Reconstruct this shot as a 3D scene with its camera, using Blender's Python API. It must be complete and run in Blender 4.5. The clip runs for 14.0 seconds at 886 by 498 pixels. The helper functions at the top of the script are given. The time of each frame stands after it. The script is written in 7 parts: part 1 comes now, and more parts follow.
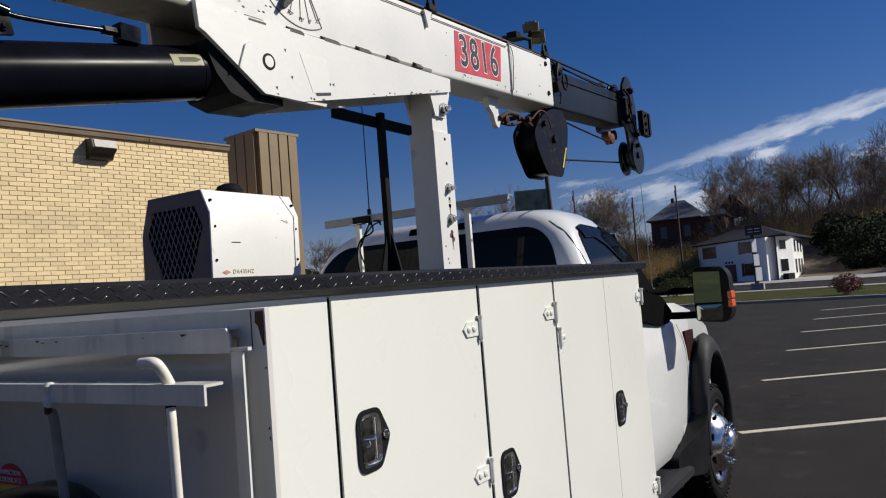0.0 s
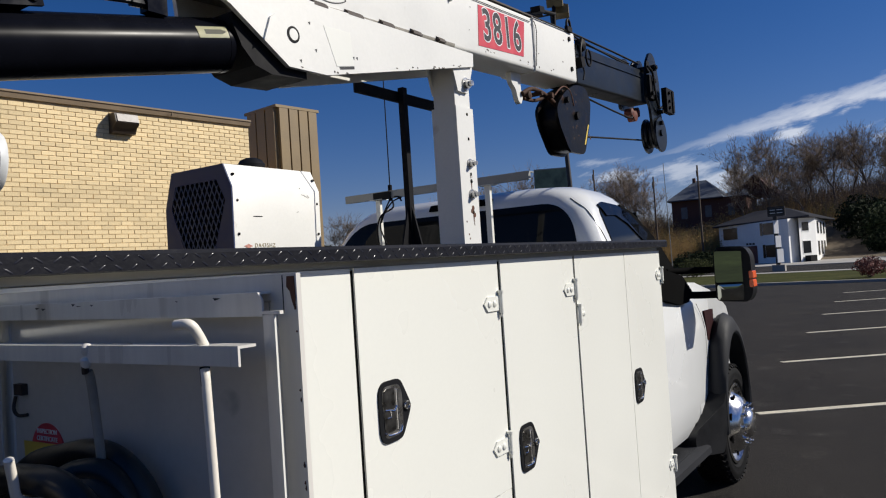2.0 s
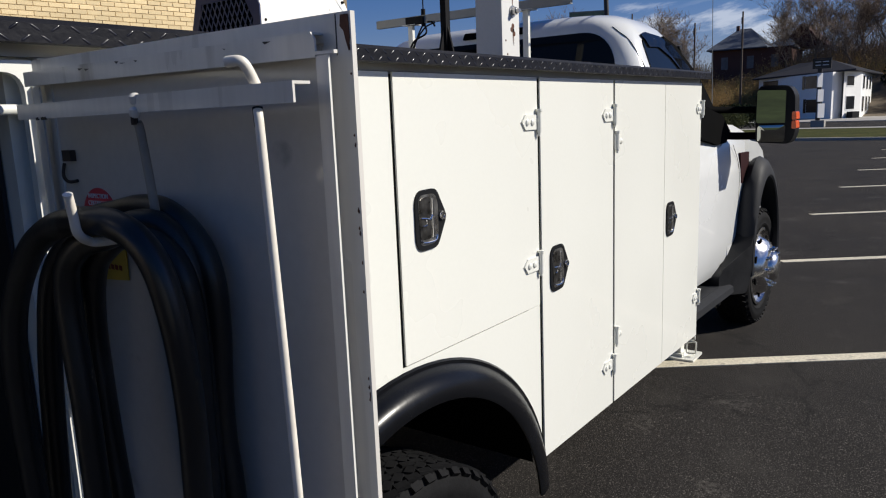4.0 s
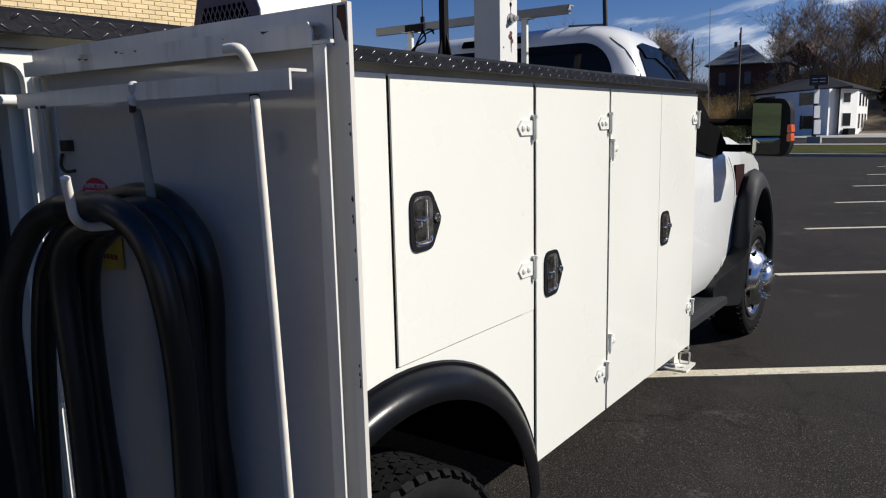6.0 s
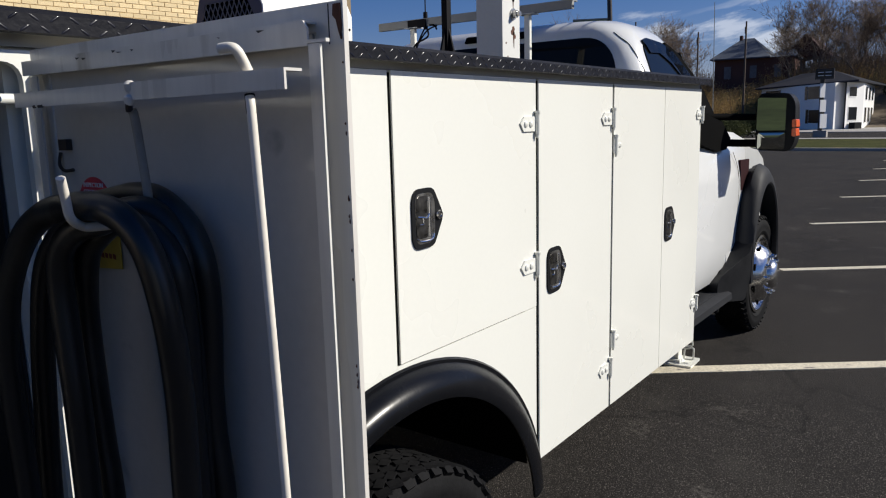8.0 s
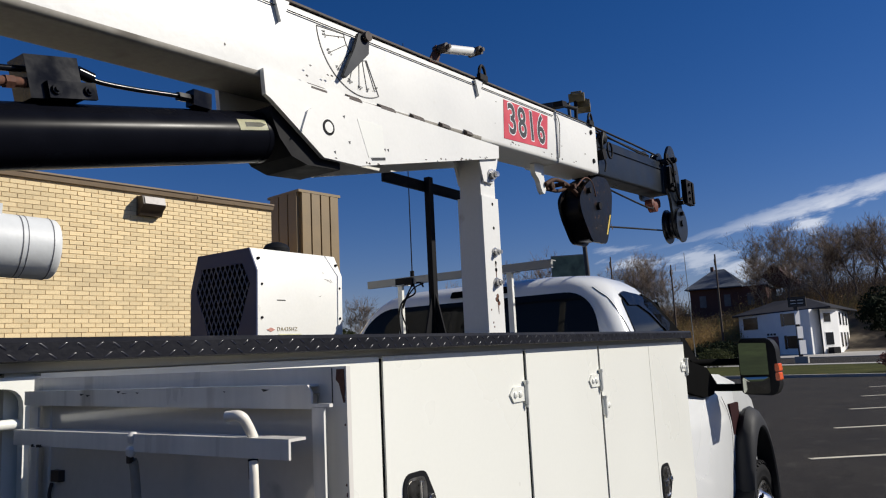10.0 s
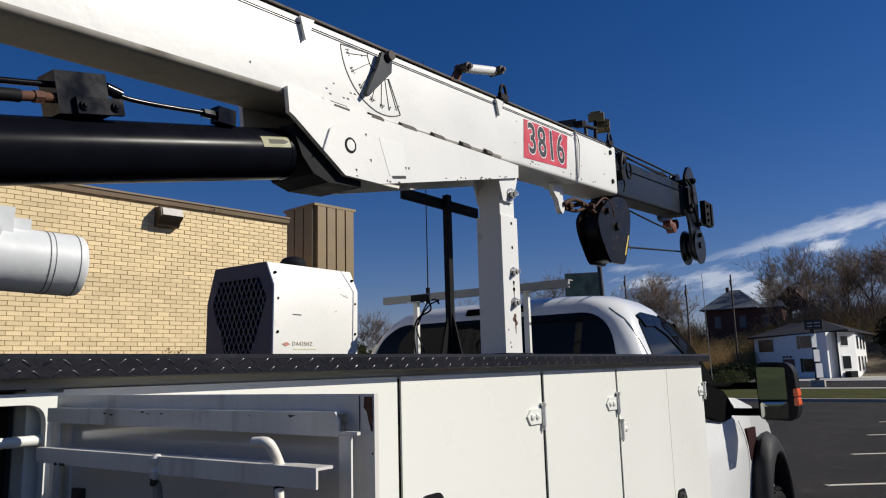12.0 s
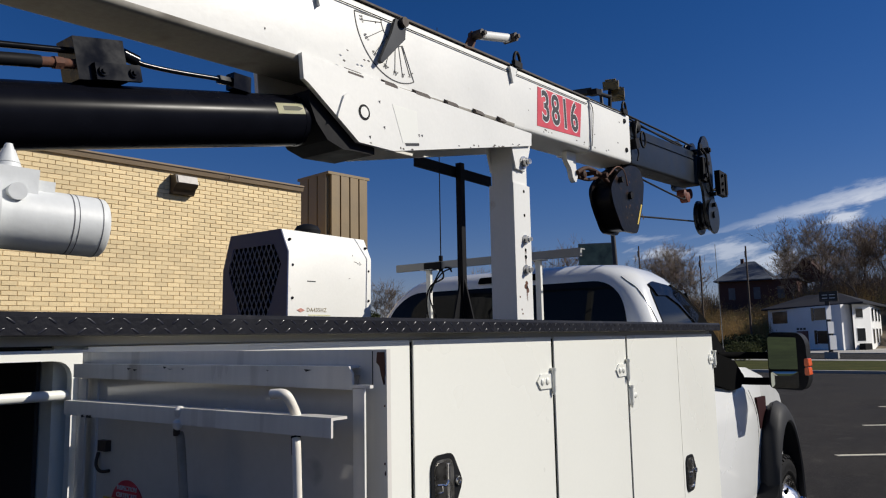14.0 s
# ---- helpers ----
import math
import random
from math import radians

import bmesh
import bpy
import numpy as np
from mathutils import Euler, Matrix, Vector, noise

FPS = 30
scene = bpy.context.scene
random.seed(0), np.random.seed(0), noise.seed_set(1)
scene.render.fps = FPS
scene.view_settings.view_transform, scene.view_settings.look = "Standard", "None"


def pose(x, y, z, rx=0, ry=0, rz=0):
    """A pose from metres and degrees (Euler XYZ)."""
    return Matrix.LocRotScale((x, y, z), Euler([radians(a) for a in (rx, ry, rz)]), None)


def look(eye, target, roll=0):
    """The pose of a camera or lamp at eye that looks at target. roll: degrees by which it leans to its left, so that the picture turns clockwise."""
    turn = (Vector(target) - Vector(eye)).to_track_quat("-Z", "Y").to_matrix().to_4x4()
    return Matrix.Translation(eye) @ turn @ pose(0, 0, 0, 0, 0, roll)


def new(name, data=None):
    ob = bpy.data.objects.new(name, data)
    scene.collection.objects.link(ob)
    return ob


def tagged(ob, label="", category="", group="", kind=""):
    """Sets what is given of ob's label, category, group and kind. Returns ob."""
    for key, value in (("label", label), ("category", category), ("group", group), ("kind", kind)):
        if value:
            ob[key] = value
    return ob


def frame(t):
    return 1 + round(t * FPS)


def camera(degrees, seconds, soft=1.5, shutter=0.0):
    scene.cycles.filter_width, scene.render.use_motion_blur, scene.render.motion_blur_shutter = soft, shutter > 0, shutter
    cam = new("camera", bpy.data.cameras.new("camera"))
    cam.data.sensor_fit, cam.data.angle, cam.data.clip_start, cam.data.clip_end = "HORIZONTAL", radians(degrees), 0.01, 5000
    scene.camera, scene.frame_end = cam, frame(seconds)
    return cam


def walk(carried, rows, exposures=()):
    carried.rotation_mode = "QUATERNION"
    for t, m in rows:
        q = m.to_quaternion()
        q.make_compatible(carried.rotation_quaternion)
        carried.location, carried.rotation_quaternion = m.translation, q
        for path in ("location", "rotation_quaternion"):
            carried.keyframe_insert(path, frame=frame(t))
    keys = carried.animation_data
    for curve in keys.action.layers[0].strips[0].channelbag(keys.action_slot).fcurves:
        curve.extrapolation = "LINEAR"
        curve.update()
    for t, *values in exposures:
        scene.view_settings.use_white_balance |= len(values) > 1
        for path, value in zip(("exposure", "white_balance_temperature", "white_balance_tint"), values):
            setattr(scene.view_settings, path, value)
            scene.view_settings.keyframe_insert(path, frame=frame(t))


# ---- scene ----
cam = camera(62.1, 14.0, soft=1.15)

PATH = [
    (0, (1.091, -0.592, 1.553), (0.019, 1.093, 1.659), -4.5),
    (0.5, (1.085, -0.596, 1.55), (-0.024, 1.067, 1.629), -4.5),
    (1, (1.094, -0.605, 1.55), (0.003, 1.069, 1.634), -4.5),
    (1.5, (1.088, -0.608, 1.546), (-0.03, 1.05, 1.587), -4.0),
    (2, (1.087, -0.604, 1.544), (-0.031, 1.053, 1.594), -3.8),
    (2.5, (1.088, -0.601, 1.541), (-0.021, 1.063, 1.587), -4.7),
    (3, (1.08, -0.597, 1.529), (-0.029, 1.066, 1.473), -4.3),
    (3.5, (1.061, -0.611, 1.463), (-0.105, 0.98, 1.135), -2.5),
    (3.7, (1.052, -0.612, 1.458), (-0.122, 0.967, 1.103), -2.3),
    (5.8, (1.063, -0.618, 1.437), (-0.097, 0.976, 1.1), -1.6),
    (6, (1.063, -0.62, 1.439), (-0.104, 0.97, 1.11), -1.3),
    (6.5, (1.066, -0.62, 1.438), (-0.1, 0.968, 1.094), -1.3),
    (7, (1.073, -0.617, 1.438), (-0.094, 0.97, 1.089), -1.9),
    (7.2, (1.076, -0.615, 1.436), (-0.085, 0.975, 1.085), -2.0),
    (9.3, (1.044, -0.611, 1.489), (-0.203, 0.948, 1.378), 0.7),
    (9.5, (1.047, -0.617, 1.503), (-0.191, 0.953, 1.497), 0.1),
    (10, (1.072, -0.634, 1.555), (-0.061, 0.99, 1.836), -2.8),
    (10.5, (1.071, -0.64, 1.566), (-0.047, 0.988, 1.884), -2.1),
    (11, (1.066, -0.643, 1.571), (-0.08, 0.962, 1.907), -1.8),
    (11.5, (1.061, -0.642, 1.57), (-0.081, 0.967, 1.898), -1.7),
    (12, (1.057, -0.64, 1.568), (-0.101, 0.958, 1.891), -1.6),
    (12.5, (1.062, -0.646, 1.576), (-0.101, 0.939, 1.939), -1.1),
    (13, (1.07, -0.646, 1.569), (-0.118, 0.934, 1.877), -0.9),
    (13.5, (1.069, -0.649, 1.572), (-0.133, 0.908, 1.931), -1.0),
    (14, (1.072, -0.656, 1.557), (-0.124, 0.929, 1.799), -1.1),
]
walk(cam, [(t, look(eye, target, roll)) for t, eye, target, roll in PATH],
     exposures=[(0, -0.10), (0.5, -0.43), (1.0, -0.58), (1.5, -0.14), (2.0, 0.0), (2.5, -0.02), (3.0, -0.06), (3.5, 0.06), (5.8, 0.15), (7.2, 0.15), (9.3, 0.06), (10, 0.04), (10.5, 0.0), (12, -0.02), (14, -0.06)])

# ---- light ----
SUN_AZ, SUN_EL = 36.0, 34.5          # degrees: from +x towards +y, above the horizon
world = bpy.data.worlds.new("sky")
scene.world = world
world.use_nodes = True
wn, wl = world.node_tree.nodes, world.node_tree.links
wn.clear()
w_out = wn.new("ShaderNodeOutputWorld")
w_bg = wn.new("ShaderNodeBackground")
w_sky = wn.new("ShaderNodeTexSky")
w_sky.sky_type = "NISHITA"
w_sky.sun_disc = False
w_sky.sun_elevation = radians(SUN_EL)
w_sky.sun_rotation = radians(90.0 - SUN_AZ)
w_sky.altitude = 300.0
w_sky.air_density, w_sky.dust_density, w_sky.ozone_density = 1.0, 0.25, 3.5
w_co = wn.new("ShaderNodeTexCoord")
w_sep = wn.new("ShaderNodeSeparateXYZ")
wl.new(w_co.outputs["Generated"], w_sep.inputs[0])


def w_math(op, a, b=None, c=None, clamp=False):
    n = wn.new("ShaderNodeMath")
    n.operation, n.use_clamp = op, clamp
    for i, v in enumerate((a, b, c)):
        if v is None:
            continue
        if isinstance(v, (int, float)):
            n.inputs[i].default_value = v
        else:
            wl.new(v, n.inputs[i])
    return n.outputs[0]


# thin streaks and low cumulus: noise stretched along a tilted line of the sky dome
w_az = w_math("ARCTAN2", w_sep.outputs[0], w_sep.outputs[1])      # radians, clockwise from +y
w_el = w_math("ARCSINE", w_sep.outputs[2])
w_tilt = w_math("SUBTRACT", w_el, w_math("MULTIPLY", w_az, 0.18))
w_vec = wn.new("ShaderNodeCombineXYZ")
wl.new(w_math("MULTIPLY", w_az, 26.0), w_vec.inputs[0])
wl.new(w_math("MULTIPLY", w_tilt, 90.0), w_vec.inputs[1])
w_noise = wn.new("ShaderNodeTexNoise")
w_noise.inputs["Scale"].default_value = 1.2
w_noise.inputs["Detail"].default_value = 7.0
w_noise.inputs["Roughness"].default_value = 0.6
wl.new(w_vec.outputs[0], w_noise.inputs["Vector"])


def w_band(v, lo, mid0, mid1, hi):
    up = wn.new("ShaderNodeMapRange")
    up.interpolation_type = "SMOOTHSTEP"
    up.inputs["From Min"].default_value, up.inputs["From Max"].default_value = lo, mid0
    wl.new(v, up.inputs["Value"])
    dn = wn.new("ShaderNodeMapRange")
    dn.interpolation_type = "SMOOTHSTEP"
    dn.inputs["From Min"].default_value, dn.inputs["From Max"].default_value = mid1, hi
    dn.inputs["To Min"].default_value, dn.inputs["To Max"].default_value = 1.0, 0.0
    wl.new(v, dn.inputs["Value"])
    return w_math("MULTIPLY", up.outputs[0], dn.outputs[0])


# the long streak: rises and broadens with azimuth, ragged along its edges
w_line = w_math("SUBTRACT", w_el, w_math("MULTIPLY_ADD", w_az, 0.18, 0.181))
w_wide = w_math("MULTIPLY_ADD", w_az, 0.075, 0.0245)
w_line = w_math("DIVIDE", w_line, w_math("MINIMUM", w_math("MAXIMUM", w_wide, 0.0025), 0.012))
w_line = w_math("ADD", w_line, w_math("MULTIPLY_ADD", w_noise.outputs[0], 2.6, -1.3))
w_streak = w_band(w_line, -1.25, -0.35, 0.20, 1.45)
w_streak = w_math("MULTIPLY", w_streak, w_band(w_az, -0.36, -0.10, 0.5, 0.9))
w_streak = w_math("MULTIPLY", w_streak, w_math("MULTIPLY_ADD", w_noise.outputs[0], 1.3, 0.05))


def w_puff(az, el, wide, high, strength):
    """One soft cumulus with a ragged outline."""
    u = w_math("DIVIDE", w_math("SUBTRACT", w_az, az), wide)
    v = w_math("DIVIDE", w_math("SUBTRACT", w_el, el), high)
    d = w_math("SQRT", w_math("ADD", w_math("MULTIPLY", u, u), w_math("MULTIPLY", v, v)))
    d = w_math("SUBTRACT", d, w_math("MULTIPLY_ADD", w_noise.outputs[0], 3.0, -1.5))
    return w_math("MULTIPLY", w_band(d, -9.0, -8.0, 0.0, 1.25), strength)


w_low = w_puff(-0.141, 0.133, 0.024, 0.010, 0.9)
for puff in ((-0.352, 0.104, 0.034, 0.012, 0.75), (-0.270, 0.104, 0.050, 0.015, 0.6), (-0.376, 0.124, 0.030, 0.006, 0.4), (-0.225, 0.085, 0.045, 0.016, 0.7), (0.05, 0.12, 0.10, 0.02, 0.7), (0.40, 0.14, 0.16, 0.03, 0.7)):
    w_low = w_math("MAXIMUM", w_low, w_puff(*puff))
w_mask = w_math("MULTIPLY", w_math("MAXIMUM", w_streak, w_low), 0.66, clamp=True)
w_mix = wn.new("ShaderNodeMix")
w_mix.data_type = "RGBA"
wl.new(w_mask, w_mix.inputs["Factor"])
w_deep = wn.new("ShaderNodeHueSaturation")
w_deep.inputs["Saturation"].default_value, w_deep.inputs["Value"].default_value = 1.34, 1.0
wl.new(w_sky.outputs[0], w_deep.inputs["Color"])
w_blue = wn.new("ShaderNodeMix")
w_blue.data_type, w_blue.blend_type = "RGBA", "MULTIPLY"
w_blue.inputs["Factor"].default_value = 1.0
w_blue.inputs["B"].default_value = (0.84, 0.735, 0.985, 1)
wl.new(w_deep.outputs[0], w_blue.inputs["A"])
wl.new(w_blue.outputs["Result"], w_mix.inputs["A"])
w_mix.inputs["B"].default_value = (14.5, 14.8, 15.4, 1)
wl.new(w_mix.outputs["Result"], w_bg.inputs["Color"])
w_bg.inputs["Strength"].default_value = 0.064
wl.new(w_bg.outputs[0], w_out.inputs[0])

sun = new("sun", bpy.data.lights.new("sun", "SUN"))
sun.data.energy, sun.data.angle, sun.data.color = 5.0, radians(0.5), (1.0, 0.95, 0.86)
sun_way = Vector((math.cos(radians(SUN_EL)) * math.cos(radians(SUN_AZ)), math.cos(radians(SUN_EL)) * math.sin(radians(SUN_AZ)), math.sin(radians(SUN_EL))))
sun.matrix_world = look(sun_way * 60, (0, 0, 0))
scene.view_settings.exposure = 0.0


# ---- materials ----
def material(name, color, rough=0.5, metal=0.0, var=0.08, scale=6.0, fine=0.0, fine_scale=80.0, bump=0.0, bump_scale=60.0,
             dirt=None, dirt_at=0.62, dirt_scale=3.0, coat=0.0, island=0.0, stretch=(1, 1, 1), rough_var=0.08, spec=0.5):
    """Principled surface with variation at two scales, optional dirt colour, bump and gloss variation."""
    m = bpy.data.materials.new(name)
    m.use_nodes = True
    nt = m.node_tree
    n, l = nt.nodes, nt.links
    b = n["Principled BSDF"]
    b.inputs["Metallic"].default_value = metal
    b.inputs["Roughness"].default_value = rough
    b.inputs["Coat Weight"].default_value = coat
    b.inputs["Specular IOR Level"].default_value = spec
    b.inputs["Coat Roughness"].default_value = 0.06
    co = n.new("ShaderNodeTexCoord")
    mp = n.new("ShaderNodeMapping")
    mp.inputs["Scale"].default_value = stretch
    l.new(co.outputs["Object"], mp.inputs[0])

    def noise_at(s, d=4.0):
        t = n.new("ShaderNodeTexNoise")
        t.inputs["Scale"].default_value, t.inputs["Detail"].default_value = s, d
        l.new(mp.outputs[0], t.inputs["Vector"])
        return t.outputs[0]

    def scaled(v, amount):
        r = n.new("ShaderNodeMapRange")
        r.inputs["From Min"].default_value, r.inputs["From Max"].default_value = 0.25, 0.75
        r.inputs["To Min"].default_value, r.inputs["To Max"].default_value = 1 - amount, 1 + amount
        l.new(v, r.inputs["Value"])
        return r.outputs[0]

    big = noise_at(scale)
    k = scaled(big, var)
    if fine:
        q = n.new("ShaderNodeMath")
        q.operation = "MULTIPLY"
        l.new(k, q.inputs[0])
        l.new(scaled(noise_at(fine_scale, 2.0), fine), q.inputs[1])
        k = q.outputs[0]
    if island:
        for node, out in (("ShaderNodeNewGeometry", "Random Per Island"), ("ShaderNodeObjectInfo", "Random")):
            g = n.new(node)
            r = n.new("ShaderNodeMapRange")
            r.inputs["To Min"].default_value, r.inputs["To Max"].default_value = 1 - island, 1 + island
            l.new(g.outputs[out], r.inputs["Value"])
            q = n.new("ShaderNodeMath")
            q.operation = "MULTIPLY"
            l.new(k, q.inputs[0])
            l.new(r.outputs[0], q.inputs[1])
            k = q.outputs[0]
    c = n.new("ShaderNodeVectorMath")
    c.operation = "SCALE"
    c.inputs[0].default_value = color
    l.new(k, c.inputs["Scale"])
    col = c.outputs[0]
    if dirt:
        d = n.new("ShaderNodeMapRange")
        d.inputs["From Min"].default_value, d.inputs["From Max"].default_value = dirt_at, dirt_at + 0.12
        l.new(noise_at(dirt_scale, 8.0), d.inputs["Value"])
        x = n.new("ShaderNodeMix")
        x.data_type = "RGBA"
        l.new(d.outputs[0], x.inputs["Factor"])
        l.new(col, x.inputs["A"])
        x.inputs["B"].default_value = (*dirt, 1)
        col = x.outputs["Result"]
    l.new(col, b.inputs["Base Color"])
    rr = n.new("ShaderNodeMapRange")
    rr.inputs["From Min"].default_value, rr.inputs["From Max"].default_value = 0.3, 0.7
    rr.inputs["To Min"].default_value, rr.inputs["To Max"].default_value = max(0.02, rough - rough_var), min(1, rough + rough_var)
    l.new(big, rr.inputs["Value"])
    l.new(rr.outputs[0], b.inputs["Roughness"])
    if bump:
        bp = n.new("ShaderNodeBump")
        bp.inputs["Strength"].default_value = 1.0
        bp.inputs["Distance"].default_value = bump
        l.new(noise_at(bump_scale, 3.0), bp.inputs["Height"])
        l.new(bp.outputs[0], b.inputs["Normal"])
    return m


WHITE = material("white_paint", (0.815, 0.815, 0.748), 0.30, var=0.012, scale=1.5, fine=0.01, bump=0.00015, bump_scale=6, coat=0.2, dirt=(0.66, 0.64, 0.58), dirt_at=0.74, dirt_scale=7)
CAB_WHITE = material("cab_white_paint", (0.80, 0.81, 0.80), 0.22, var=0.015, scale=2, coat=0.6)
CRANE_WHITE = material("crane_white_paint", (0.745, 0.74, 0.70), 0.42, var=0.025, scale=3, fine=0.02, bump=0.0006, bump_scale=30, dirt=(0.47, 0.42, 0.34), dirt_at=0.69, dirt_scale=9)
GEAR_WHITE = material("pale_grey_paint", (0.60, 0.615, 0.61), 0.45, var=0.04, scale=8, fine=0.03, bump=0.0006, bump_scale=40, dirt=(0.40, 0.39, 0.36), dirt_at=0.70, dirt_scale=20)
DOOR_GREY = material("worn_white_paint", (0.70, 0.675, 0.62), 0.32, var=0.12, scale=9, fine=0.04, bump=0.0004, bump_scale=12, coat=0.15, dirt=(0.36, 0.33, 0.28), dirt_at=0.62, dirt_scale=11, stretch=(1.6, 1.6, 0.16))
INSIDE = material("shaded_compartment_paint", (0.018, 0.018, 0.019), 0.6, var=0.2, scale=5, dirt=(0.05, 0.05, 0.05), dirt_at=0.62)
CREAM = material("worn_cream_paint", (0.78, 0.735, 0.645), 0.42, var=0.06, scale=30, fine=0.05, bump=0.0003, bump_scale=80, dirt=(0.30, 0.22, 0.15), dirt_at=0.68, dirt_scale=40)
RUST = material("rust", (0.105, 0.042, 0.024), 0.85, var=0.35, scale=60, bump=0.001, bump_scale=200)
BLACK = material("black_gloss_paint", (0.0045, 0.005, 0.008), 0.26, var=0.25, scale=10, bump=0.0001, bump_scale=9, spec=0.05, rough_var=0.03)
BLACK_ENAMEL = material("black_enamel", (0.0045, 0.005, 0.007), 0.20, var=0.3, scale=20, bump=0.0002, bump_scale=40, spec=0.16)
HEADER_GREY = material("grey_header_paint", (0.40, 0.385, 0.345), 0.55, var=0.10, scale=4, dirt=(0.26, 0.24, 0.20), dirt_at=0.60, dirt_scale=6, stretch=(1, 0.2, 1))
# white darkened for shade under the boom; also the grey door pipe's paint
DARKENED_WHITE = material("darkened_white_paint", (0.30, 0.28, 0.24), 0.6, var=0.25, scale=5, fine=0.1, bump=0.0006, bump_scale=30, dirt=(0.10, 0.085, 0.065), dirt_at=0.56, dirt_scale=5)
BLACK_STEEL = material("black_steel", (0.008, 0.008, 0.0095), 0.60, var=0.3, scale=20, bump=0.0004, bump_scale=60, dirt=(0.03, 0.026, 0.022), dirt_at=0.66, dirt_scale=14, spec=0.12)
TREAD = material("black_tread_plate", (0.0065, 0.007, 0.011), 0.50, var=0.3, scale=8, bump=0.0008, bump_scale=90, dirt=(0.022, 0.022, 0.026), dirt_at=0.66, dirt_scale=20, spec=0.15)
TREAD_WORN = material("worn_tread_lug", (0.011, 0.0115, 0.017), 0.26, var=0.5, scale=30, spec=0.28, rough_var=0.10)
BLUE_BLACK = material("dark_blue_steel", (0.008, 0.0112, 0.0155), 0.34, var=0.3, scale=6, spec=0.26, dirt=(0.020, 0.024, 0.028), dirt_at=0.62, dirt_scale=9)
BLOCK_BLACK = material("worn_black_enamel", (0.0055, 0.0052, 0.006), 0.36, var=0.4, scale=12, bump=0.0008, bump_scale=40, dirt=(0.035, 0.018, 0.012), dirt_at=0.60, dirt_scale=16, spec=0.16)
DARK_RUST = material("dark_rust", (0.060, 0.030, 0.020), 0.75, var=0.5, scale=40, bump=0.001, bump_scale=120, dirt=(0.14, 0.10, 0.08), dirt_at=0.64, dirt_scale=40, spec=0.2)
NAVY = material("navy_cover_paint", (0.034, 0.053, 0.125), 0.5, var=0.10, scale=8, spec=0.3)
RUBBER = material("black_rubber", (0.0085, 0.0085, 0.009), 0.72, var=0.25, scale=12, fine=0.2, bump=0.0006, bump_scale=150, spec=0.10)
HOSE = material("black_hose_rubber", (0.015, 0.0148, 0.014), 0.36, var=0.35, scale=9, bump=0.0004, bump_scale=90, dirt=(0.075, 0.070, 0.058), dirt_at=0.58, dirt_scale=7, spec=0.5, stretch=(1, 1, 0.35))
PLASTIC = material("black_plastic", (0.009, 0.0095, 0.011), 0.55, var=0.2, scale=10, bump=0.0004, bump_scale=300, spec=0.14)
RUBBER_FLARE = material("flare_rubber", (0.0045, 0.005, 0.0065), 0.25, var=0.2, scale=8, bump=0.0003, bump_scale=30, spec=0.20, rough_var=0.03)
SEAL = material("seam_rubber", (0.004, 0.004, 0.004), 0.9, var=0.1, spec=0.03)
CHROME = material("chrome", (0.75, 0.76, 0.78), 0.10, metal=1.0, var=0.05, scale=20, rough_var=0.05)
STEEL = material("zinc_steel", (0.45, 0.45, 0.45), 0.35, metal=1.0, var=0.15, scale=40)
ALLOY = material("aluminium", (0.30, 0.305, 0.29), 0.55, metal=0.4, var=0.08, scale=20)
GLASS_DARK = material("tinted_glass", (0.008, 0.009, 0.010), 0.05, var=0.1, rough_var=0.02, spec=0.14)
MIRROR = material("mirror_glass", (0.42, 0.44, 0.42), 0.02, metal=1.0, var=0.01, rough_var=0.0)
AMBER = material("amber_lens", (0.78, 0.105, 0.02), 0.2, var=0.1, scale=60)
RED = material("red_decal", (0.60, 0.060, 0.075), 0.4, var=0.08, scale=20)
YELLOW = material("yellow_label", (0.65, 0.47, 0.08), 0.5, var=0.1, scale=30)
PALE_LABEL = material("pale_label", (0.62, 0.60, 0.38), 0.5, var=0.1, scale=30)
INK = material("black_ink", (0.012, 0.012, 0.012), 0.5, var=0.1)
LABEL_WHITE = material("white_vinyl", (0.80, 0.80, 0.80), 0.45, var=0.03)
ASPHALT = material("asphalt", (0.0235, 0.0215, 0.020), 0.9, var=0.36, scale=0.7, fine=0.9, fine_scale=230, bump=0.004, bump_scale=180, dirt=(0.22, 0.20, 0.18), dirt_at=0.58, dirt_scale=190, spec=0.10)
LINE_PAINT = material("lot_paint", (0.62, 0.565, 0.435), 0.7, var=0.1, scale=6, fine=0.25, fine_scale=90, dirt=(0.18, 0.16, 0.14), dirt_at=0.60, dirt_scale=16, bump=0.002, bump_scale=120)
BRICK = material("buff_brick", (0.82, 0.65, 0.375), 0.85, var=0.08, scale=1.2, fine=0.10, fine_scale=60, bump=0.002, bump_scale=90, island=0.10, dirt=(0.62, 0.46, 0.25), dirt_at=0.66, dirt_scale=9)
MORTAR = material("mortar", (0.60, 0.46, 0.27), 0.95, var=0.15, scale=8, bump=0.003, bump_scale=120)
BROWN_METAL = material("brown_fascia_metal", (0.255, 0.19, 0.125), 0.6, var=0.14, scale=3, fine=0.10, dirt=(0.13, 0.09, 0.055), dirt_at=0.62, dirt_scale=5, spec=0.3)
CONCRETE = material("concrete", (0.36, 0.34, 0.31), 0.9, var=0.12, scale=1.2, fine=0.12, bump=0.004, bump_scale=60)
GRASS = material("winter_lawn", (0.060, 0.064, 0.024), 0.95, var=0.25, scale=0.6, fine=0.4, fine_scale=14, dirt=(0.12, 0.095, 0.036), dirt_at=0.60, dirt_scale=1.5, spec=0.03)
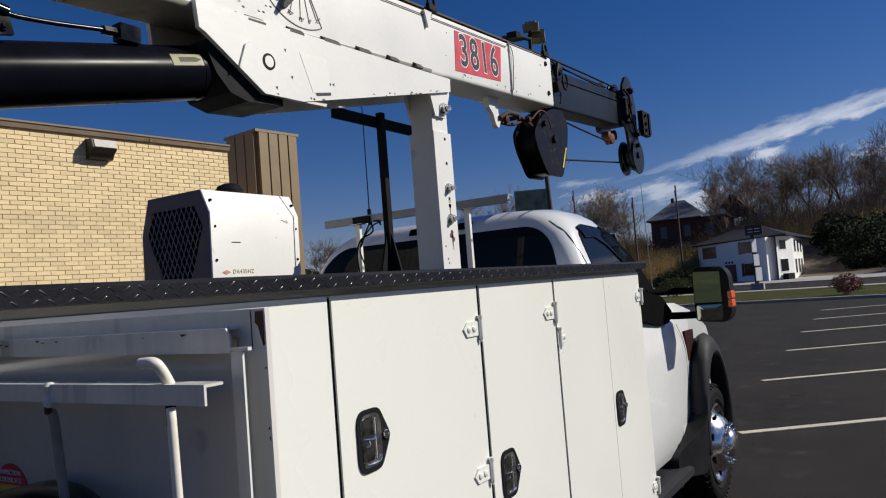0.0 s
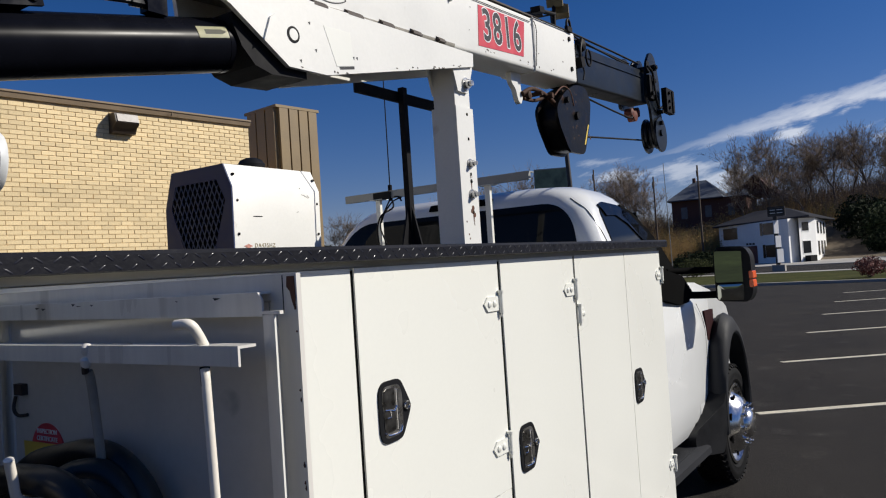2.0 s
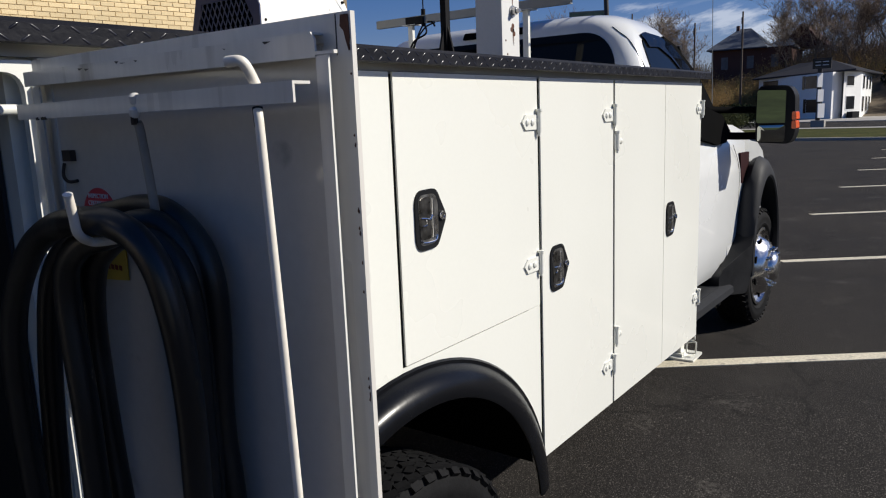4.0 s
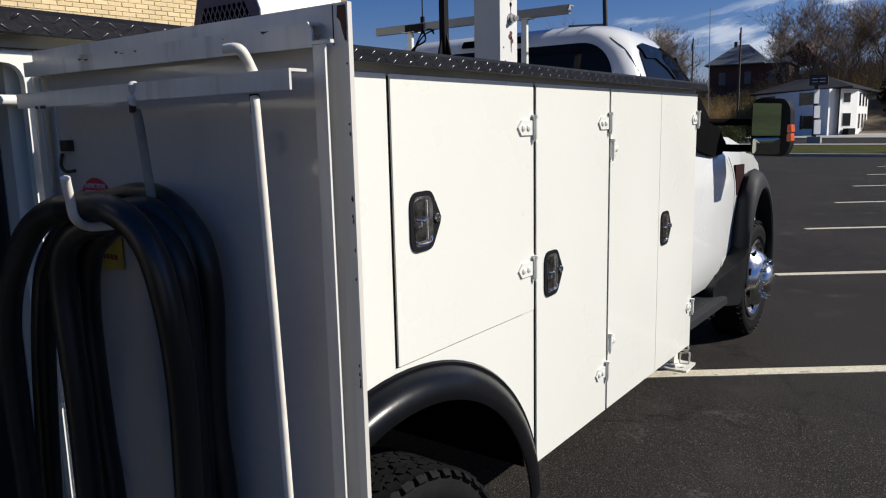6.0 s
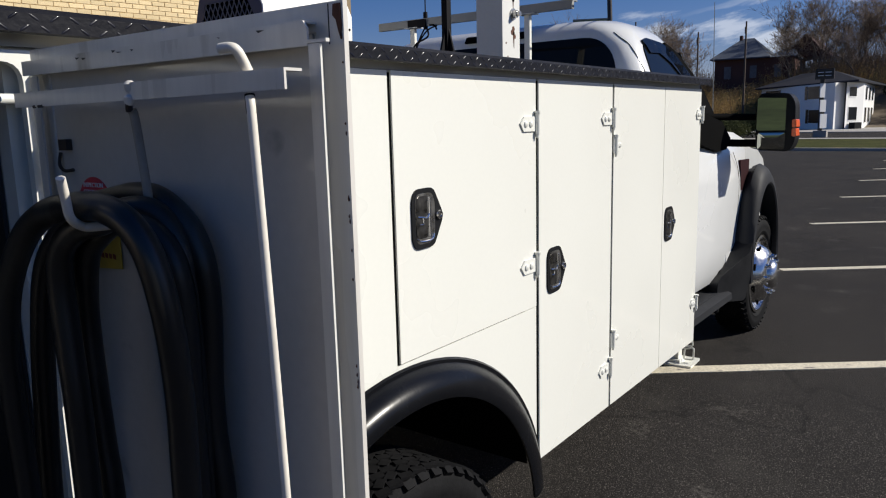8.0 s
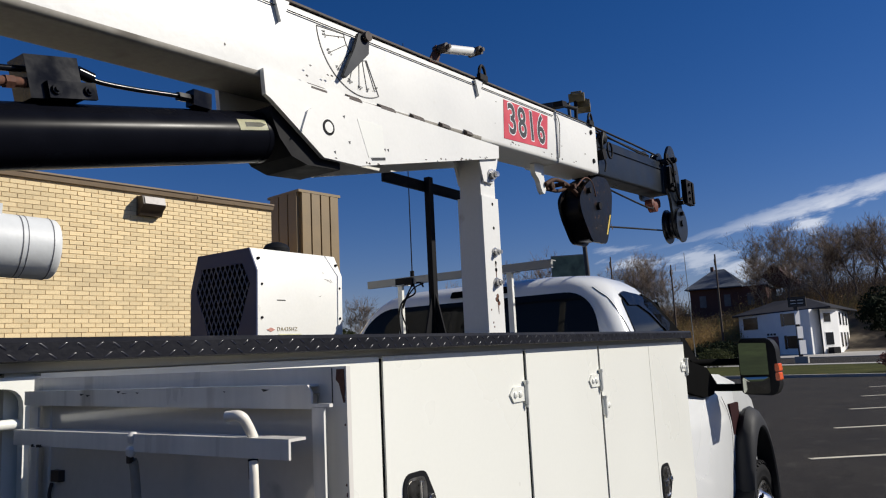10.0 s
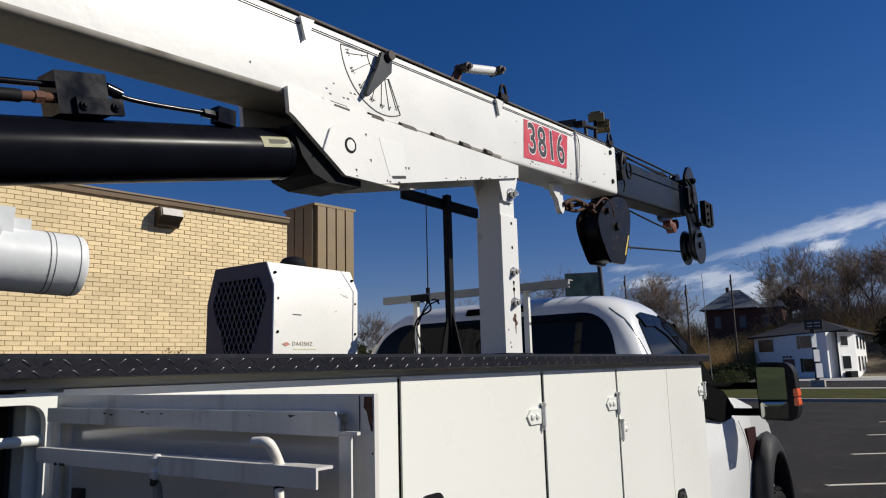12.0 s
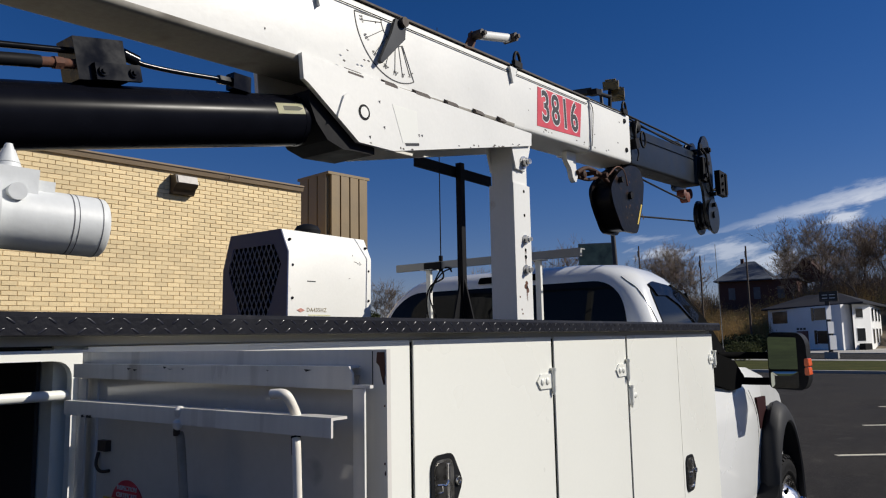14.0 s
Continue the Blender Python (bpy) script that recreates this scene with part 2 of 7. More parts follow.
BRUSH_SOIL = material("leaf_litter", (0.105, 0.078, 0.048), 0.95, var=0.35, scale=0.10, fine=0.4, fine_scale=1.2, dirt=(0.09, 0.095, 0.042), dirt_at=0.55, dirt_scale=0.15)
HOUSE_WHITE = material("house_white_brick", (0.82, 0.82, 0.80), 0.8, var=0.05, scale=1.0, fine=0.05, fine_scale=20)
ROOF_DARK = material("dark_shingle", (0.040, 0.041, 0.048), 0.9, var=0.2, scale=1.5, fine=0.2, fine_scale=10, spec=0.05)
HILL_BRICK = material("dark_red_brick", (0.10, 0.045, 0.035), 0.85, var=0.2, scale=1.0)
ROOF_GREY = material("grey_shingle", (0.11, 0.125, 0.150), 0.9, var=0.12, scale=1.5, fine=0.1, fine_scale=8, spec=0.06)
WINDOW_DARK = material("dark_window", (0.02, 0.022, 0.026), 0.15, var=0.2)
BARK = material("bare_bark", (0.155, 0.12, 0.093), 0.9, var=0.2, scale=1.5)
TWIG = material("bare_twigs", (0.195, 0.148, 0.108), 0.95, var=0.25, scale=0.6, island=0.3, spec=0.1)
LEAF = material("evergreen_leaf", (0.021, 0.031, 0.012), 0.8, var=0.3, scale=1.0, island=0.4, spec=0.10)
BUSH_RED = material("red_shrub_leaf", (0.20, 0.03, 0.025), 0.7, var=0.3, scale=3.0, island=0.4)
DRY_LEAF = material("dry_brush_leaf", (0.34, 0.23, 0.105), 0.95, var=0.35, scale=0.25, island=0.18, dirt=(0.18, 0.175, 0.07), dirt_at=0.50, dirt_scale=0.3, spec=0.05)
POLE_WOOD = material("weathered_pole", (0.10, 0.075, 0.055), 0.9, var=0.2, scale=4)
POLE_METAL = material("dark_bronze_pole", (0.035, 0.030, 0.027), 0.5, var=0.15, scale=4)
BILLBOARD_GREEN = material("green_sign_face", (0.15, 0.19, 0.12), 0.5, var=0.5, scale=1.5)
ORANGE = material("rusty_orange_paint", (0.120, 0.025, 0.012), 0.7, var=0.4, scale=30)


BANK = material("dark_bank_grass", (0.050, 0.066, 0.024), 0.95, var=0.4, scale=0.25, fine=0.3, fine_scale=4, stretch=(0.3, 1, 4))
IRON = material("dull_brown_iron", (0.050, 0.036, 0.029), 0.7, var=0.4, scale=40, bump=0.0008, bump_scale=150)
BUFF = material("buff_stucco", (0.62, 0.51, 0.35), 0.9, var=0.06, scale=1.0, fine=0.06, fine_scale=12)
PANEL_GREY = material("glossy_grey_panel", (0.60, 0.575, 0.53), 0.13, var=0.08, scale=4, fine=0.03, bump=0.0009, bump_scale=5, coat=0.6, dirt=(0.27, 0.26, 0.24), dirt_at=0.66, dirt_scale=10, rough_var=0.06)
DARK_CHROME = material("dark_chrome", (0.16, 0.155, 0.145), 0.32, metal=1.0, var=0.4, scale=60)
GUNMETAL = material("black_chrome", (0.42, 0.41, 0.385), 0.30, metal=1.0, var=0.3, scale=40)
FLARE_GREY = material("weathered_flare_plastic", (0.022, 0.023, 0.026), 0.6, var=0.15, scale=8, bump=0.0004, bump_scale=200, spec=0.15)
HEDGE_LEAF = material("olive_hedge_leaf", (0.075, 0.085, 0.030), 0.8, var=0.3, scale=2.0, island=0.4, spec=0.2)
CURTAIN = material("pale_curtained_pane", (0.12, 0.12, 0.13), 0.4, var=0.3, scale=2.0)
RIM = material("polished_rim", (0.62, 0.62, 0.62), 0.20, metal=1.0, var=0.1, scale=20)
CLAD = material("brown_cladding_metal", (0.230, 0.162, 0.078), 0.55, var=0.12, scale=3, fine=0.08, dirt=(0.20, 0.14, 0.085), dirt_at=0.64, dirt_scale=5)


def crack_asphalt(m):
    """Hairline cracks and pale dusty stains over the worn asphalt."""
    n, l = m.node_tree.nodes, m.node_tree.links
    b = n["Principled BSDF"]
    before = b.inputs["Base Color"].links[0].from_socket
    co = n.new("ShaderNodeTexCoord")
    wob = n.new("ShaderNodeTexNoise")
    wob.inputs["Scale"].default_value, wob.inputs["Detail"].default_value = 1.6, 6.0
    l.new(co.outputs["Object"], wob.inputs["Vector"])
    add = n.new("ShaderNodeMix")
    add.data_type, add.blend_type = "RGBA", "LINEAR_LIGHT"
    add.inputs["Factor"].default_value = 0.6
    l.new(co.outputs["Object"], add.inputs["A"])
    l.new(wob.outputs["Color"], add.inputs["B"])
    vor = n.new("ShaderNodeTexVoronoi")
    vor.feature = "DISTANCE_TO_EDGE"
    vor.inputs["Scale"].default_value = 0.23
    l.new(add.outputs["Result"], vor.inputs["Vector"])
    edge = n.new("ShaderNodeMapRange")
    edge.inputs["From Min"].default_value, edge.inputs["From Max"].default_value = 0.0015, 0.005
    edge.inputs["To Min"].default_value, edge.inputs["To Max"].default_value = 0.40, 0.0
    l.new(vor.outputs["Distance"], edge.inputs["Value"])
    spot = n.new("ShaderNodeTexNoise")
    spot.inputs["Scale"].default_value, spot.inputs["Detail"].default_value = 2.3, 9.0
    l.new(co.outputs["Object"], spot.inputs["Vector"])
    dust = n.new("ShaderNodeMapRange")
    dust.inputs["From Min"].default_value, dust.inputs["From Max"].default_value = 0.58, 0.78
    dust.inputs["To Max"].default_value = 0.42
    l.new(spot.outputs[0], dust.inputs["Value"])
    x = n.new("ShaderNodeMix")
    x.data_type = "RGBA"
    x.inputs["B"].default_value = (0.062, 0.058, 0.052, 1)
    l.new(dust.outputs[0], x.inputs["Factor"])
    l.new(before, x.inputs["A"])
    y = n.new("ShaderNodeMix")
    y.data_type = "RGBA"
    y.inputs["B"].default_value = (0.007, 0.007, 0.007, 1)
    l.new(edge.outputs[0], y.inputs["Factor"])
    l.new(x.outputs["Result"], y.inputs["A"])
    l.new(y.outputs["Result"], b.inputs["Base Color"])


crack_asphalt(ASPHALT)

# ---- mesh helpers ----
def part(name, bm, mat, parent=None, label="", smooth=True, bevel=0.0, segments=2):
    """Links a bmesh as one mesh object, under a thing or a part."""
    if bevel:
        edges = [e for e in bm.edges if len(e.link_faces) == 2 and e.calc_face_angle(0) > 0.5]
        bmesh.ops.bevel(bm, geom=edges, offset=bevel, segments=segments, affect="EDGES", clamp_overlap=True)
    bmesh.ops.recalc_face_normals(bm, faces=bm.faces)
    me = bpy.data.meshes.new(name)
    bm.to_mesh(me)
    bm.free()
    for mt in mat if isinstance(mat, (list, tuple)) else (mat,):
        me.materials.append(mt)
    if smooth:
        me.polygons.foreach_set("use_smooth", [True] * len(me.polygons))
        me.set_sharp_from_angle(angle=radians(38))
    ob = new(name, me)
    if parent is not None:
        ob.parent = parent
    if label:
        ob["label"] = label
    return ob


def thing(name, label, category, kind="", group=""):
    """An Empty at the world's origin that carries a thing's parts."""
    return tagged(new(name), label, category, group, kind)


def B():
    return bmesh.new()


def box(bm, x0, x1, y0, y1, z0, z1, mi=0):
    vs = [bm.verts.new((x, y, z)) for x in (x0, x1) for y in (y0, y1) for z in (z0, z1)]
    for q in ((0, 1, 3, 2), (4, 6, 7, 5), (0, 4, 5, 1), (2, 3, 7, 6), (0, 2, 6, 4), (1, 5, 7, 3)):
        bm.faces.new([vs[i] for i in q]).material_index = mi
    return vs


def boxm(bm, m, sx, sy, sz, mi=0):
    """A box of that size, centred in the pose m."""
    vs = box(bm, -sx / 2, sx / 2, -sy / 2, sy / 2, -sz / 2, sz / 2, mi)
    for v in vs:
        v.co = m @ v.co
    return vs


def prism(bm, pts, axis, a0, a1, mi=0):
    """A polygon in the plane across the axis, from a0 to a1. Points are (y, z), (x, z) or (x, y)."""
    def put(p, a):
        return {"x": (a, p[0], p[1]), "y": (p[0], a, p[1]), "z": (p[0], p[1], a)}[axis]
    lo = [bm.verts.new(put(p, a0)) for p in pts]
    hi = [bm.verts.new(put(p, a1)) for p in pts]
    bm.faces.new(lo[::-1]).material_index = mi
    bm.faces.new(hi).material_index = mi
    for i in range(len(pts)):
        j = (i + 1) % len(pts)
        bm.faces.new((lo[i], lo[j], hi[j], hi[i])).material_index = mi
    return lo + hi


def rings(bm, loops, close=True, caps=True, mi=0):
    vs = [[bm.verts.new(p) for p in loop] for loop in loops]
    n = len(vs[0])
    for a, b in zip(vs, vs[1:]):
        for i in range(n if close else n - 1):
            j = (i + 1) % n
            bm.faces.new((a[i], a[j], b[j], b[i])).material_index = mi
    if caps:
        bm.faces.new(vs[0][::-1]).material_index = mi
        bm.faces.new(vs[-1]).material_index = mi
    return vs


def frame_of(d):
    d = Vector(d).normalized()
    a = d.orthogonal().normalized()
    return a, d.cross(a).normalized()


def rod(bm, p, q, r, r2=None, n=12, mi=0):
    p, q = Vector(p), Vector(q)
    a, b = frame_of(q - p)
    r2 = r if r2 is None else r2
    ang = [2 * math.pi * i / n for i in range(n)]
    rings(bm, [[c + (a * math.cos(t) + b * math.sin(t)) * k for t in ang] for c, k in ((p, r), (q, r2))], mi=mi)


def smooth_path(pts, steps=6):
    pts = [Vector(p) for p in pts]
    out = []
    for i in range(len(pts) - 1):
        p0, p1, p2, p3 = pts[max(i - 1, 0)], pts[i], pts[i + 1], pts[min(i + 2, len(pts) - 1)]
        for s in range(steps):
            t = s / steps
            out.append(0.5 * ((2 * p1) + (p2 - p0) * t + (2 * p0 - 5 * p1 + 4 * p2 - p3) * t * t + (3 * p1 - p0 - 3 * p2 + p3) * t ** 3))
    return out + [pts[-1]]


def tube(bm, pts, r, n=12, steps=6, mi=0):
    path = smooth_path(pts, steps) if steps > 1 else [Vector(p) for p in pts]
    a = None
    loops = []
    for i, p in enumerate(path):
        d = (path[min(i + 1, len(path) - 1)] - path[max(i - 1, 0)]).normalized()
        a = d.orthogonal().normalized() if a is None else (a - d * a.dot(d)).normalized()
        b = d.cross(a)
        loops.append([p + (a * math.cos(2 * math.pi * k / n) + b * math.sin(2 * math.pi * k / n)) * r for k in range(n)])
    rings(bm, loops, mi=mi)


def lathe(bm, c, profile, n=40, mi=0, axis="x"):
    """Rings of (radius, offset along the axis) round the centre c."""
    c = Vector(c)
    loops = []
    for r, o in profile:
        loop = []
        for i in range(n):
            t = 2 * math.pi * i / n
            u, v = r * math.cos(t), r * math.sin(t)
            loop.append(c + Vector({"x": (o, u, v), "y": (u, o, v), "z": (u, v, o)}[axis]))
        loops.append(loop)
    rings(bm, loops, mi=mi)


def text_mesh(name, words, size, m, mat, parent, label="", depth=0.0008, spacing=1.0, offset=0.0):
    cu = bpy.data.curves.new(name, "FONT")
    cu.body, cu.size, cu.extrude, cu.align_x, cu.align_y = words, size, depth, "CENTER", "CENTER"
    cu.space_character, cu.offset, cu.resolution_u = spacing, offset, 4
    tmp = bpy.data.objects.new(name, cu)
    scene.collection.objects.link(tmp)
    bpy.context.view_layer.update()
    me = bpy.data.meshes.new_from_object(tmp.evaluated_get(bpy.context.evaluated_depsgraph_get()))
    bpy.data.objects.remove(tmp)
    bpy.data.curves.remove(cu)
    me.name = name
    me.transform(m)
    me.materials.clear()
    me.materials.append(mat)
    ob = new(name, me)
    ob.parent = parent
    if label:
        ob["label"] = label
    return ob


SIDE = Matrix(((0, 0, 1, 0), (1, 0, 0, 0), (0, 1, 0, 0), (0, 0, 0, 1)))        # writing on a face that looks along +x
REAR = Matrix(((1, 0, 0, 0), (0, 0, -1, 0), (0, 1, 0, 0), (0, 0, 0, 1)))       # writing on a face that looks along -y


def arc(cy, cz, a, b, t0, t1, n):
    return [(cy + a * math.cos(radians(t0 + (t1 - t0) * i / n)), cz + b * math.sin(radians(t0 + (t1 - t0) * i / n))) for i in range(n + 1)]


def let_through(m, share):
    """Thin leaves and dry stalks pass some light."""
    nt = m.node_tree
    b = nt.nodes["Principled BSDF"]
    tr, mx = nt.nodes.new("ShaderNodeBsdfTranslucent"), nt.nodes.new("ShaderNodeMixShader")
    mx.inputs[0].default_value = share
    nt.links.new(b.inputs["Base Color"].links[0].from_socket, tr.inputs["Color"])
    nt.links.new(b.outputs[0], mx.inputs[1])
    nt.links.new(tr.outputs[0], mx.inputs[2])
    nt.links.new(mx.outputs[0], nt.nodes["Material Output"].inputs["Surface"])


let_through(DRY_LEAF, 0.45)
let_through(HEDGE_LEAF, 0.35)


def scuffed(m, color, size, most):
    """Pale broken scuffs rubbed over a surface."""
    nt = m.node_tree
    n, l = nt.nodes, nt.links
    b = n["Principled BSDF"]
    old = b.inputs["Base Color"].links[0].from_socket
    co = n.new("ShaderNodeTexCoord")
    parts = []
    for s, d, lo in ((size, 6.0, 0.60), (size * 16, 4.0, 0.46)):
        t = n.new("ShaderNodeTexNoise")
        t.inputs["Scale"].default_value, t.inputs["Detail"].default_value = s, d
        l.new(co.outputs["Object"], t.inputs["Vector"])
        r = n.new("ShaderNodeMapRange")
        r.inputs["From Min"].default_value, r.inputs["From Max"].default_value = lo, lo + 0.12
        l.new(t.outputs[0], r.inputs["Value"])
        parts.append(r.outputs[0])
    k = n.new("ShaderNodeMath")
    k.operation = "MULTIPLY"
    l.new(parts[0], k.inputs[0])
    l.new(parts[1], k.inputs[1])
    q = n.new("ShaderNodeMath")
    q.operation = "MULTIPLY"
    l.new(k.outputs[0], q.inputs[0])
    q.inputs[1].default_value = most
    x = n.new("ShaderNodeMix")
    x.data_type = "RGBA"
    l.new(q.outputs[0], x.inputs["Factor"])
    l.new(old, x.inputs["A"])
    x.inputs["B"].default_value = (*color, 1)
    l.new(x.outputs["Result"], b.inputs["Base Color"])


scuffed(ASPHALT, (0.16, 0.148, 0.132), 2.6, 0.35)


# ---- ground, lot and far terrain ----
def terrain(x, y):
    """Level lot and street; wooded slope behind the houses, a high ridge beyond on the sunny side."""
    def s(v, lo, hi):
        v = min(1, max(0, (v - lo) / (hi - lo)))
        return v * v * (3 - 2 * v)
    d = y + 0.25 * x
    z = 5.0 * s(d, 70, 92) * s(x, -60, -30)
    z += 34.0 * s(d, 130, 330) * s(x, -46, 22)
    if d > 75:
        z += 1.2 * s(d, 75, 110) * noise.noise(Vector((x * 0.05, y * 0.05, 0)))
    return z


def build_ground():
    xs = [-600, -400, -260, -170, -110] + list(range(-80, 41, 5)) + [50, 70, 100, 150, 230, 380, 600]
    ys = [-400, -200, -90, -65, -52, -44, -36, -8.8, 3.2, 15, 28] + list(range(60, 131, 5)) + [145, 165, 190, 220, 255, 295, 340, 420, 600, 900]
    bm = B()
    grid = [[bm.verts.new((x, y, terrain(x, y) if y > 50 else -0.0515 * max(0.0, min(3.2 - y, 12.0)) + 9.0 * min(1.0, max(0.0, (-36 - y) / 29.0)))) for x in xs] for y in ys]
    for j in range(len(ys) - 1):
        for i in range(len(xs) - 1):
            f = bm.faces.new((grid[j][i], grid[j][i + 1], grid[j + 1][i + 1], grid[j + 1][i]))
            f.material_index = 2 if ys[j] < -36 else 0 if ys[j] < 60 else 1
    return tagged(part("ground", bm, [ASPHALT, BRUSH_SOIL, BANK]), "dark asphalt lot running out to a wooded winter slope", "ground", kind="structure")


ground = build_ground()

# stall lines run askew to the truck
LINE_DIR = Vector((0.80, 0.60, 0)).normalized()


def build_line(start, length, width=0.105):
    n = Vector((-LINE_DIR.y, LINE_DIR.x, 0)) * width / 2
    a, b = Vector(start), Vector(start) + LINE_DIR * length
    bm = B()
    steps = 24
    rng = random.Random(int(start[1] * 10))
    rows = []
    for i in range(steps + 1):
        p = a.lerp(b, i / steps)
        j, k = (rng.uniform(0.94, 1.06) for _ in range(2))
        rows.append([bm.verts.new((p + n * j).to_tuple()[:2] + (z,)) for z in (0.0, 0.005)] + [bm.verts.new((p - n * k).to_tuple()[:2] + (z,)) for z in (0.005, 0.0)])
    for r, s in zip(rows, rows[1:]):
        for i in range(3):
            bm.faces.new((r[i], r[i + 1], s[i + 1], s[i]))
    bm.faces.new(rows[0])
    bm.faces.new(rows[-1][::-1])
    tagged(part("parking_line", bm, LINE_PAINT), "worn off-white stall line painted on the asphalt", "parking line", group="stall lines of the lot", kind="structure")


for sx, sy in ((-0.42, 3.32), (-0.42, 6.64), (-0.75, 9.91), (-0.92, 13.43), (-1.10, 16.98), (-1.25, 20.6), (-1.4, 24.2)):
    build_line((sx, sy, 0), 5.6)


def build_strip(name, pts, z0, z1, mat, label, category):
    bm = B()
    prism(bm, pts, "z", z0, z1)
    return tagged(part(name, bm, mat, bevel=0.0), label, category, kind="structure")


# kerb, verge and street between the lot and the houses
build_strip("kerb", [(-60, 32.6), (-5.0, 30.2), (40, 27.4), (40, 27.65), (-5.0, 30.45), (-60, 32.85)], 0.0, 0.105, CONCRETE, "pale concrete kerb at the edge of the lot", "kerb")
build_strip("verge", [(-60, 32.85), (-5.0, 30.45), (40, 27.65), (40, 37.5), (-5.0, 40.5), (-60, 44.5)], 0.0, 0.10, GRASS, "strip of winter lawn between lot and street", "verge")
build_strip("pavement", [(-60, 44.5), (-5.0, 40.5), (40, 37.5), (40, 39.0), (-5.0, 42.0), (-60, 46.0)], 0.0, 0.11, CONCRETE, "concrete pavement beside the street", "pavement")
build_strip("driveway", [(-16, 58.5), (12, 54.5), (14, 92), (-12, 92)], 0.0, 0.05, CONCRETE, "pale concrete apron round the white house", "driveway")

# ---- brick building across the lot ----
WALL_A, WALL_U = Vector((-8.163, 2.95, 0)), Vector((0.1110, 0.9938, 0)).normalized()
WALL_N = Vector((WALL_U.y, -WALL_U.x, 0))
WALL_M = Matrix(((WALL_U.x, -WALL_N.x, 0, WALL_A.x), (WALL_U.y, -WALL_N.y, 0, WALL_A.y), (0, 0, 1, 0), (0, 0, 0, 1)))   # local x along the wall, local -y outwards
WALL_TOP, WALL_L0, WALL_L1 = 3.93, -9.0, 4.29
bm = B()
box(bm, WALL_L0, WALL_L1, 0.007, 9.0, 0.0, WALL_TOP)
wall_brick = part("wall_brick", bm, MORTAR)
wall_brick.matrix_world = WALL_M
tagged(wall_brick, "buff brick side wall of a flat-roofed building", "wall", kind="structure")
bm = B()
prism(bm, [(-0.03, WALL_TOP), (-0.05, WALL_TOP + 0.062), (-0.062, WALL_TOP + 0.066), (-0.062, WALL_TOP + 0.085), (-0.05, WALL_TOP + 0.092), (9.05, WALL_TOP + 0.092), (9.05, WALL_TOP)], "x", WALL_L0 - 0.05, WALL_L1 + 0.02)
for v in bm.verts:
    v.co = WALL_M @ v.co
for s in (-6.0, -3.0, 0.02, 3.0):
    boxm(bm, WALL_M @ pose(s, -0.052, WALL_TOP + 0.036), 0.012, 0.006, 0.048)
tagged(part("roof_edge", bm, BROWN_METAL), "brown metal roof edge along the top of the brick wall", "roof edge", kind="structure")

# plain buff wall, unseen, added behind the lot to bounce light onto the door
bm = B()
box(bm, -27.0, -0.5, -17.3, -17.0, -0.75, 4.3)
box(bm, -27.0, -0.45, -17.35, -16.95, 4.3, 4.42)
tagged(part("wall_back", bm, BUFF, bevel=0.02), "unseen buff wall added behind the lot to bounce light", "wall", kind="structure")

# brown metal-clad wing set back beyond the wall's end
bm = B()
c0, c1, cd, ct = 5.80, 6.70, -1.23, 4.65
box(bm, c0, c1, -cd, 2.08, 0.0, ct)
box(bm, c0 - 0.065, c1 + 0.04, -cd - 0.065, 2.14, ct + 0.001, ct + 0.05)
for v in bm.verts:
    v.co = WALL_M @ v.co
clad = tagged(part("clad_wing", bm, CLAD), "brown metal-clad wing of vertical panels", "wall", kind="structure")
for i in range(4):
    bm = B()
    boxm(bm, WALL_M @ pose(c0 + (i + 0.5) * (c1 - c0) / 4, -cd - 0.030, ct / 2), (c1 - c0) / 4 - 0.034, 0.058, ct)
    part("panel", bm, CLAD, clad, bevel=0.004, segments=1)
for i in range(3):
    bm = B()
    boxm(bm, WALL_M @ pose(c0 - 0.030, -cd + 0.142 + i * 0.283, ct / 2), 0.058, 0.250, ct)
    part("panel", bm, CLAD, clad, bevel=0.004, segments=1)

# wall-pack lamp
wall_lamp = thing("wall_lamp", "dark bronze wall-pack lamp on the brick wall", "lamp")
bm = B()
prism(bm, [(0.0, 3.61), (-0.09, 3.61), (-0.13, 3.68), (-0.19, 3.715), (-0.205, 3.74), (-0.165, 3.86), (0.0, 3.88)], "x", 2.10, 2.42)
for v in bm.verts:
    v.co = WALL_M @ v.co
part("housing", bm, material("dark_bronze", (0.045, 0.034, 0.026), 0.5, var=0.2, scale=12, spec=0.3), wall_lamp, "dark bronze housing", bevel=0.012)
bm = B()
prism(bm, [(-0.214, 3.748), (-0.177, 3.852), (-0.165, 3.848), (-0.202, 3.744)], "x", 2.125, 2.415)
for v in bm.verts:
    v.co = WALL_M @ v.co
part("lens", bm, material("frosted_lens", (0.34, 0.31, 0.28), 0.35, var=0.15, scale=20), wall_lamp, "grey frosted glass lens")


def rounded(pts, r=0.05, n=4):
    out = []
    for i, p in enumerate(pts):
        p, a, b = Vector(p), Vector(pts[i - 1]), Vector(pts[(i + 1) % len(pts)])
        u, v = (a - p).normalized() * min(r, (a - p).length / 2), (b - p).normalized() * min(r, (b - p).length / 2)
        for k in range(n + 1):
            t = k / n
            out.append(tuple((p + u) * (1 - t) ** 2 + p * 2 * t * (1 - t) + (p + v) * t * t))
    return out


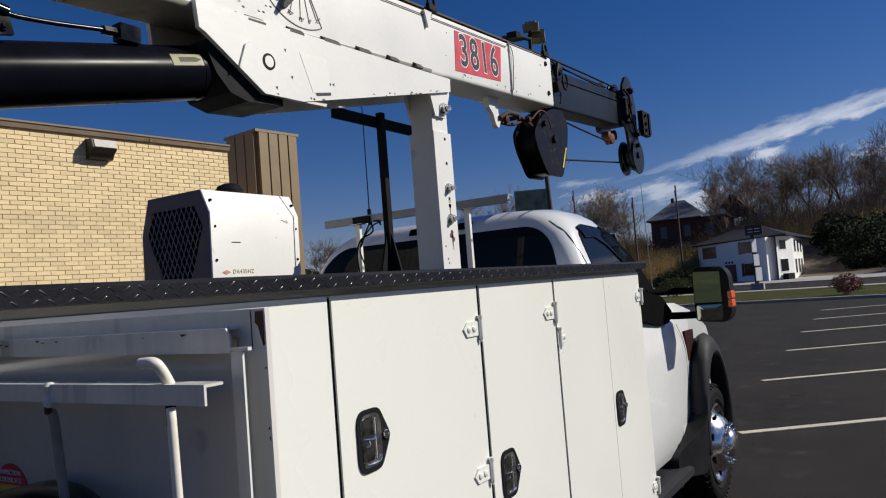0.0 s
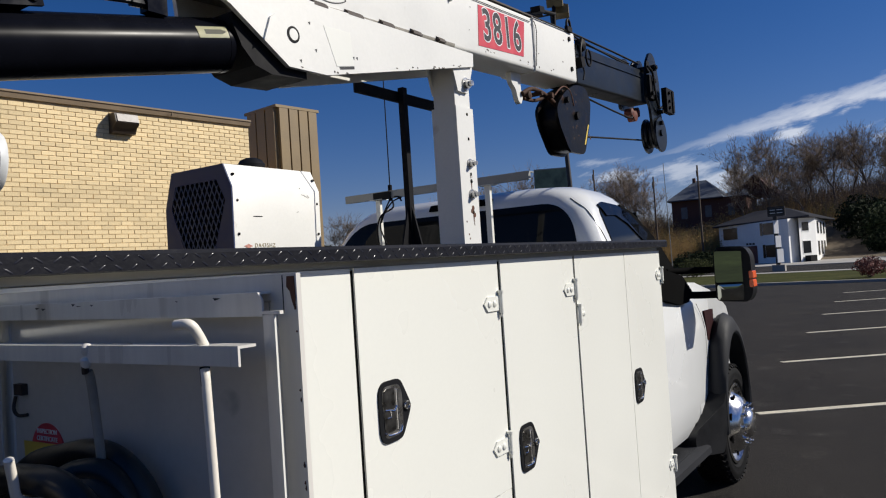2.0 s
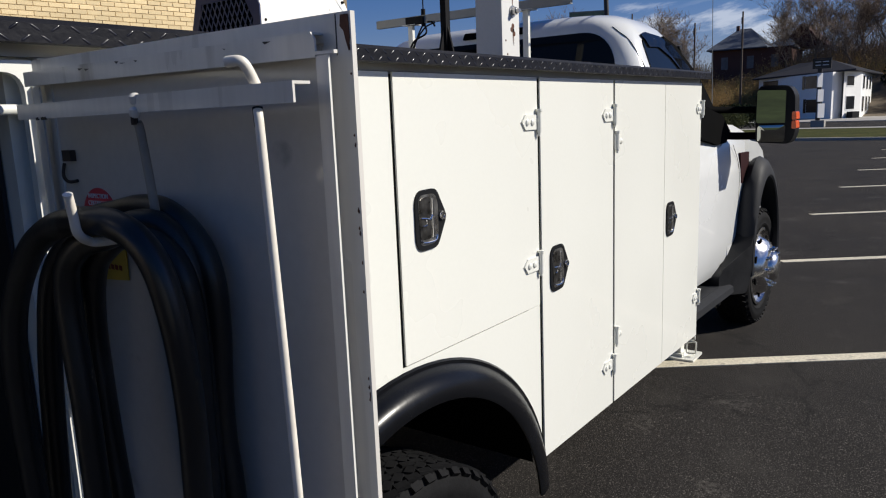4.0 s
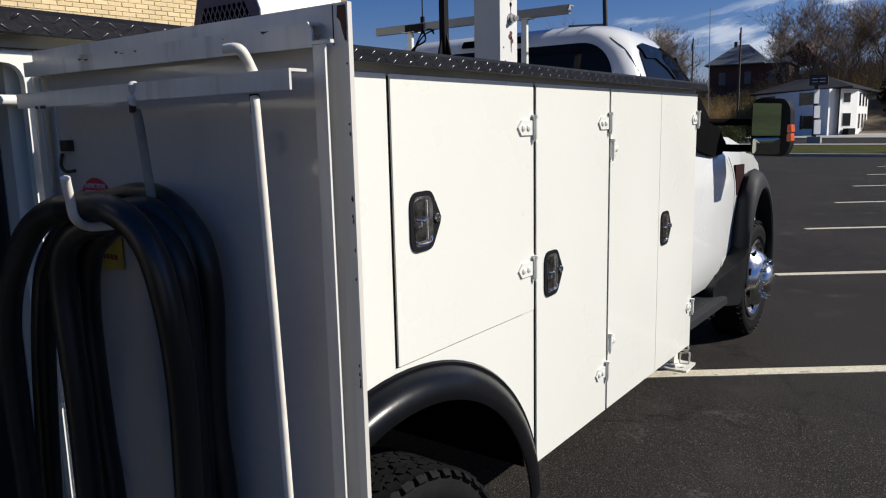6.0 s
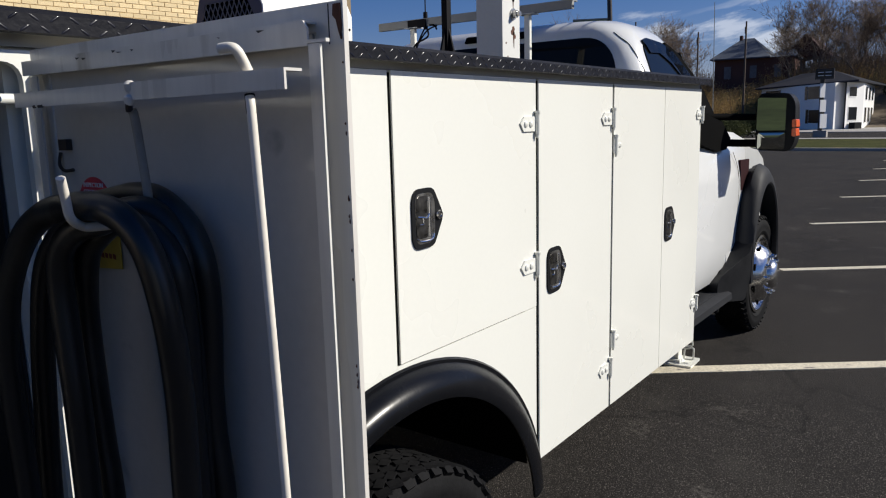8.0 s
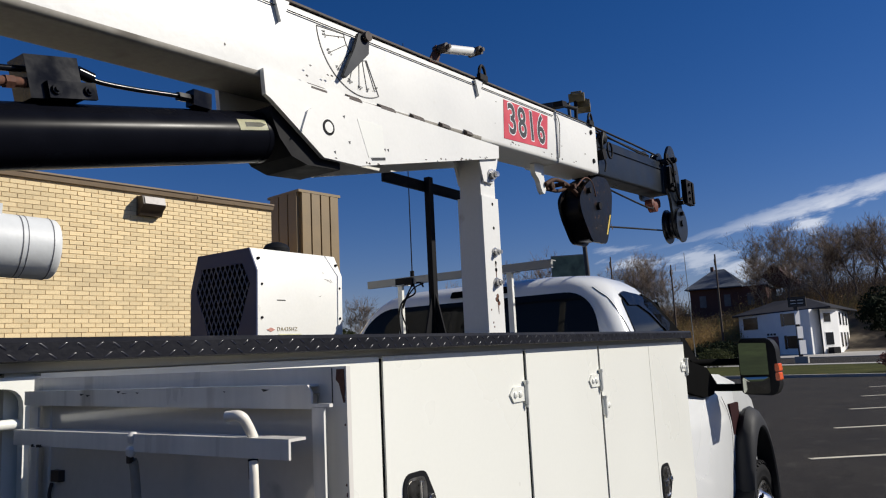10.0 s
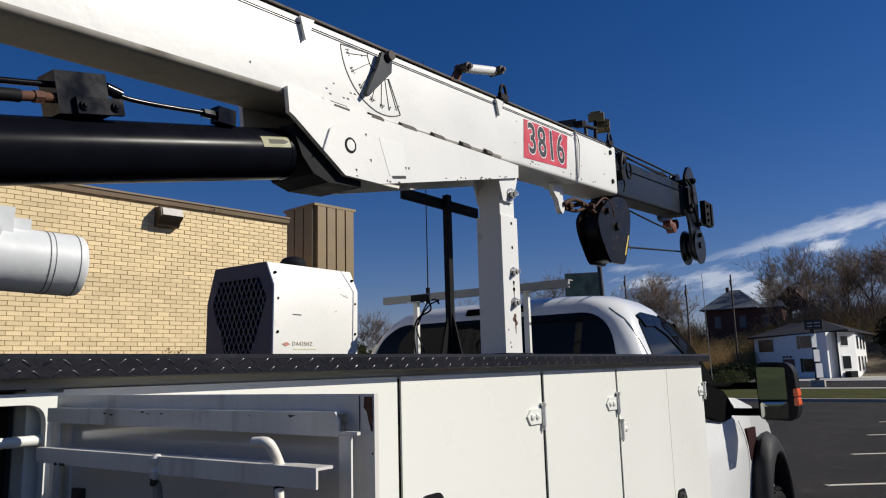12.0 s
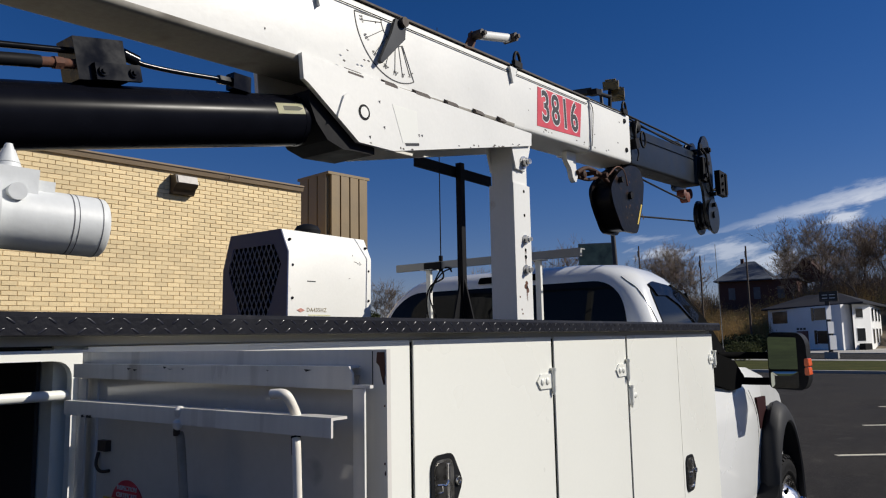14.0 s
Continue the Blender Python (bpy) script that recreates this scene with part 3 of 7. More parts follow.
# ---- the service truck ----
truck = thing("service_truck", "white heavy service truck with steel side compartments, parked", "truck")
ARCH_Y, ARCH_Z, ARCH_A, ARCH_B = 0.655, 0.285, 0.612, 0.560
ZB, ZD, ZT = 0.387, 1.555, 1.572
REAR_Y, DOOR_Y, FRONT_Y = -0.86, -0.140, 2.792


def arch(a, b, n=18):
    """Points over the wheel from rear to front, ending on the sill."""
    t = math.degrees(math.asin((ZB - ARCH_Z) / b))
    return arc(ARCH_Y, ARCH_Z, a, b, 180 - t, t, n)


# carcass behind the door skins
bm = B()
prism(bm, [(DOOR_Y, ZB)] + arch(ARCH_A, ARCH_B) + [(FRONT_Y, ZB), (FRONT_Y, ZT), (DOOR_Y, ZT)], "x", -0.50, -0.026)
part("side_pack", bm, WHITE, truck, smooth=False)
# open rear compartment: back, top, floor, rear wall; near-black paint carries its shade
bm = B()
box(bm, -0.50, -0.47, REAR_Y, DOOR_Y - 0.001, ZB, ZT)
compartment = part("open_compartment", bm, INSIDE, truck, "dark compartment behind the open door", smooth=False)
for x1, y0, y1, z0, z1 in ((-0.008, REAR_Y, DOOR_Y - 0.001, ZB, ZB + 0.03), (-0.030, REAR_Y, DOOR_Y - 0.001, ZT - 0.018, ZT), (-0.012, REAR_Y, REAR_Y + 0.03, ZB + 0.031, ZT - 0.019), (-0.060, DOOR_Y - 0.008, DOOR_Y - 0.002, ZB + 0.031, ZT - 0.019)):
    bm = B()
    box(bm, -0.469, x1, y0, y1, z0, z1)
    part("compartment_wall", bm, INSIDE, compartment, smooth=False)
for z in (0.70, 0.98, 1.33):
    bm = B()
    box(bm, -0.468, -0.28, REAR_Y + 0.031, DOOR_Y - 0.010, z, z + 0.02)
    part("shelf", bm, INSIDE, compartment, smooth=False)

# thin white opening frame with rounded corners and a cross rail
bm = B()
JY0, JY1 = DOOR_Y + 0.013, DOOR_Y + 0.0365
outer = [(REAR_Y, ZB + 0.002), (JY1, ZB + 0.002), (JY1, ZD - 0.004), (REAR_Y, ZD - 0.004)]
inner = rounded([(REAR_Y + 0.03, ZB + 0.05), (JY0, ZB + 0.05), (JY0, ZD - 0.019), (REAR_Y + 0.03, ZD - 0.019)], 0.028, 5)
vs = [[bm.verts.new((x, *p)) for p in loop] for x, loop in ((-0.010, inner), (0.004, inner))]
co_ = [[bm.verts.new((x, *p)) for p in outer] for x in (-0.010, 0.004)]
for i in range(24):
    j = (i + 1) % 24
    bm.faces.new((vs[0][i], vs[0][j], vs[1][j], vs[1][i]))
    for k in (0, 1):
        a, b = co_[k][i // 6], co_[k][j // 6]
        bm.faces.new((vs[k][i], vs[k][j], a) if a is b else (vs[k][i], vs[k][j], b, a))
for i in range(4):
    j = (i + 1) % 4
    bm.faces.new((co_[0][i], co_[0][j], co_[1][j], co_[1][i]))
part("opening_frame", bm, WHITE, truck, "thin white frame of the open compartment", smooth=False)
bm = B()
rod(bm, (-0.016, REAR_Y + 0.03, 1.487), (-0.010, DOOR_Y + 0.020, 1.487), 0.0075)
part("cross_rail", bm, WHITE, truck)
# header under the tread plate
bm = B()
box(bm, -0.025, -0.008, REAR_Y, FRONT_Y, ZD + 0.002, ZT + 0.006)
part("header", bm, HEADER_GREY, truck, "grey header under the tread plate", smooth=False)
# black rubber in the seams
for y0, y1 in ((0.6325, 0.6440), (1.2840, 1.3005), (1.8220, 1.8360), (2.3329, 2.3361)):
    bm = B()
    box(bm, -0.0255, -0.0035, y0, y1, ZB + 0.004 if y0 > 1 else 0.8845, ZD - 0.004)
    part("seam_rubber", bm, SEAL, truck, smooth=False)
bm = B()
box(bm, -0.0140, -0.0030, 0.6445, 1.2185, 0.8843, 0.8868)
part("seam_rubber", bm, SEAL, truck, smooth=False)

# fixed panel over the wheel, with the fender line
bm = B()
line_z = 0.884
prism(bm, [(DOOR_Y + 0.037, ZB)] + [p for p in arch(ARCH_A, ARCH_B) if p[0] < 0.632] + [(0.632, ARCH_Z + ARCH_B), (0.632, ZD), (DOOR_Y + 0.037, ZD)], "x", -0.0145, 0.0)
part("fixed_panel", bm, WHITE, truck, bevel=0.002, segments=1)
bm = B()
prism(bm, [(0.6325, line_z)] + [(0.6325, ARCH_Z + ARCH_B)] + [p for p in arch(ARCH_A, ARCH_B) if p[0] > 0.634] + [(1.2835, ZB), (1.2835, line_z)], "x", -0.0145, 0.0)
part("wheel_panel", bm, WHITE, truck, bevel=0.0015, segments=1)


def pack_door(y0, y1, z0, z1):
    bm = B()
    box(bm, -0.0145, 0.001, y0, y1, z0, z1)
    return part("compartment_door", bm, WHITE, truck, bevel=0.003)


door_a = pack_door(0.6445, 1.2835, line_z + 0.003, ZD)
door_b = pack_door(1.3010, 1.8215, ZB, ZD)
door_c = pack_door(1.8365, 2.3325, ZB, ZD)
door_d = pack_door(2.3365, FRONT_Y, ZB, ZD)
bm = B()
box(bm, -0.0145, -0.001, 1.219, 1.2833, line_z + 0.0005, line_z + 0.0028)
part("seam_fill", bm, WHITE, truck, smooth=False)


def latch(parent, y, z, k=1.0):
    """Flush paddle latch: pointed black plate, dark cup, chrome ridge, key bar, bottom lip and lock."""
    out = rounded([(-0.058, 0.050), (-0.044, 0.071), (0.024, 0.072), (0.064, 0.001), (0.024, -0.070), (-0.044, -0.072), (-0.058, -0.052)], 0.016, 3)
    inn = rounded([(-0.048, 0.048), (-0.038, 0.060), (0.016, 0.060), (0.027, 0.040), (0.027, -0.038), (0.016, -0.058), (-0.036, -0.060), (-0.048, -0.048)], 0.012, 3)
    out = [(y + a * k, z + b) for a, b in out]
    inn = [(y + a * k, z + b) for a, b in inn]
    while len(inn) < len(out):
        inn.append(inn[-1])
    inn = inn[:len(out)]
    bm = B()
    prism(bm, out, "x", 0.0012, 0.0052)
    ob = part("latch", bm, PLASTIC, parent, "black pointed paddle latch with a dark chrome cup", bevel=0.0016, segments=2)
    bm = B()
    prism(bm, inn, "x", 0.0053, 0.0060)
    part("latch_cup", bm, GUNMETAL, parent, "black chrome cup", smooth=False)
    bm = B()
    prism(bm, [(y + a * k, z + b) for a, b in rounded([(-0.044, 0.044), (-0.036, 0.054), (-0.002, 0.054), (-0.002, -0.046), (-0.036, -0.046), (-0.044, -0.040)], 0.008, 2)], "x", 0.0061, 0.0066)
    part("latch_paddle", bm, DARK_CHROME, parent, bevel=0.0006, segments=1)
    bm = B()
    rod(bm, (0.0070, y + 0.006 * k, z - 0.044), (0.0070, y + 0.006 * k, z + 0.048), 0.0040, n=10)
    part("latch_ridge", bm, CHROME, parent)
    bm = B()
    tube(bm, [(0.0075, y - 0.040 * k, z + 0.006), (0.0085, y - 0.022 * k, z + 0.004), (0.0085, y - 0.008 * k, z + 0.001), (0.0075, y + 0.003 * k, z + 0.010)], 0.0021, 8, 3)
    tube(bm, [(0.0075, y - 0.020 * k, z + 0.003), (0.0080, y - 0.019 * k, z - 0.012), (0.0075, y - 0.034 * k, z - 0.013)], 0.0017, 8, 2)
    part("latch_key", bm, CHROME, parent, "small chrome turn key")
    bm = B()
    tube(bm, [(0.0070, y - 0.040 * k, z - 0.046), (0.0072, y - 0.030 * k, z - 0.053), (0.0072, y + 0.010 * k, z - 0.053), (0.0070, y + 0.021 * k, z - 0.040)], 0.0023, 8, 3)
    part("latch_lip", bm, CHROME, parent)
    bm = B()
    lathe(bm, (0.0052, y + 0.043 * k, z + 0.004), [(0.0115, 0.0), (0.0115, 0.003), (0.010, 0.006), (0.006, 0.0062), (0.005, 0.0045), (0.001, 0.0045)], 16)
    part("latch_lock", bm, RIM, parent, "chrome lock cylinder")
    return ob


latch(door_a, 0.756, 1.218)
latch(door_b, 1.405, 0.980)
latch(door_d, 2.415, 0.996)


def hinge(parent, y, z, flip=1, leaf=0.09):
    """Bolt-on hinge: pointed leaf with two carriage bolts beside a knuckle at y."""
    bm = B()
    pts = [(0.0, 0.021), (-leaf * 0.78, 0.021), (-leaf, 0.002), (-leaf * 0.80, -0.021), (0.0, -0.021)]
    prism(bm, [(y + flip * a, z + b) for a, b in pts], "x", 0.0012, 0.0060)
    for a in (0.38, 0.70):
        lathe(bm, (0.006, y - flip * leaf * a, z), [(0.0095, 0.0), (0.009, 0.003), (0.005, 0.0055)], 12)
    rod(bm, (0.009, y, z - 0.030), (0.009, y, z + 0.030), 0.0075, n=12)
    rod(bm, (0.009, y, z + 0.030), (0.009, y, z + 0.037), 0.0100, n=12)
    rod(bm, (0.009, y, z - 0.040), (0.009, y, z - 0.030), 0.0045, n=10)
    box(bm, 0.0012, 0.0075, min(y, y + flip * 0.012), max(y, y + flip * 0.012), z - 0.028, z + 0.028)
    part("hinge", bm, WHITE, parent, "white-painted bolt-on hinge")


hinge(door_a, 1.2805, 1.429)
hinge(door_a, 1.2805, 1.017)
hinge(door_b, 1.8190, 1.437)
hinge(door_b, 1.8190, 0.540)
hinge(door_c, 1.8390, 1.345, -1, 0.055)
hinge(door_c, 1.8390, 0.640, -1, 0.055)
hinge(door_d, FRONT_Y - 0.002, 1.444, 1, 0.07)
hinge(door_d, FRONT_Y - 0.002, 0.576, 1, 0.07)

# tread plate along the top, with a turned-down lip
bm = B()
prism(bm, [(0.028, 1.570), (0.034, 1.572), (0.034, 1.597), (0.028, 1.604), (-0.52, 1.604), (-0.52, 1.600), (0.022, 1.600), (0.029, 1.595), (0.029, 1.5715)], "y", REAR_Y - 0.03, FRONT_Y + 0.03)
tread_top = part("tread_plate", bm, TREAD, truck, "black diamond tread plate on the compartments")
bm = B()
box(bm, -0.50, 0.02, REAR_Y, FRONT_Y, ZT + 0.0065, 1.5995)
part("pack_roof", bm, WHITE, truck, smooth=False)


def lugs(bm, pos, normal, along, length=0.017, width=0.0042, height=0.0007):
    n = Vector(normal)
    a = Vector(along).normalized()
    b = n.cross(a)
    p = Vector(pos)
    base = [p + a * (length / 2 * u) + b * (width / 2 * v) for u, v in ((-1, 0), (-0.6, 1), (0.6, 1), (1, 0), (0.6, -1), (-0.6, -1))]
    top = [p + n * height + a * (length / 2 * u * 0.8) + b * (width / 2 * v * 0.4) for u, v in ((-1, 0), (-0.6, 1), (0.6, 1), (1, 0), (0.6, -1), (-0.6, -1))]
    rings(bm, [base, top])


bm = B()
rng = random.Random(4)
y = REAR_Y
k = 0
while y < FRONT_Y + 0.02:
    for r, z in enumerate((1.577, 1.5915)):
        s = 1 if (k + r) % 2 else -1
        lugs(bm, (0.0339, y + r * 0.0135, z), (1, 0, 0), (0, 0.8, s * 0.55))
    y += 0.027
    k += 1
tagged(part("tread_lug", bm, TREAD_WORN, tread_top, "raised worn lugs of the tread plate"), kind="stuff")
bm = B()
for i in range(130):
    for j in range(18):
        lugs(bm, (0.01 - j * 0.029, REAR_Y + i * 0.028 + (j % 2) * 0.014, 1.6039), (0, 0, 1), (1, 1 if (i + j) % 2 else -1, 0))
tagged(part("tread_lug", bm, TREAD, tread_top), kind="stuff")

# wheel flare of black rubber: leaves the panel and curls in to a lip over the tyre
bm = B()
loops = []
for i in range(45):
    t = radians(5.5 + 182.5 * i / 44)
    c, s = math.cos(t), math.sin(t)
    prof = [(0.650, 0.588, 0.001), (0.655, 0.592, 0.005), (0.650, 0.588, 0.012), (0.637, 0.580, 0.013), (0.632, 0.577, 0.018), (0.622, 0.570, 0.034), (0.602, 0.556, 0.050), (0.578, 0.540, 0.060), (0.550, 0.521, 0.064), (0.535, 0.510, 0.061), (0.536, 0.509, 0.052), (0.575, 0.53, 0.040), (0.608, 0.555, 0.0)]
    loops.append([(x, ARCH_Y - 0.35 * x + ra * c, ARCH_Z + rb * s) for ra, rb, x in prof])
rings(bm, loops)
part("wheel_flare", bm, RUBBER_FLARE, truck, "black rubber wheel flare")
bm = B()
out = arch(ARCH_A - 0.006, ARCH_B - 0.006, 24)
inn = [(p[0], p[1]) for p in out]
loops = [[(x, *p) for p in out] for x in (-0.014, -0.9)]
vs = [[bm.verts.new(q) for q in l] for l in loops]
for i in range(len(out) - 1):
    bm.faces.new((vs[0][i], vs[0][i + 1], vs[1][i + 1], vs[1][i]))
bm.faces.new(vs[1])
part("wheel_well", bm, SEAL, truck, smooth=False)


# wheels
def wheel(y, x_out, dual, z, shift=0.0):
    c = Vector((x_out + shift, y, z))
    bm = B()
    width = 0.225
    prof = [(0.255, -0.035), (0.275, -0.012), (0.285, -0.006), (0.29, -0.004), (0.295, -0.006), (0.32, 0.0), (0.345, -0.001), (0.348, -0.003), (0.355, -0.004), (0.376, -0.018), (0.386, -0.036), (0.386, -width + 0.036), (0.376, -width + 0.018), (0.355, -width + 0.004), (0.30, -width), (0.255, -width + 0.03)]
    lathe(bm, c, prof, 56)
    if dual:
        lathe(bm, c + Vector((-0.33, 0, 0)), prof, 40)
    rng = random.Random(9)
    for row in range(7):
        for i in range(58):
            t = 2 * math.pi * (i + 0.5 * (row % 2)) / 58 + rng.uniform(-0.012, 0.012)
            m = Matrix.Translation(c + Vector((-0.030 - row * 0.0275, 0, 0))) @ Matrix.Rotation(t, 4, "X") @ pose(0, 0, 0.3865, 0, 0, 25 if row % 2 else -25)
            boxm(bm, m, 0.0235, 0.0345, 0.009)
    for i in range(46):
        t = 2 * math.pi * (i + 0.25) / 46
        m = Matrix.Translation(c + Vector((-0.012, 0, 0))) @ Matrix.Rotation(t, 4, "X") @ pose(0, 0, 0.374, 0, 40, 0)
        boxm(bm, m, 0.020, 0.030, 0.012)
    tyre = part("wheel", bm, RUBBER, truck, "black truck tyre with a blocky tread")
    bm = B()
    if dual:
        lathe(bm, c, [(0.256, -0.03), (0.25, -0.02), (0.235, -0.05), (0.21, -0.12), (0.12, -0.14), (0.115, -0.06), (0.06, -0.05), (0.02, -0.05)], 40)
    else:
        lathe(bm, c, [(0.258, -0.03), (0.262, -0.008), (0.246, -0.004), (0.238, -0.03), (0.225, -0.04), (0.20, -0.010), (0.165, 0.035), (0.135, 0.055), (0.105, 0.06), (0.098, 0.075), (0.075, 0.10), (0.03, 0.108), (0.01, 0.109)], 48)
    part("rim", bm, RIM, tyre, "polished chrome rim with wheel cover")
    for i in range(10):
        bm = B()
        t = 2 * math.pi * i / 10
        p = c + Vector((0.05 if not dual else -0.13, 0.128 * math.cos(t), 0.128 * math.sin(t)))
        lathe(bm, p, [(0.013, 0.0), (0.012, 0.014), (0.009, 0.018), (0.011, 0.026), (0.009, 0.034), (0.003, 0.037)], 10)
        part("lug_nut", bm, CHROME, tyre)
    for i in range(8):
        bm = B()
        t = 2 * math.pi * (i + 0.5) / 8
        lathe(bm, c + Vector((0.0 if not dual else -0.10, 0.19 * math.cos(t), 0.19 * math.sin(t))), [(0.024, 0.0), (0.024, 0.006), (0.02, 0.007)], 12)
        part("hand_hole", bm, SEAL, tyre)


wheel(0.60, 0.070, True, 0.252)
wheel(4.56, -0.115, False, 0.378)

# cab shell: stacked rounded outlines from sill to roof
CX = -1.20


def cab_far(z):
    """How much further the shell reaches on the far side."""
    return 0.12 + min(0.10, 0.32 * max(0.0, 1.87 - z)) if z > 1.25 else 0.10


def outline(w, y0, y1, r, z, n=6):
    x0, x1 = CX - w - cab_far(z), CX + w
    pts = []
    for cx, cy, t0 in ((x1 - r, y1 - r, 0), (x0 + r, y1 - r, 90), (x0 + r, y0 + r, 180), (x1 - r, y0 + r, 270)):
        for i in range(n + 1):
            t = radians(t0 + 90 * i / n)
            pts.append((cx + r * math.cos(t), cy + r * math.sin(t), z))
    return pts


CAB = [(0.44, 0.97, 2.95, 4.30, 0.05), (0.52, 1.0, 2.935, 4.32, 0.05), (0.66, 1.008, 2.925, 4.34, 0.06), (0.86, 1.01, 2.92, 4.38, 0.06), (1.05, 1.01, 2.92, 4.42, 0.07), (1.22, 0.995, 2.92, 4.45, 0.08),
       (1.27, 0.965, 2.92, 4.14, 0.08), (1.42, 0.920, 2.935, 4.03, 0.09), (1.60, 0.865, 2.955, 3.91, 0.10), (1.72, 0.820, 2.973, 3.80, 0.115), (1.80, 0.790, 2.985, 3.70, 0.13), (1.870, 0.745, 3.005, 3.62, 0.16), (1.915, 0.69, 3.035, 3.56, 0.18), (1.945, 0.61, 3.09, 3.50, 0.18), (1.960, 0.45, 3.18, 3.46, 0.13), (1.966, 0.2, 3.28, 3.40, 0.05)]
bm = B()
rings(bm, [outline(w, a, b, r, z) for z, w, a, b, r in CAB])
for f in bm.faces:
    f.normal_update()
    c = f.calc_center_median()
    if 1.28 < c.z < 1.86 and c.y > 3.50 and f.normal.y > 0.08:
        f.material_index = 1
cab = part("cab", bm, [CAB_WHITE, PLASTIC], truck, "glossy white cab with tinted windows")


def cab_side_x(z, out=0.0):
    for (z0, w0, *_), (z1, w1, *_) in zip(CAB, CAB[1:]):
        if z0 <= z <= z1:
            return CX + w0 + (w1 - w0) * (z - z0) / (z1 - z0) + out
    return CX + 1.0


def cab_back_y(z, out=0.0, x=CX):
    """The back of the shell at a height, following its rounded far corner."""
    for (z0, w0, a0, _, r0), (z1, w1, a1, _, r1) in zip(CAB, CAB[1:]):
        if z0 <= z <= z1:
            k = (z - z0) / (z1 - z0)
            r = r0 + (r1 - r0) * k
            o = max(0.0, CX - cab_far(z) - w0 - (w1 - w0) * k + r - x)
            return a0 + (a1 - a0) * k + r - math.sqrt(max(r * r - min(o, r * 0.96) ** 2, 0.0)) - out
    return 2.92


def pane(name, pts, where, mat, parent, label="", out=0.006, thick=0.008):
    """A pane over the cab's side (y, z) or back (x, z), bent to the shell."""
    bm = B()
    f = bm.faces.new([bm.verts.new((p[0], 0, p[1])) for p in pts])
    for z in [c[0] for c in CAB]:
        bmesh.ops.bisect_plane(bm, geom=bm.faces[:] + bm.edges[:] + bm.verts[:], plane_co=(0, 0, z), plane_no=(0, 0, 1))
    if where == "back":
        for x in (-2.17, -2.145, -2.12, -2.09, -2.06, -2.03, -2.00, -1.97, -1.93):
            bmesh.ops.bisect_plane(bm, geom=bm.faces[:] + bm.edges[:] + bm.verts[:], plane_co=(x, 0, 0), plane_no=(1, 0, 0))
    ext = bmesh.ops.extrude_face_region(bm, geom=bm.faces[:])
    far = {v for v in ext["geom"] if isinstance(v, bmesh.types.BMVert)}
    for v in bm.verts:
        o = out if v in far else out - thick
        a, z = v.co.x, v.co.z
        v.co = (cab_side_x(z, o), a, z) if where == "side" else (a, cab_back_y(z, o, a), z)
    return part(name, bm, mat, parent, label)


rear_glass = pane("rear_window", rounded([(-2.20, 1.33), (-0.42, 1.33), (-0.50, 1.76), (-0.60, 1.850), (-1.93, 1.850), (-2.09, 1.74)], 0.08), "back", GLASS_DARK, cab, "dark tinted rear window")
pane("side_window", rounded([(3.09, 1.30), (3.115, 1.80), (3.20, 1.825), (3.40, 1.80), (3.58, 1.70), (3.72, 1.58), (3.84, 1.42), (3.88, 1.30)], 0.03), "side", GLASS_DARK, cab, "dark tinted door window")
pane("window_visor", rounded([(3.125, 1.825), (3.21, 1.845), (3.40, 1.833), (3.54, 1.785), (3.70, 1.665), (3.60, 1.612), (3.44, 1.722), (3.31, 1.770), (3.17, 1.765)], 0.01), "side", BLACK_ENAMEL, cab, "black rain visor over the door window", out=0.014, thick=0.010)
bm = B()
for x0, x1 in ((CX - 0.80, CX + 0.80),):
    prism(bm, [(4.155, 1.285), (3.93, 1.60), (3.73, 1.80), (3.722, 1.792), (3.92, 1.592), (4.145, 1.278)], "x", x0 + 0.02, x1 - 0.02)
part("windscreen", bm, GLASS_DARK, cab, "dark windscreen", smooth=False)
pane("stop_lamp", rounded([(-1.43, 1.878), (-1.00, 1.878), (-1.00, 1.918), (-1.43, 1.918)], 0.01), "back", SEAL, cab, "dark high-mounted stop lamp", out=0.012, thick=0.02)
pane("pillar_trim", [(3.36, 1.275), (4.02, 1.275), (3.94, 1.42), (3.85, 1.56), (3.78, 1.65), (3.60, 1.785), (3.47, 1.838), (3.40, 1.775), (3.50, 1.70), (3.58, 1.62), (3.62, 1.50), (3.60, 1.46), (3.36, 1.45)], "side", SEAL, cab, "black pillar trim", out=0.014, thick=0.016)
# seam between roof panel and door frame
bm = B()
loops = []
for z, y in ((1.32, 3.055), (1.50, 3.052), (1.62, 3.046), (1.72, 3.038), (1.80, 3.030), (1.84, 3.028), (1.868, 3.030)):
    for (z0, w0, a0, _, r0), (z1, w1, a1, _, r1) in zip(CAB, CAB[1:]):
        if z0 <= z <= z1:
            k = (z - z0) / (z1 - z0)
            r, back = r0 + (r1 - r0) * k, a0 + (a1 - a0) * k
    o = max(0.0, back + r - y)
    loops.append((cab_side_x(z) - r + math.sqrt(max(r * r - o * o, 0.0)), y, z))
tube(bm, loops, 0.0024, 6, 4)
part("door_seam", bm, SEAL, cab)

# front end: fender with wheel opening, bonnet, flare
AX_Y, AX_Z, AX_A, AX_B = 4.505, 0.45, 0.358, 0.60


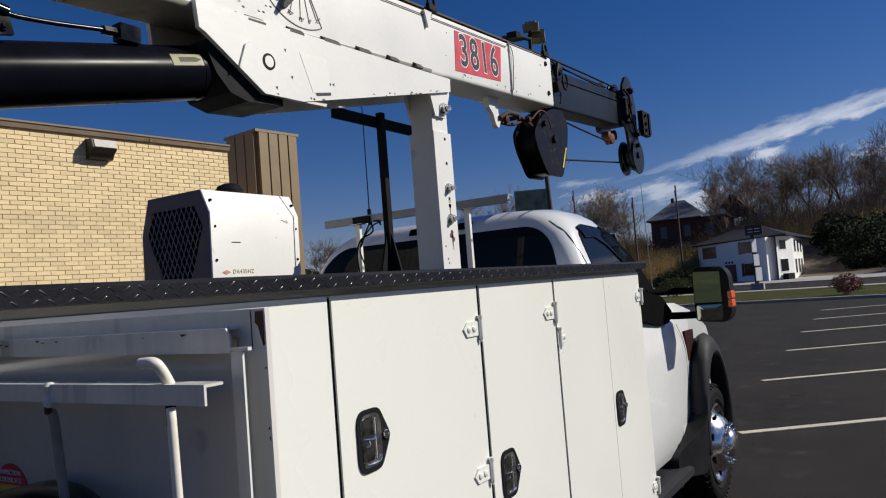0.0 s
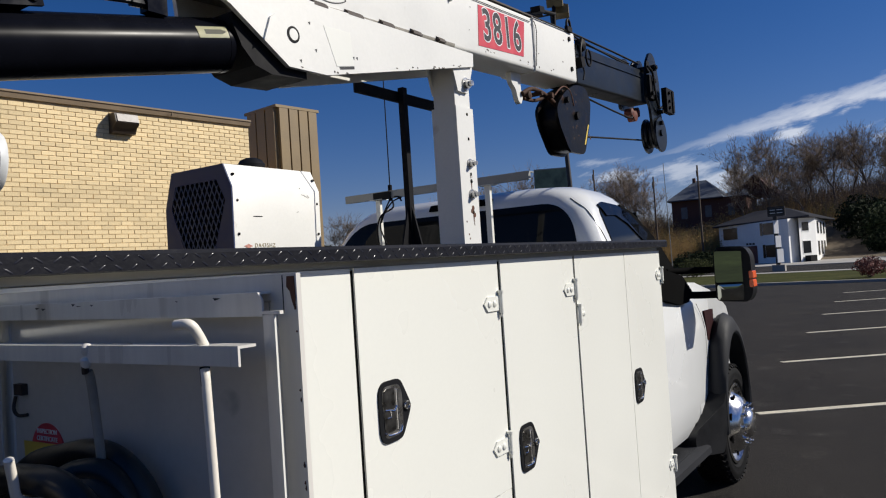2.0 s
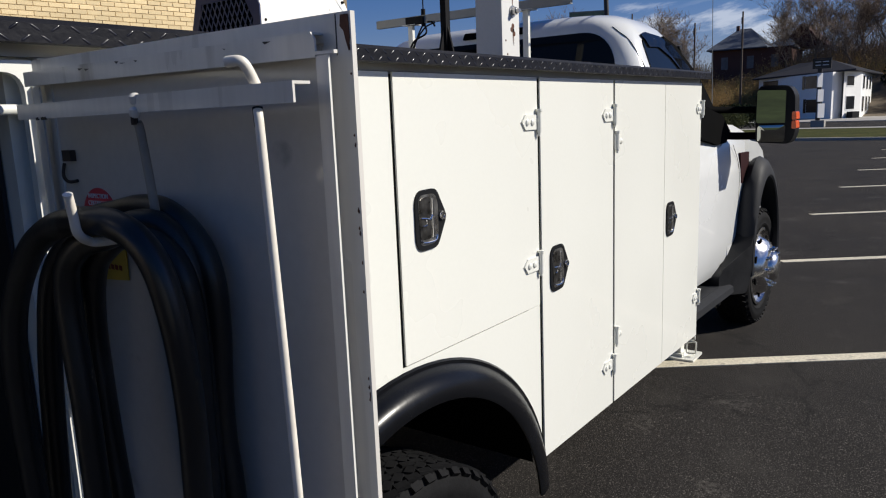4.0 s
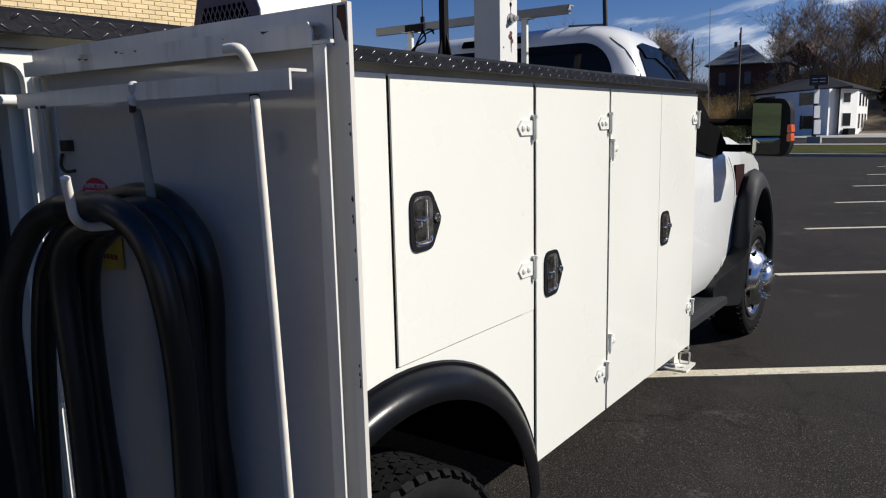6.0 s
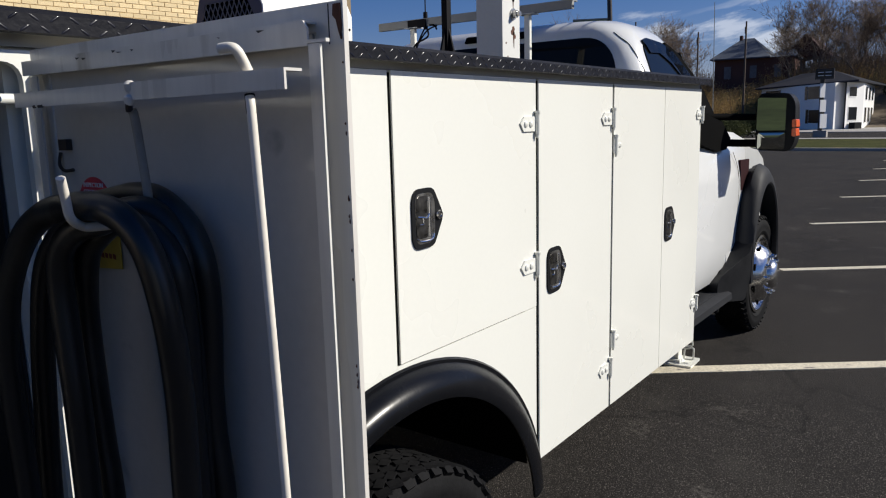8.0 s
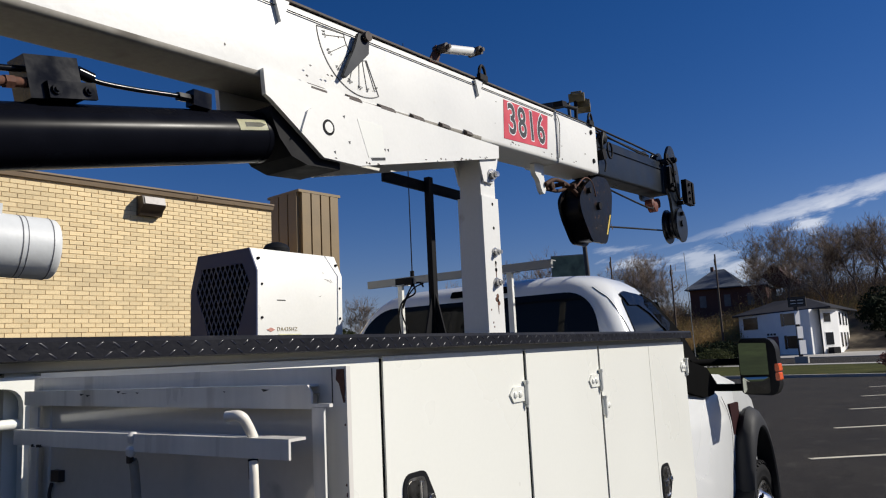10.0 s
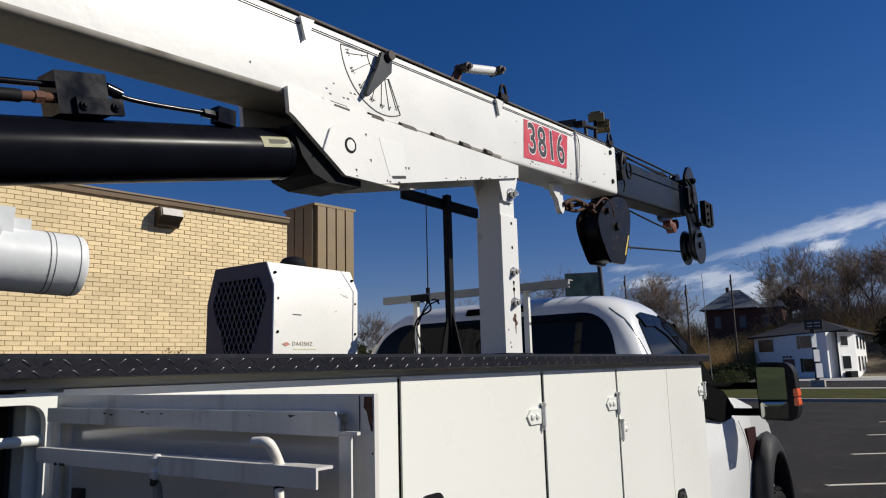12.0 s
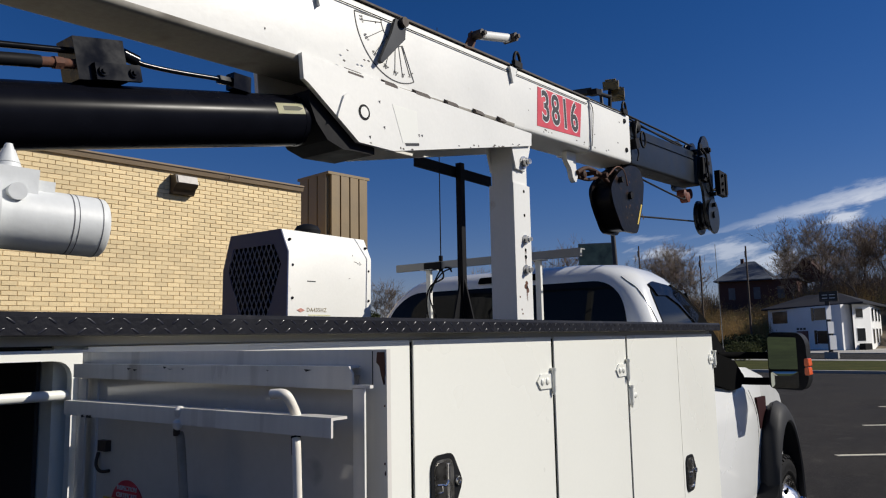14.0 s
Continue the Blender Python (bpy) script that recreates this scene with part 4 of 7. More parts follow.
def front_fender(x_out, x_in, cut):
    """Side panel with the wheel opening; its outer face draws in towards the nose."""
    low = 0.46
    pts = [(4.00, low)]
    if cut:
        t = math.degrees(math.asin((low - AX_Z) / AX_B))
        pts += arc(AX_Y, AX_Z, AX_A, AX_B, 180 - t, t, 18)
    pts += [(5.02, low), (5.30, 0.55), (5.36, 0.80), (5.30, 1.0), (5.08, 1.12), (4.80, 1.195), (4.40, 1.235), (4.00, 1.255)]
    bm = B()
    prism(bm, pts, "x", x_in, x_out)
    side = 1 if x_out > x_in else -1
    for v in bm.verts:
        if abs(v.co.x - x_out) < 1e-6:
            v.co.x -= side * (0.16 * max(0.0, v.co.y - 4.60) ** 1.3 + 0.18 * max(0.0, v.co.z - 1.08))
    return part("fender", bm, CAB_WHITE, truck, "white front fender", bevel=0.02, segments=3)


front_fender(-0.190, -0.52, True)
front_fender(-2.210, -1.88, False)
bm = B()
prism(bm, [(4.05, 0.5), (5.40, 0.5), (5.46, 0.9), (5.42, 1.10), (5.22, 1.235), (4.8, 1.315), (4.3, 1.345), (4.05, 1.35)], "x", CX - 0.80, CX + 0.80)
part("bonnet", bm, CAB_WHITE, truck, "white sloping bonnet", bevel=0.05, segments=4)
bm = B()
loops = []
for i in range(37):
    tt = radians(-4 + 190 * i / 36)
    c, s = math.cos(tt), math.sin(tt)
    base = [(-0.020, 0.035, -0.192), (-0.014, 0.055, -0.178), (0.000, 0.070, -0.145), (0.002, 0.045, -0.105), (-0.012, 0.0, -0.080), (-0.030, -0.050, -0.074), (-0.040, -0.062, -0.082), (-0.030, -0.050, -0.10), (0.0, 0.0, -0.20)]
    loops.append([(x, AX_Y + (AX_A + da) * c, AX_Z + (AX_B + db) * s) for da, db, x in base])
rings(bm, loops)
part("wheel_flare", bm, FLARE_GREY, truck, "weathered black plastic front wheel flare")
bm = B()
box(bm, -0.60, -0.55, 3.95, 4.98, 0.30, 1.1)
box(bm, -0.549, -0.205, 3.90, 4.03, 0.30, 0.520)
part("wheel_well", bm, SEAL, truck, smooth=False)
bm = B()
prism(bm, [(3.96, 0.22), (4.02, 0.22), (4.10, 0.62), (4.02, 0.62)], "x", -0.50, -0.230)
part("mud_flap", bm, RUBBER, truck, "black rubber mud flap", bevel=0.006)
# black splash guard that carries the flare down to the running board
bm = B()
prism(bm, rounded([(4.245, 0.80), (4.217, 0.69), (4.125, 0.605), (3.885, 0.484), (3.80, 0.44), (3.80, 0.33), (4.06, 0.30), (4.17, 0.45), (4.275, 0.80)], 0.02), "x", -0.30, -0.181)
for v in bm.verts:
    if v.co.x > -0.2:
        v.co.x += 0.098 * min(1.0, max(0.0, v.co.y - 3.88) / 0.20)
part("splash_guard", bm, PLASTIC, truck, "black plastic splash guard behind the front wheel", bevel=0.006)
# gap between the cab door and the fender
bm = B()
tube(bm, [(-0.1915, 4.05, 1.215), (-0.1900, 4.176, 1.097), (-0.1900, 4.21, 0.971), (-0.1900, 4.18, 0.759)], 0.0016, 6, 5)
part("door_gap", bm, SEAL, truck, "dark gap between door and fender")
# fender vent badge
bm = B()
prism(bm, [(4.205, 1.158), (4.413, 1.154), (4.412, 1.048), (4.345, 0.958), (4.25, 0.967)], "x", -0.215, -0.186)
part("fender_vent", bm, material("dark_red_badge", (0.028, 0.008, 0.009), 0.7, var=0.5, scale=60, spec=0.1), truck, "dark ribbed fender vent", bevel=0.004, segments=1)
# running board and sill
bm = B()
prism(bm, [(-0.40, 0.315), (-0.155, 0.315), (-0.127, 0.335), (-0.130, 0.372), (-0.160, 0.385), (-0.40, 0.385)], "y", 2.90, 3.92)
box(bm, -0.28, -0.18, 2.98, 3.82, 0.3855, 0.390)
part("running_board", bm, FLARE_GREY, truck, "black plastic running board", bevel=0.004)

# towing mirror on its arms
bm = B()
prism(bm, rounded([(-0.058, 1.230), (0.127, 1.220), (0.156, 1.277), (0.150, 1.500), (0.118, 1.553), (-0.043, 1.559), (-0.062, 1.500)], 0.03), "y", 4.018, 4.135)
mirror = part("mirror", bm, PLASTIC, truck, "large black towing mirror", bevel=0.014, segments=3)


def turn_glass(bm):
    """The panes stand turned outwards in the housing."""
    m = Matrix.Translation((0.037, 4.004, 0)) @ Matrix.Rotation(radians(14.5), 4, "Z") @ Matrix.Translation((-0.037, -4.015, 0))
    for v in bm.verts:
        v.co = m @ v.co


bm = B()
prism(bm, rounded([(-0.051, 1.343), (0.112, 1.342), (0.106, 1.525), (-0.049, 1.532)], 0.014), "y", 4.0125, 4.0165)
turn_glass(bm)
part("mirror_glass", bm, MIRROR, mirror)
bm = B()
loops = []
for sc, dy in ((1.0, 0.0), (0.999, -0.003), (0.85, -0.0052), (0.65, -0.0072), (0.4, -0.0087), (0.15, -0.0094), (0.02, -0.0095)):
    loops.append([(0.0325 + (a - 0.0325) * sc, 4.015 + dy, 1.2806 + (c - 1.2806) * sc) for a, c in rounded([(-0.043, 1.235), (0.102, 1.233), (0.106, 1.330), (-0.043, 1.330)], 0.016)])
rings(bm, loops)
for v in bm.verts:
    v.co.y += (1.28 - v.co.z) * 0.11 - 0.003
turn_glass(bm)
part("mirror_glass", bm, MIRROR, mirror, "small convex spotter mirror")
bm = B()
for z0, z1 in ((1.307, 1.353), (1.358, 1.404)):
    prism(bm, rounded([(0.137, z0), (0.162, z0), (0.158, z1), (0.137, z1)], 0.008), "y", 4.015, 4.11)
part("marker_lamp", bm, AMBER, mirror, "amber marker lamp", bevel=0.006)
bm = B()
tube(bm, [(-0.26, 3.93, 1.280), (-0.17, 4.02, 1.270), (-0.04, 4.07, 1.268)], 0.023, 10)
tube(bm, [(-0.28, 3.78, 1.430), (-0.18, 3.95, 1.425), (-0.04, 4.06, 1.420)], 0.020, 10)
prism(bm, [(3.38, 1.292), (3.73, 1.232), (3.90, 1.238), (3.98, 1.30), (3.80, 1.40), (3.40, 1.46)], "x", -0.29, -0.19)
part("mirror_arm", bm, SEAL, mirror, bevel=0.006)
bm = B()
prism(bm, [(2.96, 1.28), (4.02, 1.28), (4.02, 1.31), (2.96, 1.31)], "x", -0.26, -0.205)
part("window_trim", bm, PLASTIC, truck, bevel=0.004)
# whip antenna
bm = B()
rod(bm, (-0.45, 4.50, 1.20), (-0.45, 4.44, 2.16), 0.0038, 0.0022, 6)
rod(bm, (-0.45, 4.505, 1.18), (-0.45, 4.50, 1.23), 0.009, n=10)
part("antenna", bm, ALLOY, truck, "thin pale whip antenna")

# left-hand compartments, bed floor and bulkhead close the body
bm = B()
box(bm, -2.40, -1.90, REAR_Y, FRONT_Y, ZB, 1.598)
part("side_pack", bm, WHITE, truck, smooth=False)
bm = B()
prism(bm, [(-2.434, 1.570), (-2.434, 1.600), (-2.428, 1.604), (-1.88, 1.604), (-1.88, 1.599), (-2.426, 1.599)], "y", REAR_Y - 0.03, FRONT_Y + 0.03)
part("tread_plate", bm, TREAD, truck)
bm = B()
box(bm, -1.899, -0.501, REAR_Y, FRONT_Y, 0.90, 0.95)
box(bm, -1.899, -0.501, FRONT_Y - 0.04, FRONT_Y, 0.951, 1.56)
part("bed_floor", bm, TREAD, truck, "black steel load bed", smooth=False)
bm = B()
for x in (-1.65, -0.80):
    box(bm, x, x + 0.09, -0.7, 5.2, 0.62, 0.86)
rod(bm, (-2.2, 0.6, 0.252), (-0.2, 0.6, 0.252), 0.06)
rod(bm, (-2.2, 4.56, 0.378), (-0.3, 4.56, 0.378), 0.05)
part("chassis", bm, BLACK_STEEL, truck)
wheel(0.60, -2.17, True, 0.252, 0.225)
wheel(4.56, -2.05, False, 0.378)
# outrigger leg, foot and pin handle under the front of the pack
bm = B()
box(bm, -0.378, -0.313, 3.525, 3.590, 0.033, 0.62)
part("outrigger_leg", bm, WHITE, truck, bevel=0.006)
bm = B()
prism(bm, [(-0.410, 3.462), (-0.222, 3.475), (-0.228, 3.657), (-0.410, 3.655)], "z", 0.002, 0.016)
prism(bm, [(-0.395, 3.505), (-0.297, 3.505), (-0.297, 3.610), (-0.395, 3.610)], "z", 0.016, 0.033)
part("outrigger_foot", bm, WHITE, truck, "white steel outrigger foot", bevel=0.004)
bm = B()
tube(bm, [(-0.312, 3.560, 0.118), (-0.302, 3.560, 0.148), (-0.290, 3.560, 0.152), (-0.252, 3.560, 0.149), (-0.245, 3.560, 0.138), (-0.247, 3.560, 0.114), (-0.300, 3.560, 0.112)], 0.0055, 8, 4)
part("pin_handle", bm, WHITE, truck, "bent white pin handle")
bm = B()
tube(bm, [(-0.285, 3.545, 0.034), (-0.282, 3.545, 0.090), (-0.270, 3.545, 0.099), (-0.238, 3.545, 0.106), (-0.230, 3.545, 0.098), (-0.232, 3.545, 0.046), (-0.242, 3.545, 0.036), (-0.285, 3.545, 0.034)], 0.0050, 8, 4)
part("outrigger_handle", bm, WHITE, truck, "bent white carrying loop")


# ---- open rear compartment door, square to the truck's side ----
DX0, DX1, DYF = 0.038, 0.606, -0.130        # hinge edge, free edge, plane of the inner rim
DZ0, DZ1 = 0.40, 1.548
bm = B()


def door_loop(dx0, dx1, dz0, dz1, y):
    return [(DX0 + dx0, y, DZ0 + dz0), (DX1 - dx1, y, DZ0 + dz0), (DX1 - dx1, y, DZ1 - dz1), (DX0 + dx0, y, DZ1 - dz1)]


rings(bm, [door_loop(0, 0, 0, 0, DYF + 0.0055), door_loop(0, 0, 0, 0, DYF), door_loop(0.043, 0.034, 0.05, 0.024, DYF), door_loop(0.045, 0.036, 0.052, 0.026, DYF + 0.0040)])
open_door = part("compartment_door", bm, DOOR_GREY, truck, "open compartment door with a scuffed inside", bevel=0.0022, segments=3)
bm = B()
box(bm, DX0 + 0.034, DX1 - 0.040, DYF + 0.0020, DYF + 0.0038, DZ0 + 0.05, DZ1 - 0.02)
part("inner_panel", bm, PANEL_GREY, open_door, "glossy grey inner panel", smooth=False)
# seal frame of folded strip, standing proud of the rim
FY0, FY1 = DYF - 0.016, DYF - 0.0138
bm = B()
prism(bm, [(0.046, 1.532), (0.572, 1.5325), (0.577, 1.526), (0.577, 1.5105), (0.046, 1.514)], "y", FY0, FY1)
prism(bm, [(0.046, 1.532), (0.572, 1.5325), (0.572, 1.5305), (0.046, 1.530)], "y", FY1 + 0.0001, DYF + 0.0018)
part("seal_strip", bm, DOOR_GREY, open_door, "folded seal strip", smooth=False)
bm = B()
box(bm, 0.5775, 0.5915, FY0, FY1, DZ0 + 0.06, 1.512)
box(bm, 0.5775, 0.5795, FY1 + 0.0001, DYF + 0.0018, DZ0 + 0.06, 1.512)
box(bm, 0.5775, 0.6000, FY0 - 0.0005, FY0 + 0.004, 1.5125, 1.5155)
part("seal_strip", bm, DOOR_GREY, open_door, smooth=False)
bm = B()
box(bm, 0.5916, 0.5922, FY0, FY1, DZ0 + 0.06, 1.512)
part("lip", bm, WHITE, open_door, "bright folded edge")
bm = B()
box(bm, 0.062, 0.076, FY0 + 0.003, FY1 + 0.003, DZ0 + 0.06, 1.512)
part("seal_strip", bm, DOOR_GREY, open_door, smooth=False)
bm = B()
box(bm, 0.5880, 0.5888, DYF - 0.0006, DYF + 0.0010, 1.512, 1.5465)
part("rim_joint", bm, INK, open_door, "open joint in the rim", smooth=False)
# paint runs and chips on the strip
bm = B()
rng = random.Random(5)
for x in (0.182, 0.196, 0.262, 0.272, 0.30, 0.452, 0.51):
    z = 1.5305 - rng.uniform(0.0, 0.004)
    prism(bm, [(x, z), (x + rng.uniform(0.004, 0.012), z - 0.0006), (x + 0.003, z - rng.uniform(0.001, 0.003))], "y", FY0 - 0.0005, FY0 + 0.0004)
tagged(part("paint_chip", bm, INK, open_door, "chips in the paint", smooth=False), kind="stuff")
# angle-iron rack bar
bm = B()
prism(bm, [(-0.190, 1.4885), (-0.170, 1.4885), (-0.170, 1.4860), (-0.1875, 1.4860), (-0.1875, 1.4710), (-0.190, 1.4710)], "x", 0.114, 0.5935)
for v in bm.verts:
    v.co.z += 0.0010 * (v.co.x - 0.114) / 0.48
part("rack_bar", bm, DOOR_GREY, open_door, "angle-iron rack bar", smooth=False)
bm = B()
rng = random.Random(8)
for x in (0.158, 0.170, 0.176):
    prism(bm, [(x, 1.4725), (x + 0.005, 1.4732), (x + 0.006, 1.4700), (x + 0.001, 1.4695)], "y", -0.1907, -0.1890)
tagged(part("paint_chip", bm, INK, open_door, smooth=False), kind="stuff")
bm = B()
lathe(bm, (0.362, -0.188, 1.487), [(0.003, -0.008), (0.005, -0.006), (0.006, 0.0), (0.004, 0.003), (0.002, 0.004)], 9, axis="z")
lathe(bm, (0.362, -0.190, 1.474), [(0.003, -0.008), (0.005, -0.005), (0.0055, 0.0), (0.003, 0.003)], 9, axis="z")
part("weld_knob", bm, DOOR_GREY, open_door)
bm = B()
tube(bm, [(0.3605, -0.1895, 1.474), (0.3615, -0.1905, 1.468), (0.3585, -0.189, 1.463), (0.3580, -0.1885, 1.460)], 0.0036, 8, 3)
part("weld_burn", bm, IRON, open_door, "burnt weld")
# pipes welded to the bar, one with a hooked top
bm = B()
tube(bm, [(0.5235, -0.198, 1.5088), (0.5295, -0.1967, 1.5092), (0.5345, -0.1953, 1.5092), (0.5372, -0.1935, 1.5080), (0.5385, -0.1905, 1.5045), (0.5385, -0.184, 1.494), (0.537, -0.175, 1.478)], 0.0048, 12, 5)
tube(bm, [(0.5388, -0.1820, 1.4671), (0.5440, -0.1850, 1.4399), (0.5549, -0.1870, 1.2140), (0.5641, -0.1870, 0.8905), (0.5713, -0.1870, 0.6660)], 0.0042, 12, 5)
part("hooked_pipe", bm, CREAM, open_door, "cream pipe with a hooked top")
bm = B()
tube(bm, [(0.5389, -0.1821, 1.4700), (0.5403, -0.1829, 1.4631), (0.5420, -0.1838, 1.4535)], 0.0046, 12, 3)
part("weld_burn", bm, BLACK_STEEL, open_door, "burnt paint at the pipe's top")
bm = B()
tube(bm, [(0.358, -0.186, 1.462), (0.358, -0.182, 1.44), (0.363, -0.175, 1.30), (0.375, -0.165, 0.95), (0.375, -0.160, 0.62)], 0.0048, 12, 5)
part("pipe", bm, DARKENED_WHITE, open_door, "grey pipe")
bm = B()
rod(bm, (0.5229, -0.1982, 1.5087), (0.5234, -0.1981, 1.5088), 0.0034, n=12)
part("pipe_bore", bm, INK, open_door, smooth=False)
# bare peg that carries the hose
bm = B()
tube(bm, [(0.352, DYF + 0.003, 1.346), (0.362, -0.20, 1.348), (0.372, -0.245, 1.350), (0.372, -0.258, 1.353), (0.3857, -0.2740, 1.3632), (0.3927, -0.2800, 1.3815), (0.3999, -0.2860, 1.4012)], 0.0044, 12, 6)
part("hose_peg", bm, CREAM, open_door, "bent cream peg")
bm = B()
box(bm, 0.098, 0.118, DYF - 0.006, DYF + 0.0018, 1.418, 1.432)
tube(bm, [(0.090, DYF, 1.415), (0.092, DYF - 0.004, 1.400), (0.103, DYF - 0.004, 1.392), (0.118, DYF, 1.393)], 0.0022, 8)
part("door_stay", bm, IRON, open_door)
# hinge leaf nearly closing the hinge-side gap, added to narrow the jamb's sun strip
bm = B()
box(bm, 0.0045, 0.0135, -0.118, -0.113, DZ0 + 0.03, DZ1 - 0.03)
for z0, z1 in ((0.46, 0.60), (0.78, 0.90), (1.06, 1.20), (1.375, 1.425)):
    box(bm, 0.0136, 0.060, -0.118, -0.113, z0, z1)
part("hinge_leaf", bm, DOOR_GREY, open_door, "long steel hinge leaf added to narrow the sun on the jamb", smooth=False)
# rust at the free top corner, paint chips down the edge
bm = B()
prism(bm, [(DX1 - 0.0125, DZ1 - 0.012), (DX1 - 0.0115, DZ1 - 0.0025), (DX1 - 0.0025, DZ1 - 0.0025), (DX1 - 0.0018, DZ1 - 0.022), (DX1 - 0.0035, DZ1 - 0.033), (DX1 - 0.0065, DZ1 - 0.024), (DX1 - 0.0085, DZ1 - 0.016)], "y", DYF - 0.0008, DYF + 0.001)
rng = random.Random(12)
for i in range(16):
    z = rng.choice((1.50, 1.44, 1.36, 1.31, 1.21, 1.205, 1.05)) + rng.uniform(-0.02, 0.02)
    w, hh = rng.uniform(0.0008, 0.0018), rng.uniform(0.0012, 0.0035)
    x = DX1 - rng.uniform(0.0018, 0.0030)
    prism(bm, [(x - w, z), (x - w * 0.4, z + hh), (x, z + hh * 0.3), (x - w * 0.2, z - hh * 0.6)], "y", DYF - 0.0008, DYF + 0.001)
tagged(part("rust_patch", bm, RUST, open_door, "rust and paint chips", smooth=False), kind="stuff")
# round red certificate sticker with a yellow ticket
bm = B()
lathe(bm, (0.162, DYF + 0.0018, 1.345), [(0.040, 0.0), (0.040, -0.0012), (0.001, -0.0013)], 32, axis="y")
sticker = part("sticker", bm, RED, open_door, "round red inspection sticker with a yellow label")
for words, z in (("INSPECTION", 1.3745), ("CERTIFICATE", 1.3655)):
    text_mesh("lettering", words, 0.0082, Matrix.Translation((0.162, DYF + 0.0000, z)) @ REAR, LABEL_WHITE, open_door, depth=0.0004)
bm = B()
prism(bm, [(0.107, 1.360), (0.214, 1.3605), (0.212, 1.272), (0.150, 1.268), (0.110, 1.295)], "y", DYF - 0.0008, DYF + 0.0004)
part("sticker_label", bm, YELLOW, open_door, "yellow label", smooth=False)
bm = B()
for i in range(5):
    prism(bm, [(0.158 + i * 0.009, 1.290), (0.164 + i * 0.009, 1.289), (0.164 + i * 0.009, 1.283), (0.158 + i * 0.009, 1.284)], "y", DYF - 0.0014, DYF - 0.0006)
for x0, x1, z in ((0.135, 0.19, 1.346), (0.128, 0.198, 1.336), (0.14, 0.185, 1.326)):
    prism(bm, [(x0, z), (x1, z - 0.001), (x1, z - 0.005), (x0, z - 0.004)], "y", DYF - 0.0014, DYF - 0.0006)
tagged(part("sticker_mark", bm, material("brown_ink", (0.22, 0.05, 0.03), 0.5, var=0.1), open_door, smooth=False), kind="stuff")

# ---- hose looped over the peg ----
hose = thing("rubber_hose", "thick black rubber hose looped over a peg on the open door", "hose")


STRANDS = (
    ((0.132, -0.240, 0.750), (0.137, -0.240, 0.993), (0.142, -0.245, 1.127), (0.159, -0.250, 1.209), (0.183, -0.250, 1.273), (0.235, -0.250, 1.332), (0.298, -0.250, 1.362), (0.370, -0.250, 1.371), (0.403, -0.245, 1.367), (0.430, -0.240, 1.352), (0.446, -0.235, 1.325), (0.454, -0.230, 1.282), (0.455, -0.225, 1.234), (0.451, -0.220, 1.169), (0.448, -0.220, 1.073), (0.443, -0.220, 0.750)),
    ((0.093, -0.200, 0.750), (0.105, -0.200, 0.961), (0.122, -0.200, 1.113), (0.139, -0.200, 1.207), (0.155, -0.195, 1.281), (0.196, -0.190, 1.326), (0.234, -0.180, 1.355), (0.276, -0.170, 1.365), (0.318, -0.165, 1.372), (0.355, -0.160, 1.367), (0.390, -0.155, 1.341), (0.407, -0.152, 1.305), (0.409, -0.150, 1.253), (0.402, -0.150, 1.174), (0.401, -0.150, 1.114), (0.409, -0.150, 1.030), (0.422, -0.150, 0.750)),
    ((0.279, -0.235, 0.750), (0.279, -0.235, 1.029), (0.279, -0.235, 1.075), (0.278, -0.235, 1.156), (0.273, -0.235, 1.222), (0.271, -0.235, 1.280), (0.282, -0.235, 1.319), (0.306, -0.228, 1.341), (0.332, -0.215, 1.349), (0.345, -0.195, 1.359), (0.371, -0.180, 1.356), (0.394, -0.168, 1.320), (0.400, -0.165, 1.255), (0.398, -0.165, 1.158), (0.399, -0.165, 1.033), (0.400, -0.165, 0.750)),
    ((0.277, -0.200, 0.750), (0.264, -0.200, 1.009), (0.257, -0.200, 1.077), (0.251, -0.200, 1.161), (0.250, -0.200, 1.243), (0.274, -0.205, 1.306), (0.294, -0.200, 1.330), (0.326, -0.195, 1.346), (0.372, -0.190, 1.343), (0.405, -0.185, 1.310), (0.410, -0.180, 1.252), (0.408, -0.180, 1.165), (0.407, -0.180, 1.043), (0.406, -0.180, 0.750)))
for pts in STRANDS:
    bm = B()
    tube(bm, pts, 0.0142, 14, 5)
    part("hose_strand", bm, HOSE, hose)
for x0, y0, x1, y1, z in ((0.132, -0.240, 0.443, -0.220, 0.62), (0.093, -0.200, 0.422, -0.150, 0.58), (0.279, -0.235, 0.400, -0.165, 0.64), (0.277, -0.200, 0.406, -0.180, 0.60)):
    bm = B()
    xm, ym = (x0 + x1) / 2, (y0 + y1) / 2
    tube(bm, [(x0, y0, 0.752), (x0 + 0.15 * (x1 - x0), y0 + 0.15 * (y1 - y0), z + 0.06), (xm, ym, z), (x1 - 0.15 * (x1 - x0), y1 - 0.15 * (y1 - y0), z + 0.06), (x1, y1, 0.752)], 0.0142, 12, 6)
    part("hose_strand", bm, HOSE, hose)

# ---- crane ----
crane = thing("truck_crane", "white hydraulic boom crane at rest on its post", "crane")
BX1, BX0 = -0.290, -0.450          # boom faces
SL = 0.056


def zb(y):
    """The boom's lower edge."""
    return 2.229 + SL * y


